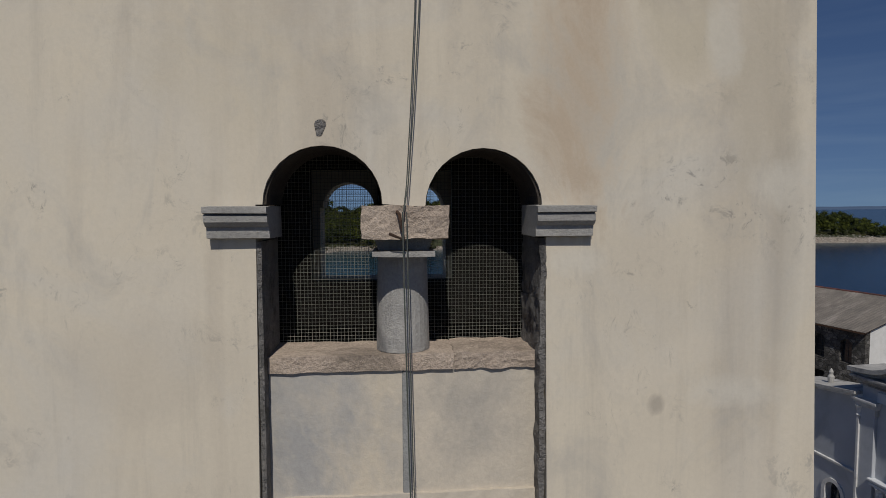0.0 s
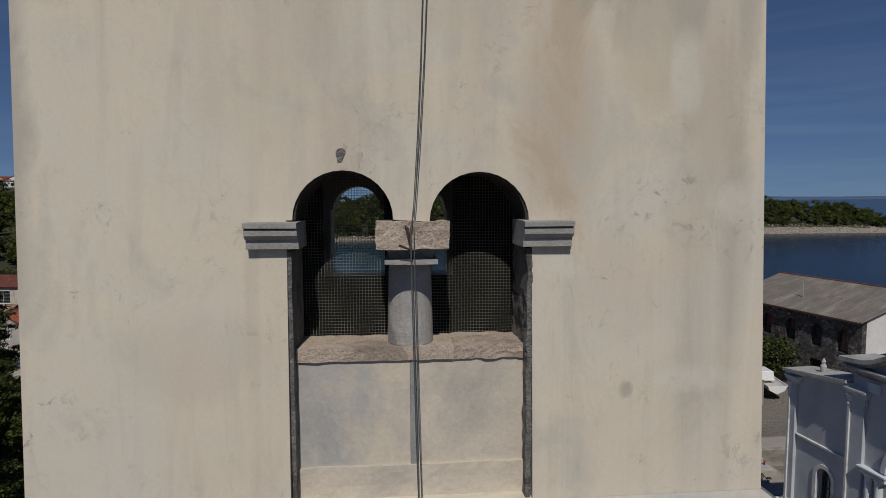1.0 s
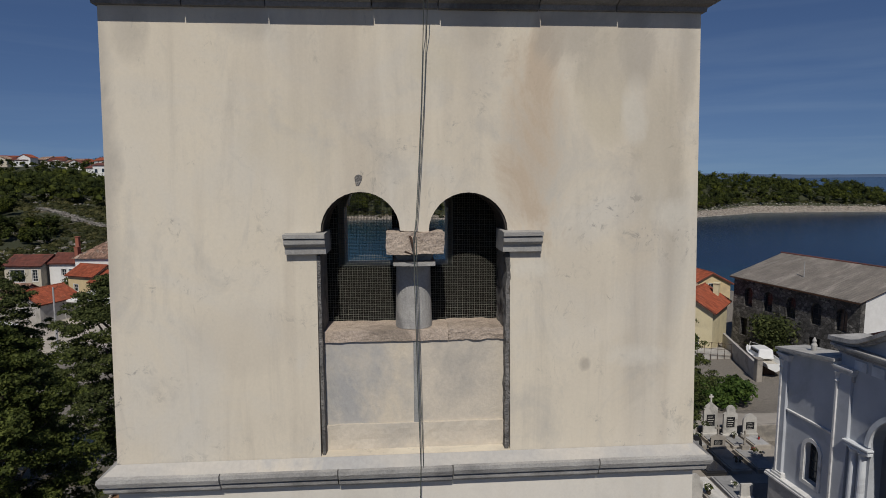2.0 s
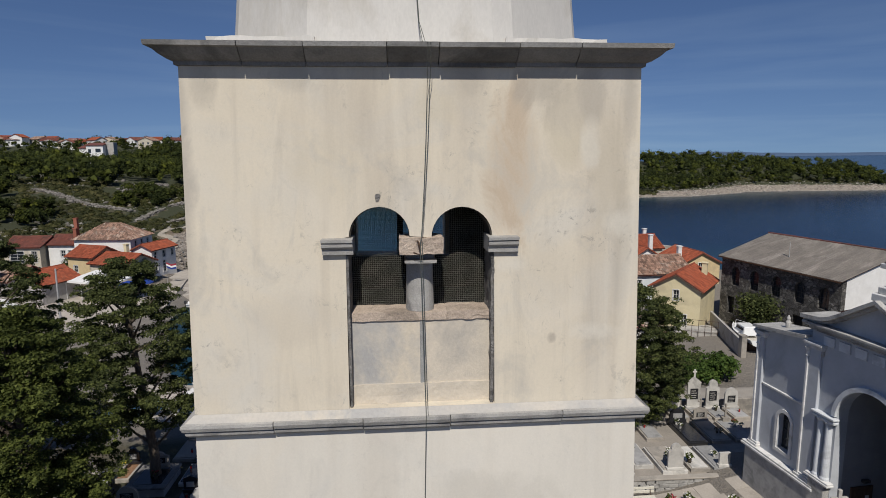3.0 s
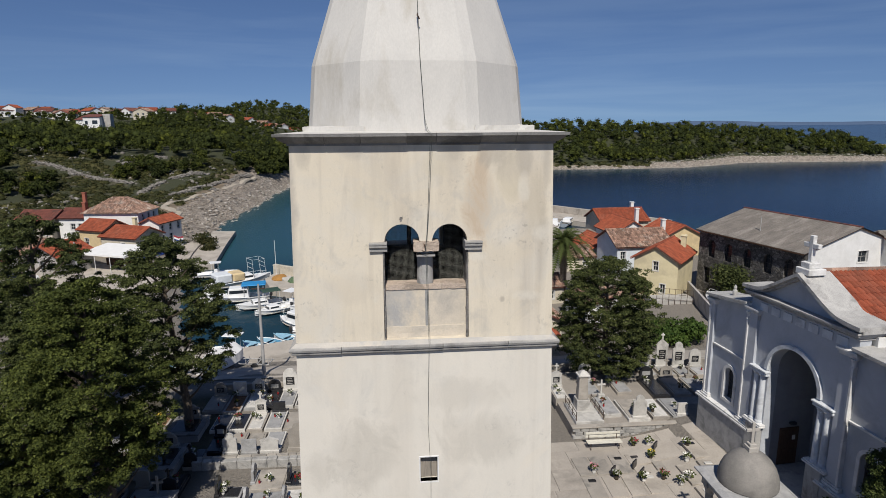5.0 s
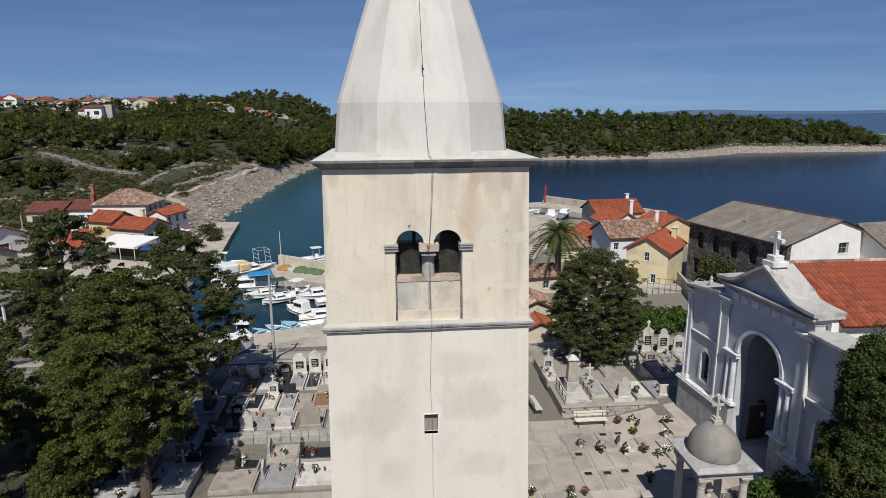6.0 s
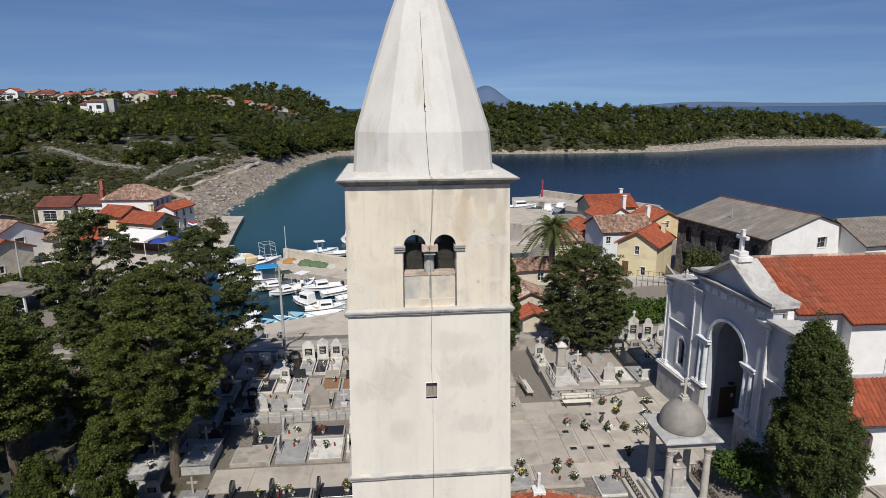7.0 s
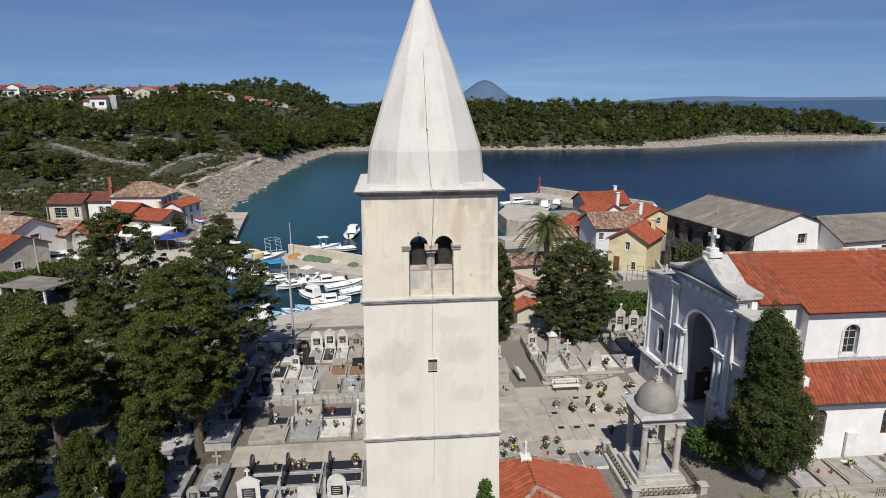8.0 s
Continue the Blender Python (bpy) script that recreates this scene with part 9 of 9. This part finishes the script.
# boat laid up beside the warehouse, behind a grey yard wall
lb = boat((33.0, 47.2), 84, 5.2, 2.0, "cabin", "white cabin boat laid up on land beside the warehouse", motor=False)
lb.location.z = ground_z(33.0, 47.2) + 0.75
part("cradle", one_box(-1.5, 1.5, -0.5, 0.5, -0.85, -0.05, 0.03), M["iron"], lb, "dark wooden boat cradle")
yw_ = thing("yard_wall", "grey rendered yard wall with a gate pillar", "wall", (0, 0, 0), kind="structure")
part("wall", prism(bmesh.new(), [(30.7, 44.6), (30.95, 44.6), (33.4, 54.4), (33.15, 54.4)], -1.4, 0.9), M["greywall"], yw_)
part("gate_pillar", one_box(30.6, 31.1, 44.0, 44.55, -1.4, 1.3, 0.03), M["slabstone"], yw_)
part("pillar_cap", one_box(30.55, 31.15, 43.95, 44.6, 1.3, 1.4, 0.02), M["slabstone"], yw_)
db = boat((-19.0, 34.6), 20, 3.6, 1.5, "open", "small blue dinghy laid up beside the lane", "hull_b", "deck_b", motor=False)
db.location.z = ground_z(-19.0, 34.6) + 0.25
# boat under a grey cover, and a trailer, at the lane
cv = thing("covered_boat", "boat laid up under a pale grey cover", "boat", (-15.6, 37.2, ground_z(-15.6, 37.2)), 75)
bm = bmesh.new()
rows = []
for i in range(9):
    t = i / 8
    w = 1.15 * math.sin(math.pi * (0.22 + 0.7 * (1 - t) ** 0.8)) + 0.1
    hgt = 1.9 - 0.5 * abs(t - 0.4)
    rows.append([bm.verts.new((-2.6 + 5.2 * t, s * w * f, z * hgt)) for s, f, z in ((-1, 1.0, 0.25), (-1, 0.95, 0.65), (0, 0, 1.0), (1, 0.95, 0.65), (1, 1.0, 0.25))])
for a, b in zip(rows, rows[1:]):
    for k in range(4):
        bm.faces.new((a[k], a[k + 1], b[k + 1], b[k]))
bm.faces.new(rows[0]), bm.faces.new(rows[-1])
jiggle(bm, 0.05, 2)
part("cover", bm, M["canvas_w"], cv)
part("cradle", one_box(-1.8, 1.8, -0.6, 0.6, -0.1, 0.5, 0.03), M["iron"], cv)
tr_ = thing("boat_trailer", "empty grey metal boat trailer", "trailer", (-13.0, 38.2, ground_z(-13.0, 38.2)), 170)
bm = bmesh.new()
for y in (-0.6, 0.6):
    rod(bm, (-1.6, y, 0.45), (0.9, y, 0.45), 0.04)
    rod(bm, (0.9, y, 0.45), (2.2, 0, 0.45), 0.04)
for x in (-1.5, -0.5, 0.5):
    rod(bm, (x, -0.6, 0.45), (x, 0.6, 0.45), 0.035)
    rod(bm, (x, -0.35, 0.45), (x, -0.35, 0.75), 0.03)
    rod(bm, (x, 0.35, 0.45), (x, 0.35, 0.75), 0.03)
part("frame", bm, M["plinth"], tr_)
for y in (-0.75, 0.75):
    part("wheel", rod(bmesh.new(), (-0.4, y - 0.09, 0.3), (-0.4, y + 0.09, 0.3), 0.3, 0.3, 14), M["slate_dark"], tr_)

# ---- hillside, woods, shore rocks, distance ----


def lump_cloud(cs, rs, seed, flat=0.75, rough=0.22):
    """Lumpy leafy masses: one ragged low ball for each centre."""
    r = np.random.default_rng(seed)
    bm = bmesh.new()
    bmesh.ops.create_icosphere(bm, subdivisions=1, radius=1)
    bmesh.ops.delete(bm, geom=[v for v in bm.verts if v.co.z < -0.6], context="VERTS")
    bm.verts.index_update()
    V = np.array([v.co[:] for v in bm.verts])
    F = np.array([[v.index for v in f.verts] for f in bm.faces])
    bm.free()
    n = len(cs)
    J = 1 + r.uniform(-rough, rough, (n, len(V), 1))
    W = V[None] * J * np.asarray(rs)[:, None, None] * np.array([1, 1, flat]) + np.asarray(cs)[:, None]
    return W.reshape(-1, 3), (F[None] + (np.arange(n) * len(V))[:, None, None]).reshape(-1, 3)


def join_np(va, fa, vb, fb):
    """Two sets of triangles in one pair of arrays."""
    return np.concatenate([va, vb]), np.concatenate([fa, fb + len(va)])


def wood_patch(name, label, pts, size_lo, size_hi, mat, per, leaf_size, seed, lumps_n=6, spread=0.34):
    """A far wood as one object: each tree is several ragged lumps at differing heights, feathered with leaf tufts."""
    r = np.random.default_rng(seed)
    P = np.array(pts, float)
    n = len(P)
    z = height(P[:, 0], P[:, 1])[0]
    s = r.uniform(size_lo, size_hi, n) * r.choice([0.65, 0.9, 1.0, 1.2], n)
    cs, rs = [], []
    for k in range(lumps_n):
        a = r.uniform(0, 6.28, n)
        off = s * r.uniform(0.05, spread, n)
        up = r.uniform(0.25, 0.8, n) if k else r.uniform(0.72, 0.85, n)
        cs.append(np.stack([P[:, 0] + off * np.cos(a), P[:, 1] + off * np.sin(a), z + s * up], 1))
        rs.append(s * r.uniform(0.16, 0.29, n))
    cs, rs = np.concatenate(cs), np.concatenate(rs)
    va, fa = lump_cloud(cs, rs * 0.66, seed, 0.9, 0.3)
    vb, fb = leaf_cloud(cs, rs * 1.2, int(per * 1.5), leaf_size, flat=0.85, up=0.3, shell=0.6, tri=True)
    v, f = join_np(va, fa, vb, fb)
    ob = mesh_np(name, v, f, M[mat])
    return tagged(ob, label, "woods", kind="stuff")


WALLS = [[(-98.7, 177.4), (-90, 172.7), (-82.8, 169.3), (-76.6, 167.4)], [(-88, 188.5), (-89.4, 198), (-84, 200), (-78, 199)], [(-70.8, 157), (-70.5, 165), (-69, 171)], [(-68, 174.7), (-64.9, 179.5), (-61, 182)], [(-62, 156), (-59.4, 160.9), (-56.8, 168.8), (-52.6, 179.8), (-50, 196)], [(-112, 184), (-104, 181), (-98, 178)]]
PATHWAY = [(-48, 118), (-50.4, 129.3), (-54.5, 132.5), (-57.4, 136.2), (-56.6, 142.3), (-54.6, 152.7), (-52.2, 164.6), (-49.5, 181.7), (-48.4, 198.3)]


def clear(X, Y, lines, w):
    """True where a point keeps w metres away from all the lines."""
    ok = np.ones(X.shape, bool)
    for ln in lines:
        for (ax, ay), (bx, by) in zip(ln, ln[1:]):
            t = np.clip(((X - ax) * (bx - ax) + (Y - ay) * (by - ay)) / ((bx - ax) ** 2 + (by - ay) ** 2), 0, 1)
            ok &= np.hypot(X - ax - t * (bx - ax), Y - ay - t * (by - ay)) > w
    return ok


def scatter(n, x0, x1, y0, y1, keep, seed, tries=3):
    r = np.random.default_rng(seed)
    out = []
    X, Y = r.uniform(x0, x1, n * tries), r.uniform(y0, y1, n * tries)
    d = land_distance(X, Y)
    ok = keep(X, Y, d)
    for x, y in zip(X[ok][:n], Y[ok][:n]):
        out.append((x, y))
    return out


# pine wood of the peninsula, thick along its shore
wood_patch("pine_wood", "dark green pine wood along the far shore", scatter(1550, -45, 300, 283, 372, lambda X, Y, d: d > 6.0 + 3 * (X > 130), 3, 5), 4.2, 7.0, "leaf_pine", 26, 0.27, 5, 5)
# wood on the west hill, dense up to the gardens of the houses
wood_patch("hill_wood", "green pine and oak wood on the hillside", scatter(1500, -250, -38, 188, 385, lambda X, Y, d: (d > 13) & (Y > 192 + 9 * np.sin(X * 0.07)) & (X > -0.8 * (Y + 30)) & (np.hypot(X + 131, (Y - 262) * 0.6) > 8) & clear(X, Y + 3, WALLS, 4) & ((Y < 345) | (X > -150)), 7, 6), 4.4, 7.0, "leaf_pine", 22, 0.27, 9)
wood_patch("garden_trees", "pines and oaks between the hilltop houses", scatter(420, -300, -60, 335, 450, lambda X, Y, d: (d > 20) & (X > -0.8 * (Y + 30)), 8, 6), 3.2, 5.4, "leaf_pine", 24, 0.4, 10, 5)
wood_patch("ridge_wood", "hazy green wood on the far ridge", scatter(1050, -330, 60, 455, 740, lambda X, Y, d: (d > 20) & (X > -0.75 * Y), 15, 5), 6.2, 9.4, "leaf_pine", 11, 0.65, 19, 4)
wood_patch("inlet_wood", "green pines above the rocks at the head of the inlet", scatter(190, -68, -20, 200, 310, lambda X, Y, d: (d > 7) & (d < 16) & clear(X, Y, [PATHWAY], 4), 71, 40), 3.6, 6.6, "leaf_pine", 30, 0.4, 73, 6)
# scattered trees lower on the slope
wood_patch("slope_trees", "scattered small oaks and pines on the slope", scatter(120, -170, -52, 140, 195, lambda X, Y, d: (d > 16) & (np.sin(X * 0.11) * np.cos(Y * 0.09) > 0.15) & clear(X, Y + 4, WALLS + [PATHWAY], 5), 23, 8), 2.4, 5.0, "leaf_pine", 34, 0.3, 29)


def scrub(name, label, pts, lo, hi, mat, per, leaf_size, seed):
    r = np.random.default_rng(seed)
    P = np.array(pts, float)
    z = height(P[:, 0], P[:, 1])[0]
    s = r.uniform(lo, hi, len(P))
    cs = np.stack([P[:, 0], P[:, 1], z + s * 0.1], 1)
    va, fa = lump_cloud(cs, s * 0.9, seed, 0.45)
    vb, fb = leaf_cloud(cs, s, int(per * 1.3), leaf_size * 1.1, flat=0.55, up=0.5, shell=0.7, tri=True)
    v, f = join_np(va, fa, vb, fb)
    return tagged(mesh_np(name, v, f, M[mat]), label, "scrub", kind="stuff")


scrub("macchia", "low grey-green macchia bushes over the rocky slope", scatter(3600, -170, -44, 100, 200, lambda X, Y, d: (d > 14) & (np.sin(X * 0.13 + 1) * np.sin(Y * 0.12) + 0.35 * np.sin(X * 0.5) > -0.6) & clear(X, Y + 0.5, WALLS, 2.3) & clear(X, Y, [PATHWAY], 2.2), 31, 8), 0.5, 1.6, "leaf_scrub", 26, 0.2, 33)
scrub("shore_scrub", "dark scrub above the far shore rocks", scatter(420, -45, 430, 280, 345, lambda X, Y, d: (d > 4 + 8 * (X > 130)) & (d < 9 + 8 * (X > 130)), 35, 30), 0.8, 1.9, "leaf_scrub", 18, 0.3, 37)

# limestone rocks: shore and slope


def rock_field(name, label, pts, lo, hi, seed, mat="stone", lift=0.0):
    r = np.random.default_rng(seed)
    bm = bmesh.new()
    bmesh.ops.create_icosphere(bm, subdivisions=1, radius=1)
    V = np.array([v.co[:] for v in bm.verts])
    F = np.array([[v.index for v in f.verts] for f in bm.faces])
    bm.free()
    P = np.array(pts, float)
    z = height(P[:, 0], P[:, 1])[0]
    n = len(P)
    s = lo + (hi - lo) * r.random(n) ** 2.5
    sh = r.uniform(0.6, 1.4, (n, 1, 3)) * np.array([1, 1, 0.55])
    J = 1 + r.uniform(-0.28, 0.28, (n, len(V), 1))
    W = V[None] * J * sh * s[:, None, None]
    a = r.uniform(0, 6.28, n)
    c, q = np.cos(a)[:, None], np.sin(a)[:, None]
    W = np.stack([W[..., 0] * c - W[..., 1] * q, W[..., 0] * q + W[..., 1] * c, W[..., 2]], -1)
    W += np.stack([P[:, 0], P[:, 1], z + s * 0.2 + lift], 1)[:, None]
    faces = (F[None] + (np.arange(n) * len(V))[:, None, None]).reshape(-1, 3)
    return tagged(mesh_np(name, W.reshape(-1, 3), faces, M[mat]), label, "rocks", kind="stuff")


M["shore_stone"] = surf("pale_shore_stone", (0.44, 0.405, 0.36), (0.32, 0.29, 0.255), 0.5, 4, 0.95, 0.6, (0.20, 0.18, 0.155), dirt=0.35, island=0.35, dist=0.1)
M["inlet_stone"] = surf("cream_inlet_stone", (0.37, 0.32, 0.265), (0.26, 0.222, 0.182), 0.5, 4, 0.95, 0.6, (0.15, 0.128, 0.105), dirt=0.35, island=0.3, dist=0.1)
M["limestone"] = surf("pale_shore_limestone", (0.265, 0.245, 0.22), (0.175, 0.16, 0.142), 0.5, 4, 0.95, 0.6, (0.17, 0.15, 0.13), dirt=0.35, island=0.3, dist=0.1)
rock_field("shore_rocks", "pale broken limestone along the shore", scatter(4600, -75, 330, 98, 345, lambda X, Y, d: (d > -0.8) & (d < np.where(Y > 230, 5.0 + 9.0 * (X > 130), 8.5)) & (Y > 104) & clear(X, Y, [PATHWAY], 2.2), 41, 60), 0.1, 0.55, 43, "shore_stone")
rock_field("inlet_rocks", "broken cream limestone slabs above the inlet's edge", scatter(4000, -78, -28, 104, 245, lambda X, Y, d: (d > -0.6) & (d < 13) & clear(X, Y, [PATHWAY], 1.2), 141, 60), 0.08, 0.36, 143, "inlet_stone")
rock_field("slope_rocks", "grey limestone outcrops among the scrub", scatter(1900, -170, -46, 104, 205, lambda X, Y, d: (d > 8) & (np.sin(X * 0.09 + 2) * np.cos(Y * 0.14) + 0.4 * np.sin(Y * 0.4) + 0.3 * np.sin(X * 0.7) > 0.0), 47, 6), 0.15, 0.9, 49, "limestone")


def dry_wall(pts, seed):
    """A tumbled dry-stone wall along ground points, as many single stones."""
    out = []
    r = random.Random(seed)
    for (x0, y0), (x1, y1) in zip(pts, pts[1:]):
        n = int(math.hypot(x1 - x0, y1 - y0) / 0.45)
        for i in range(n):
            t = i / n
            for k in range(6):
                out.append((x0 + (x1 - x0) * t + r.gauss(0, 0.42), y0 + (y1 - y0) * t + r.gauss(0, 0.42)))
    return out


rock_field("dry_stone_walls", "tumbled grey dry-stone walls crossing the slope", [q for i, w in enumerate(WALLS) for q in dry_wall(w, i + 3)], 0.25, 0.55, 51, "limestone")
rock_field("dry_stone_walls", "upper courses of the tumbled dry-stone walls", [q for i, w in enumerate(WALLS) for q in dry_wall(w, i + 30)], 0.2, 0.45, 52, "limestone", 0.35)
# footpath along the shore
trk = bmesh.new()
fine = []
for p, q in zip(PATHWAY, PATHWAY[1:]):
    n = max(2, int(math.hypot(q[0] - p[0], q[1] - p[1]) / 1.0))
    fine += [(p[0] + (q[0] - p[0]) * i / n, p[1] + (q[1] - p[1]) * i / n) for i in range(n)]
fine = [(sum(p[0] for p in fine[max(0, i - 3):i + 4]) / len(fine[max(0, i - 3):i + 4]), sum(p[1] for p in fine[max(0, i - 3):i + 4]) / len(fine[max(0, i - 3):i + 4])) for i in range(len(fine))]
prev = None
for (x, y), (x2, y2) in zip(fine, fine[1:]):
    d_ = Vector((x2 - x, y2 - y)).normalized()
    n_ = Vector((-d_.y, d_.x)) * 0.7
    zc = max(ground_z(x + k * n_.x, y + k * n_.y) for k in (-1, 0, 1)) + 0.04
    cur = [trk.verts.new((x + k * n_.x, y + k * n_.y, zc - 0.5 * (abs(k) > 1))) for k in (1.4, 1, -1, -1.4)]
    if prev:
        for i in range(3):
            trk.faces.new((prev[i], prev[i + 1], cur[i + 1], cur[i]))
    prev = cur
tagged(part("footpath", trk, M["gravel_path"], None), "pale gravel footpath above the shore", "path", kind="structure")
# hilltop houses
r_ = random.Random(77)
spots = [(-272 + i * 5.6 + r_.uniform(-3, 3), 392 + r_.uniform(-8, 34)) for i in range(22)]
for i, (x, y) in enumerate(spots):
    house(("white hilltop house with an orange roof", "pale hilltop house with a red roof", "cream hillside villa with a terracotta roof")[i % 3], (x, y, ground_z(x, y)), r_.uniform(-40, 40), r_.uniform(8, 12), r_.uniform(7, 10), r_.uniform(3.6, 5.4), 2.0, ("white", "white", "cream")[i % 3], ("tile_brown", "tile", "tile_old")[i % 3], "x" if i % 2 else "y", wins=[("f", -2, 1.2, 1.2, 1.4), ("f", 2, 1.2, 1.2, 1.4), ("f", 0, 3.0, 1.2, 1.2)] if i % 2 else [("f", -1.5, 2.4, 1.4, 1.4), ("f", 1.8, 2.4, 1.4, 1.4)], base=6, rib=0.5, detail=False)
mod = thing("modern_house", "tall white modern house with a dark loggia window", "house", (-134.0, 270, 14.6), 6)
part("block", one_box(-3.4, 3.4, -4, 4, -6, 9.4, 0.05), M["white"], mod)
part("wing", one_box(-7.2, -3.4, -1.5, 4, -6, 8.2, 0.05), M["white"], mod)
part("wing", one_box(3.4, 6.6, -0.5, 4, -6, 10.6, 0.05), M["greywall"], mod)
lg = part("loggia", one_box(-0.6, 3.0, -5.0, -4.0, 1.2, 5.0, 0.03), M["winframe"], mod, "white loggia frame")
part("window", one_box(-0.1, 2.5, -5.06, -4.9, 1.8, 4.4, 0.02), M["pane"], lg)
part("window", one_box(-2.6, -1.5, -4.06, -3.9, 6.0, 7.6, 0.02), M["pane"], mod)
part("window", one_box(0.3, 2.4, -4.06, -3.9, 6.2, 7.8, 0.02), M["pane"], mod)
part("balcony", one_box(-3.2, 3.5, -5.2, -4.0, 0.4, 0.7, 0.02), M["white"], mod)
part("roof", plate((-3.9, 4.3, 10.6), (3.7, 4.3, 10.6), (3.7, -4.4, 9.4), (-3.9, -4.4, 9.4), 0.25), M["tile_brown"], mod, "brownish red tiled roof")
part("roof", plate((-7.6, 4.3, 9.3), (-3.4, 4.3, 9.3), (-3.4, -1.9, 8.2), (-7.6, -1.9, 8.2), 0.25), M["tile_brown"], mod)
for i in range(10):
    x, y = -152 + i * 8.2 + r_.uniform(-6, 6), 446 + r_.uniform(-22, 18)
    house("distant pale house among the pines", (x, y, ground_z(x, y) - r_.uniform(0.5, 2.2)), r_.uniform(-40, 40), r_.uniform(7, 10), 8, r_.uniform(3.2, 5.0), 2.0, ("cream", "white", "white")[i % 3], "tile" if i % 2 else "tile_old", "x", wins=[("f", -2, 2.0, 1.4, 1.6), ("f", 2, 2.0, 1.4, 1.6)], base=8, rib=0.6, detail=False)

# far islands across the water
M["haze_a"] = surf("hazy_blue_island", (0.085, 0.125, 0.20), (0.08, 0.118, 0.19), 0.002, 0.02, 1.0, 0.0, dirt=0.08, spec=0.0)
M["haze_b"] = surf("hazy_blue_mountain", (0.085, 0.125, 0.20), (0.08, 0.12, 0.192), 0.002, 0.02, 1.0, 0.0, dirt=0.08, spec=0.0)


def island(name, label, x0, x1, y, crest, mat, depth=500, n=80):
    bm = bmesh.new()
    rows = []
    for i in range(n + 1):
        x = x0 + (x1 - x0) * i / n
        h = max(0.5, crest(i / n) + 3.0 * noise.noise(Vector((x * 0.006, y * 0.01, 0))) * min(1, crest(i / n) / 20))
        z0 = float(sea_z(x, y))
        rows.append([bm.verts.new((x, y, z0 - 2)), bm.verts.new((x, y + depth * 0.25, z0 + h * 0.75)), bm.verts.new((x, y + depth * 0.5, z0 + h)), bm.verts.new((x, y + depth, z0 - 1))])
    for a, b in zip(rows, rows[1:]):
        for k in range(3):
            bm.faces.new((a[k], b[k], b[k + 1], a[k + 1]))
    ob = part(name, bm, M[mat], smooth=True)
    return tagged(ob, label, "island", kind="structure")


island("backdrop_island", "long low hazy blue island on the horizon", 1500, 4700, 3900, lambda t: 24 * min(1.0, t * 7) + 9 * math.exp(-((t - 0.24) / 0.1) ** 2) + 3 * math.sin(t * 9), "haze_a")
island("backdrop_mountain", "blue hazy mountain beyond the wooded point", 330, 1000, 4000, lambda t: 158 * math.exp(-(abs(t - 0.46) / 0.26) ** 1.9), "haze_b")
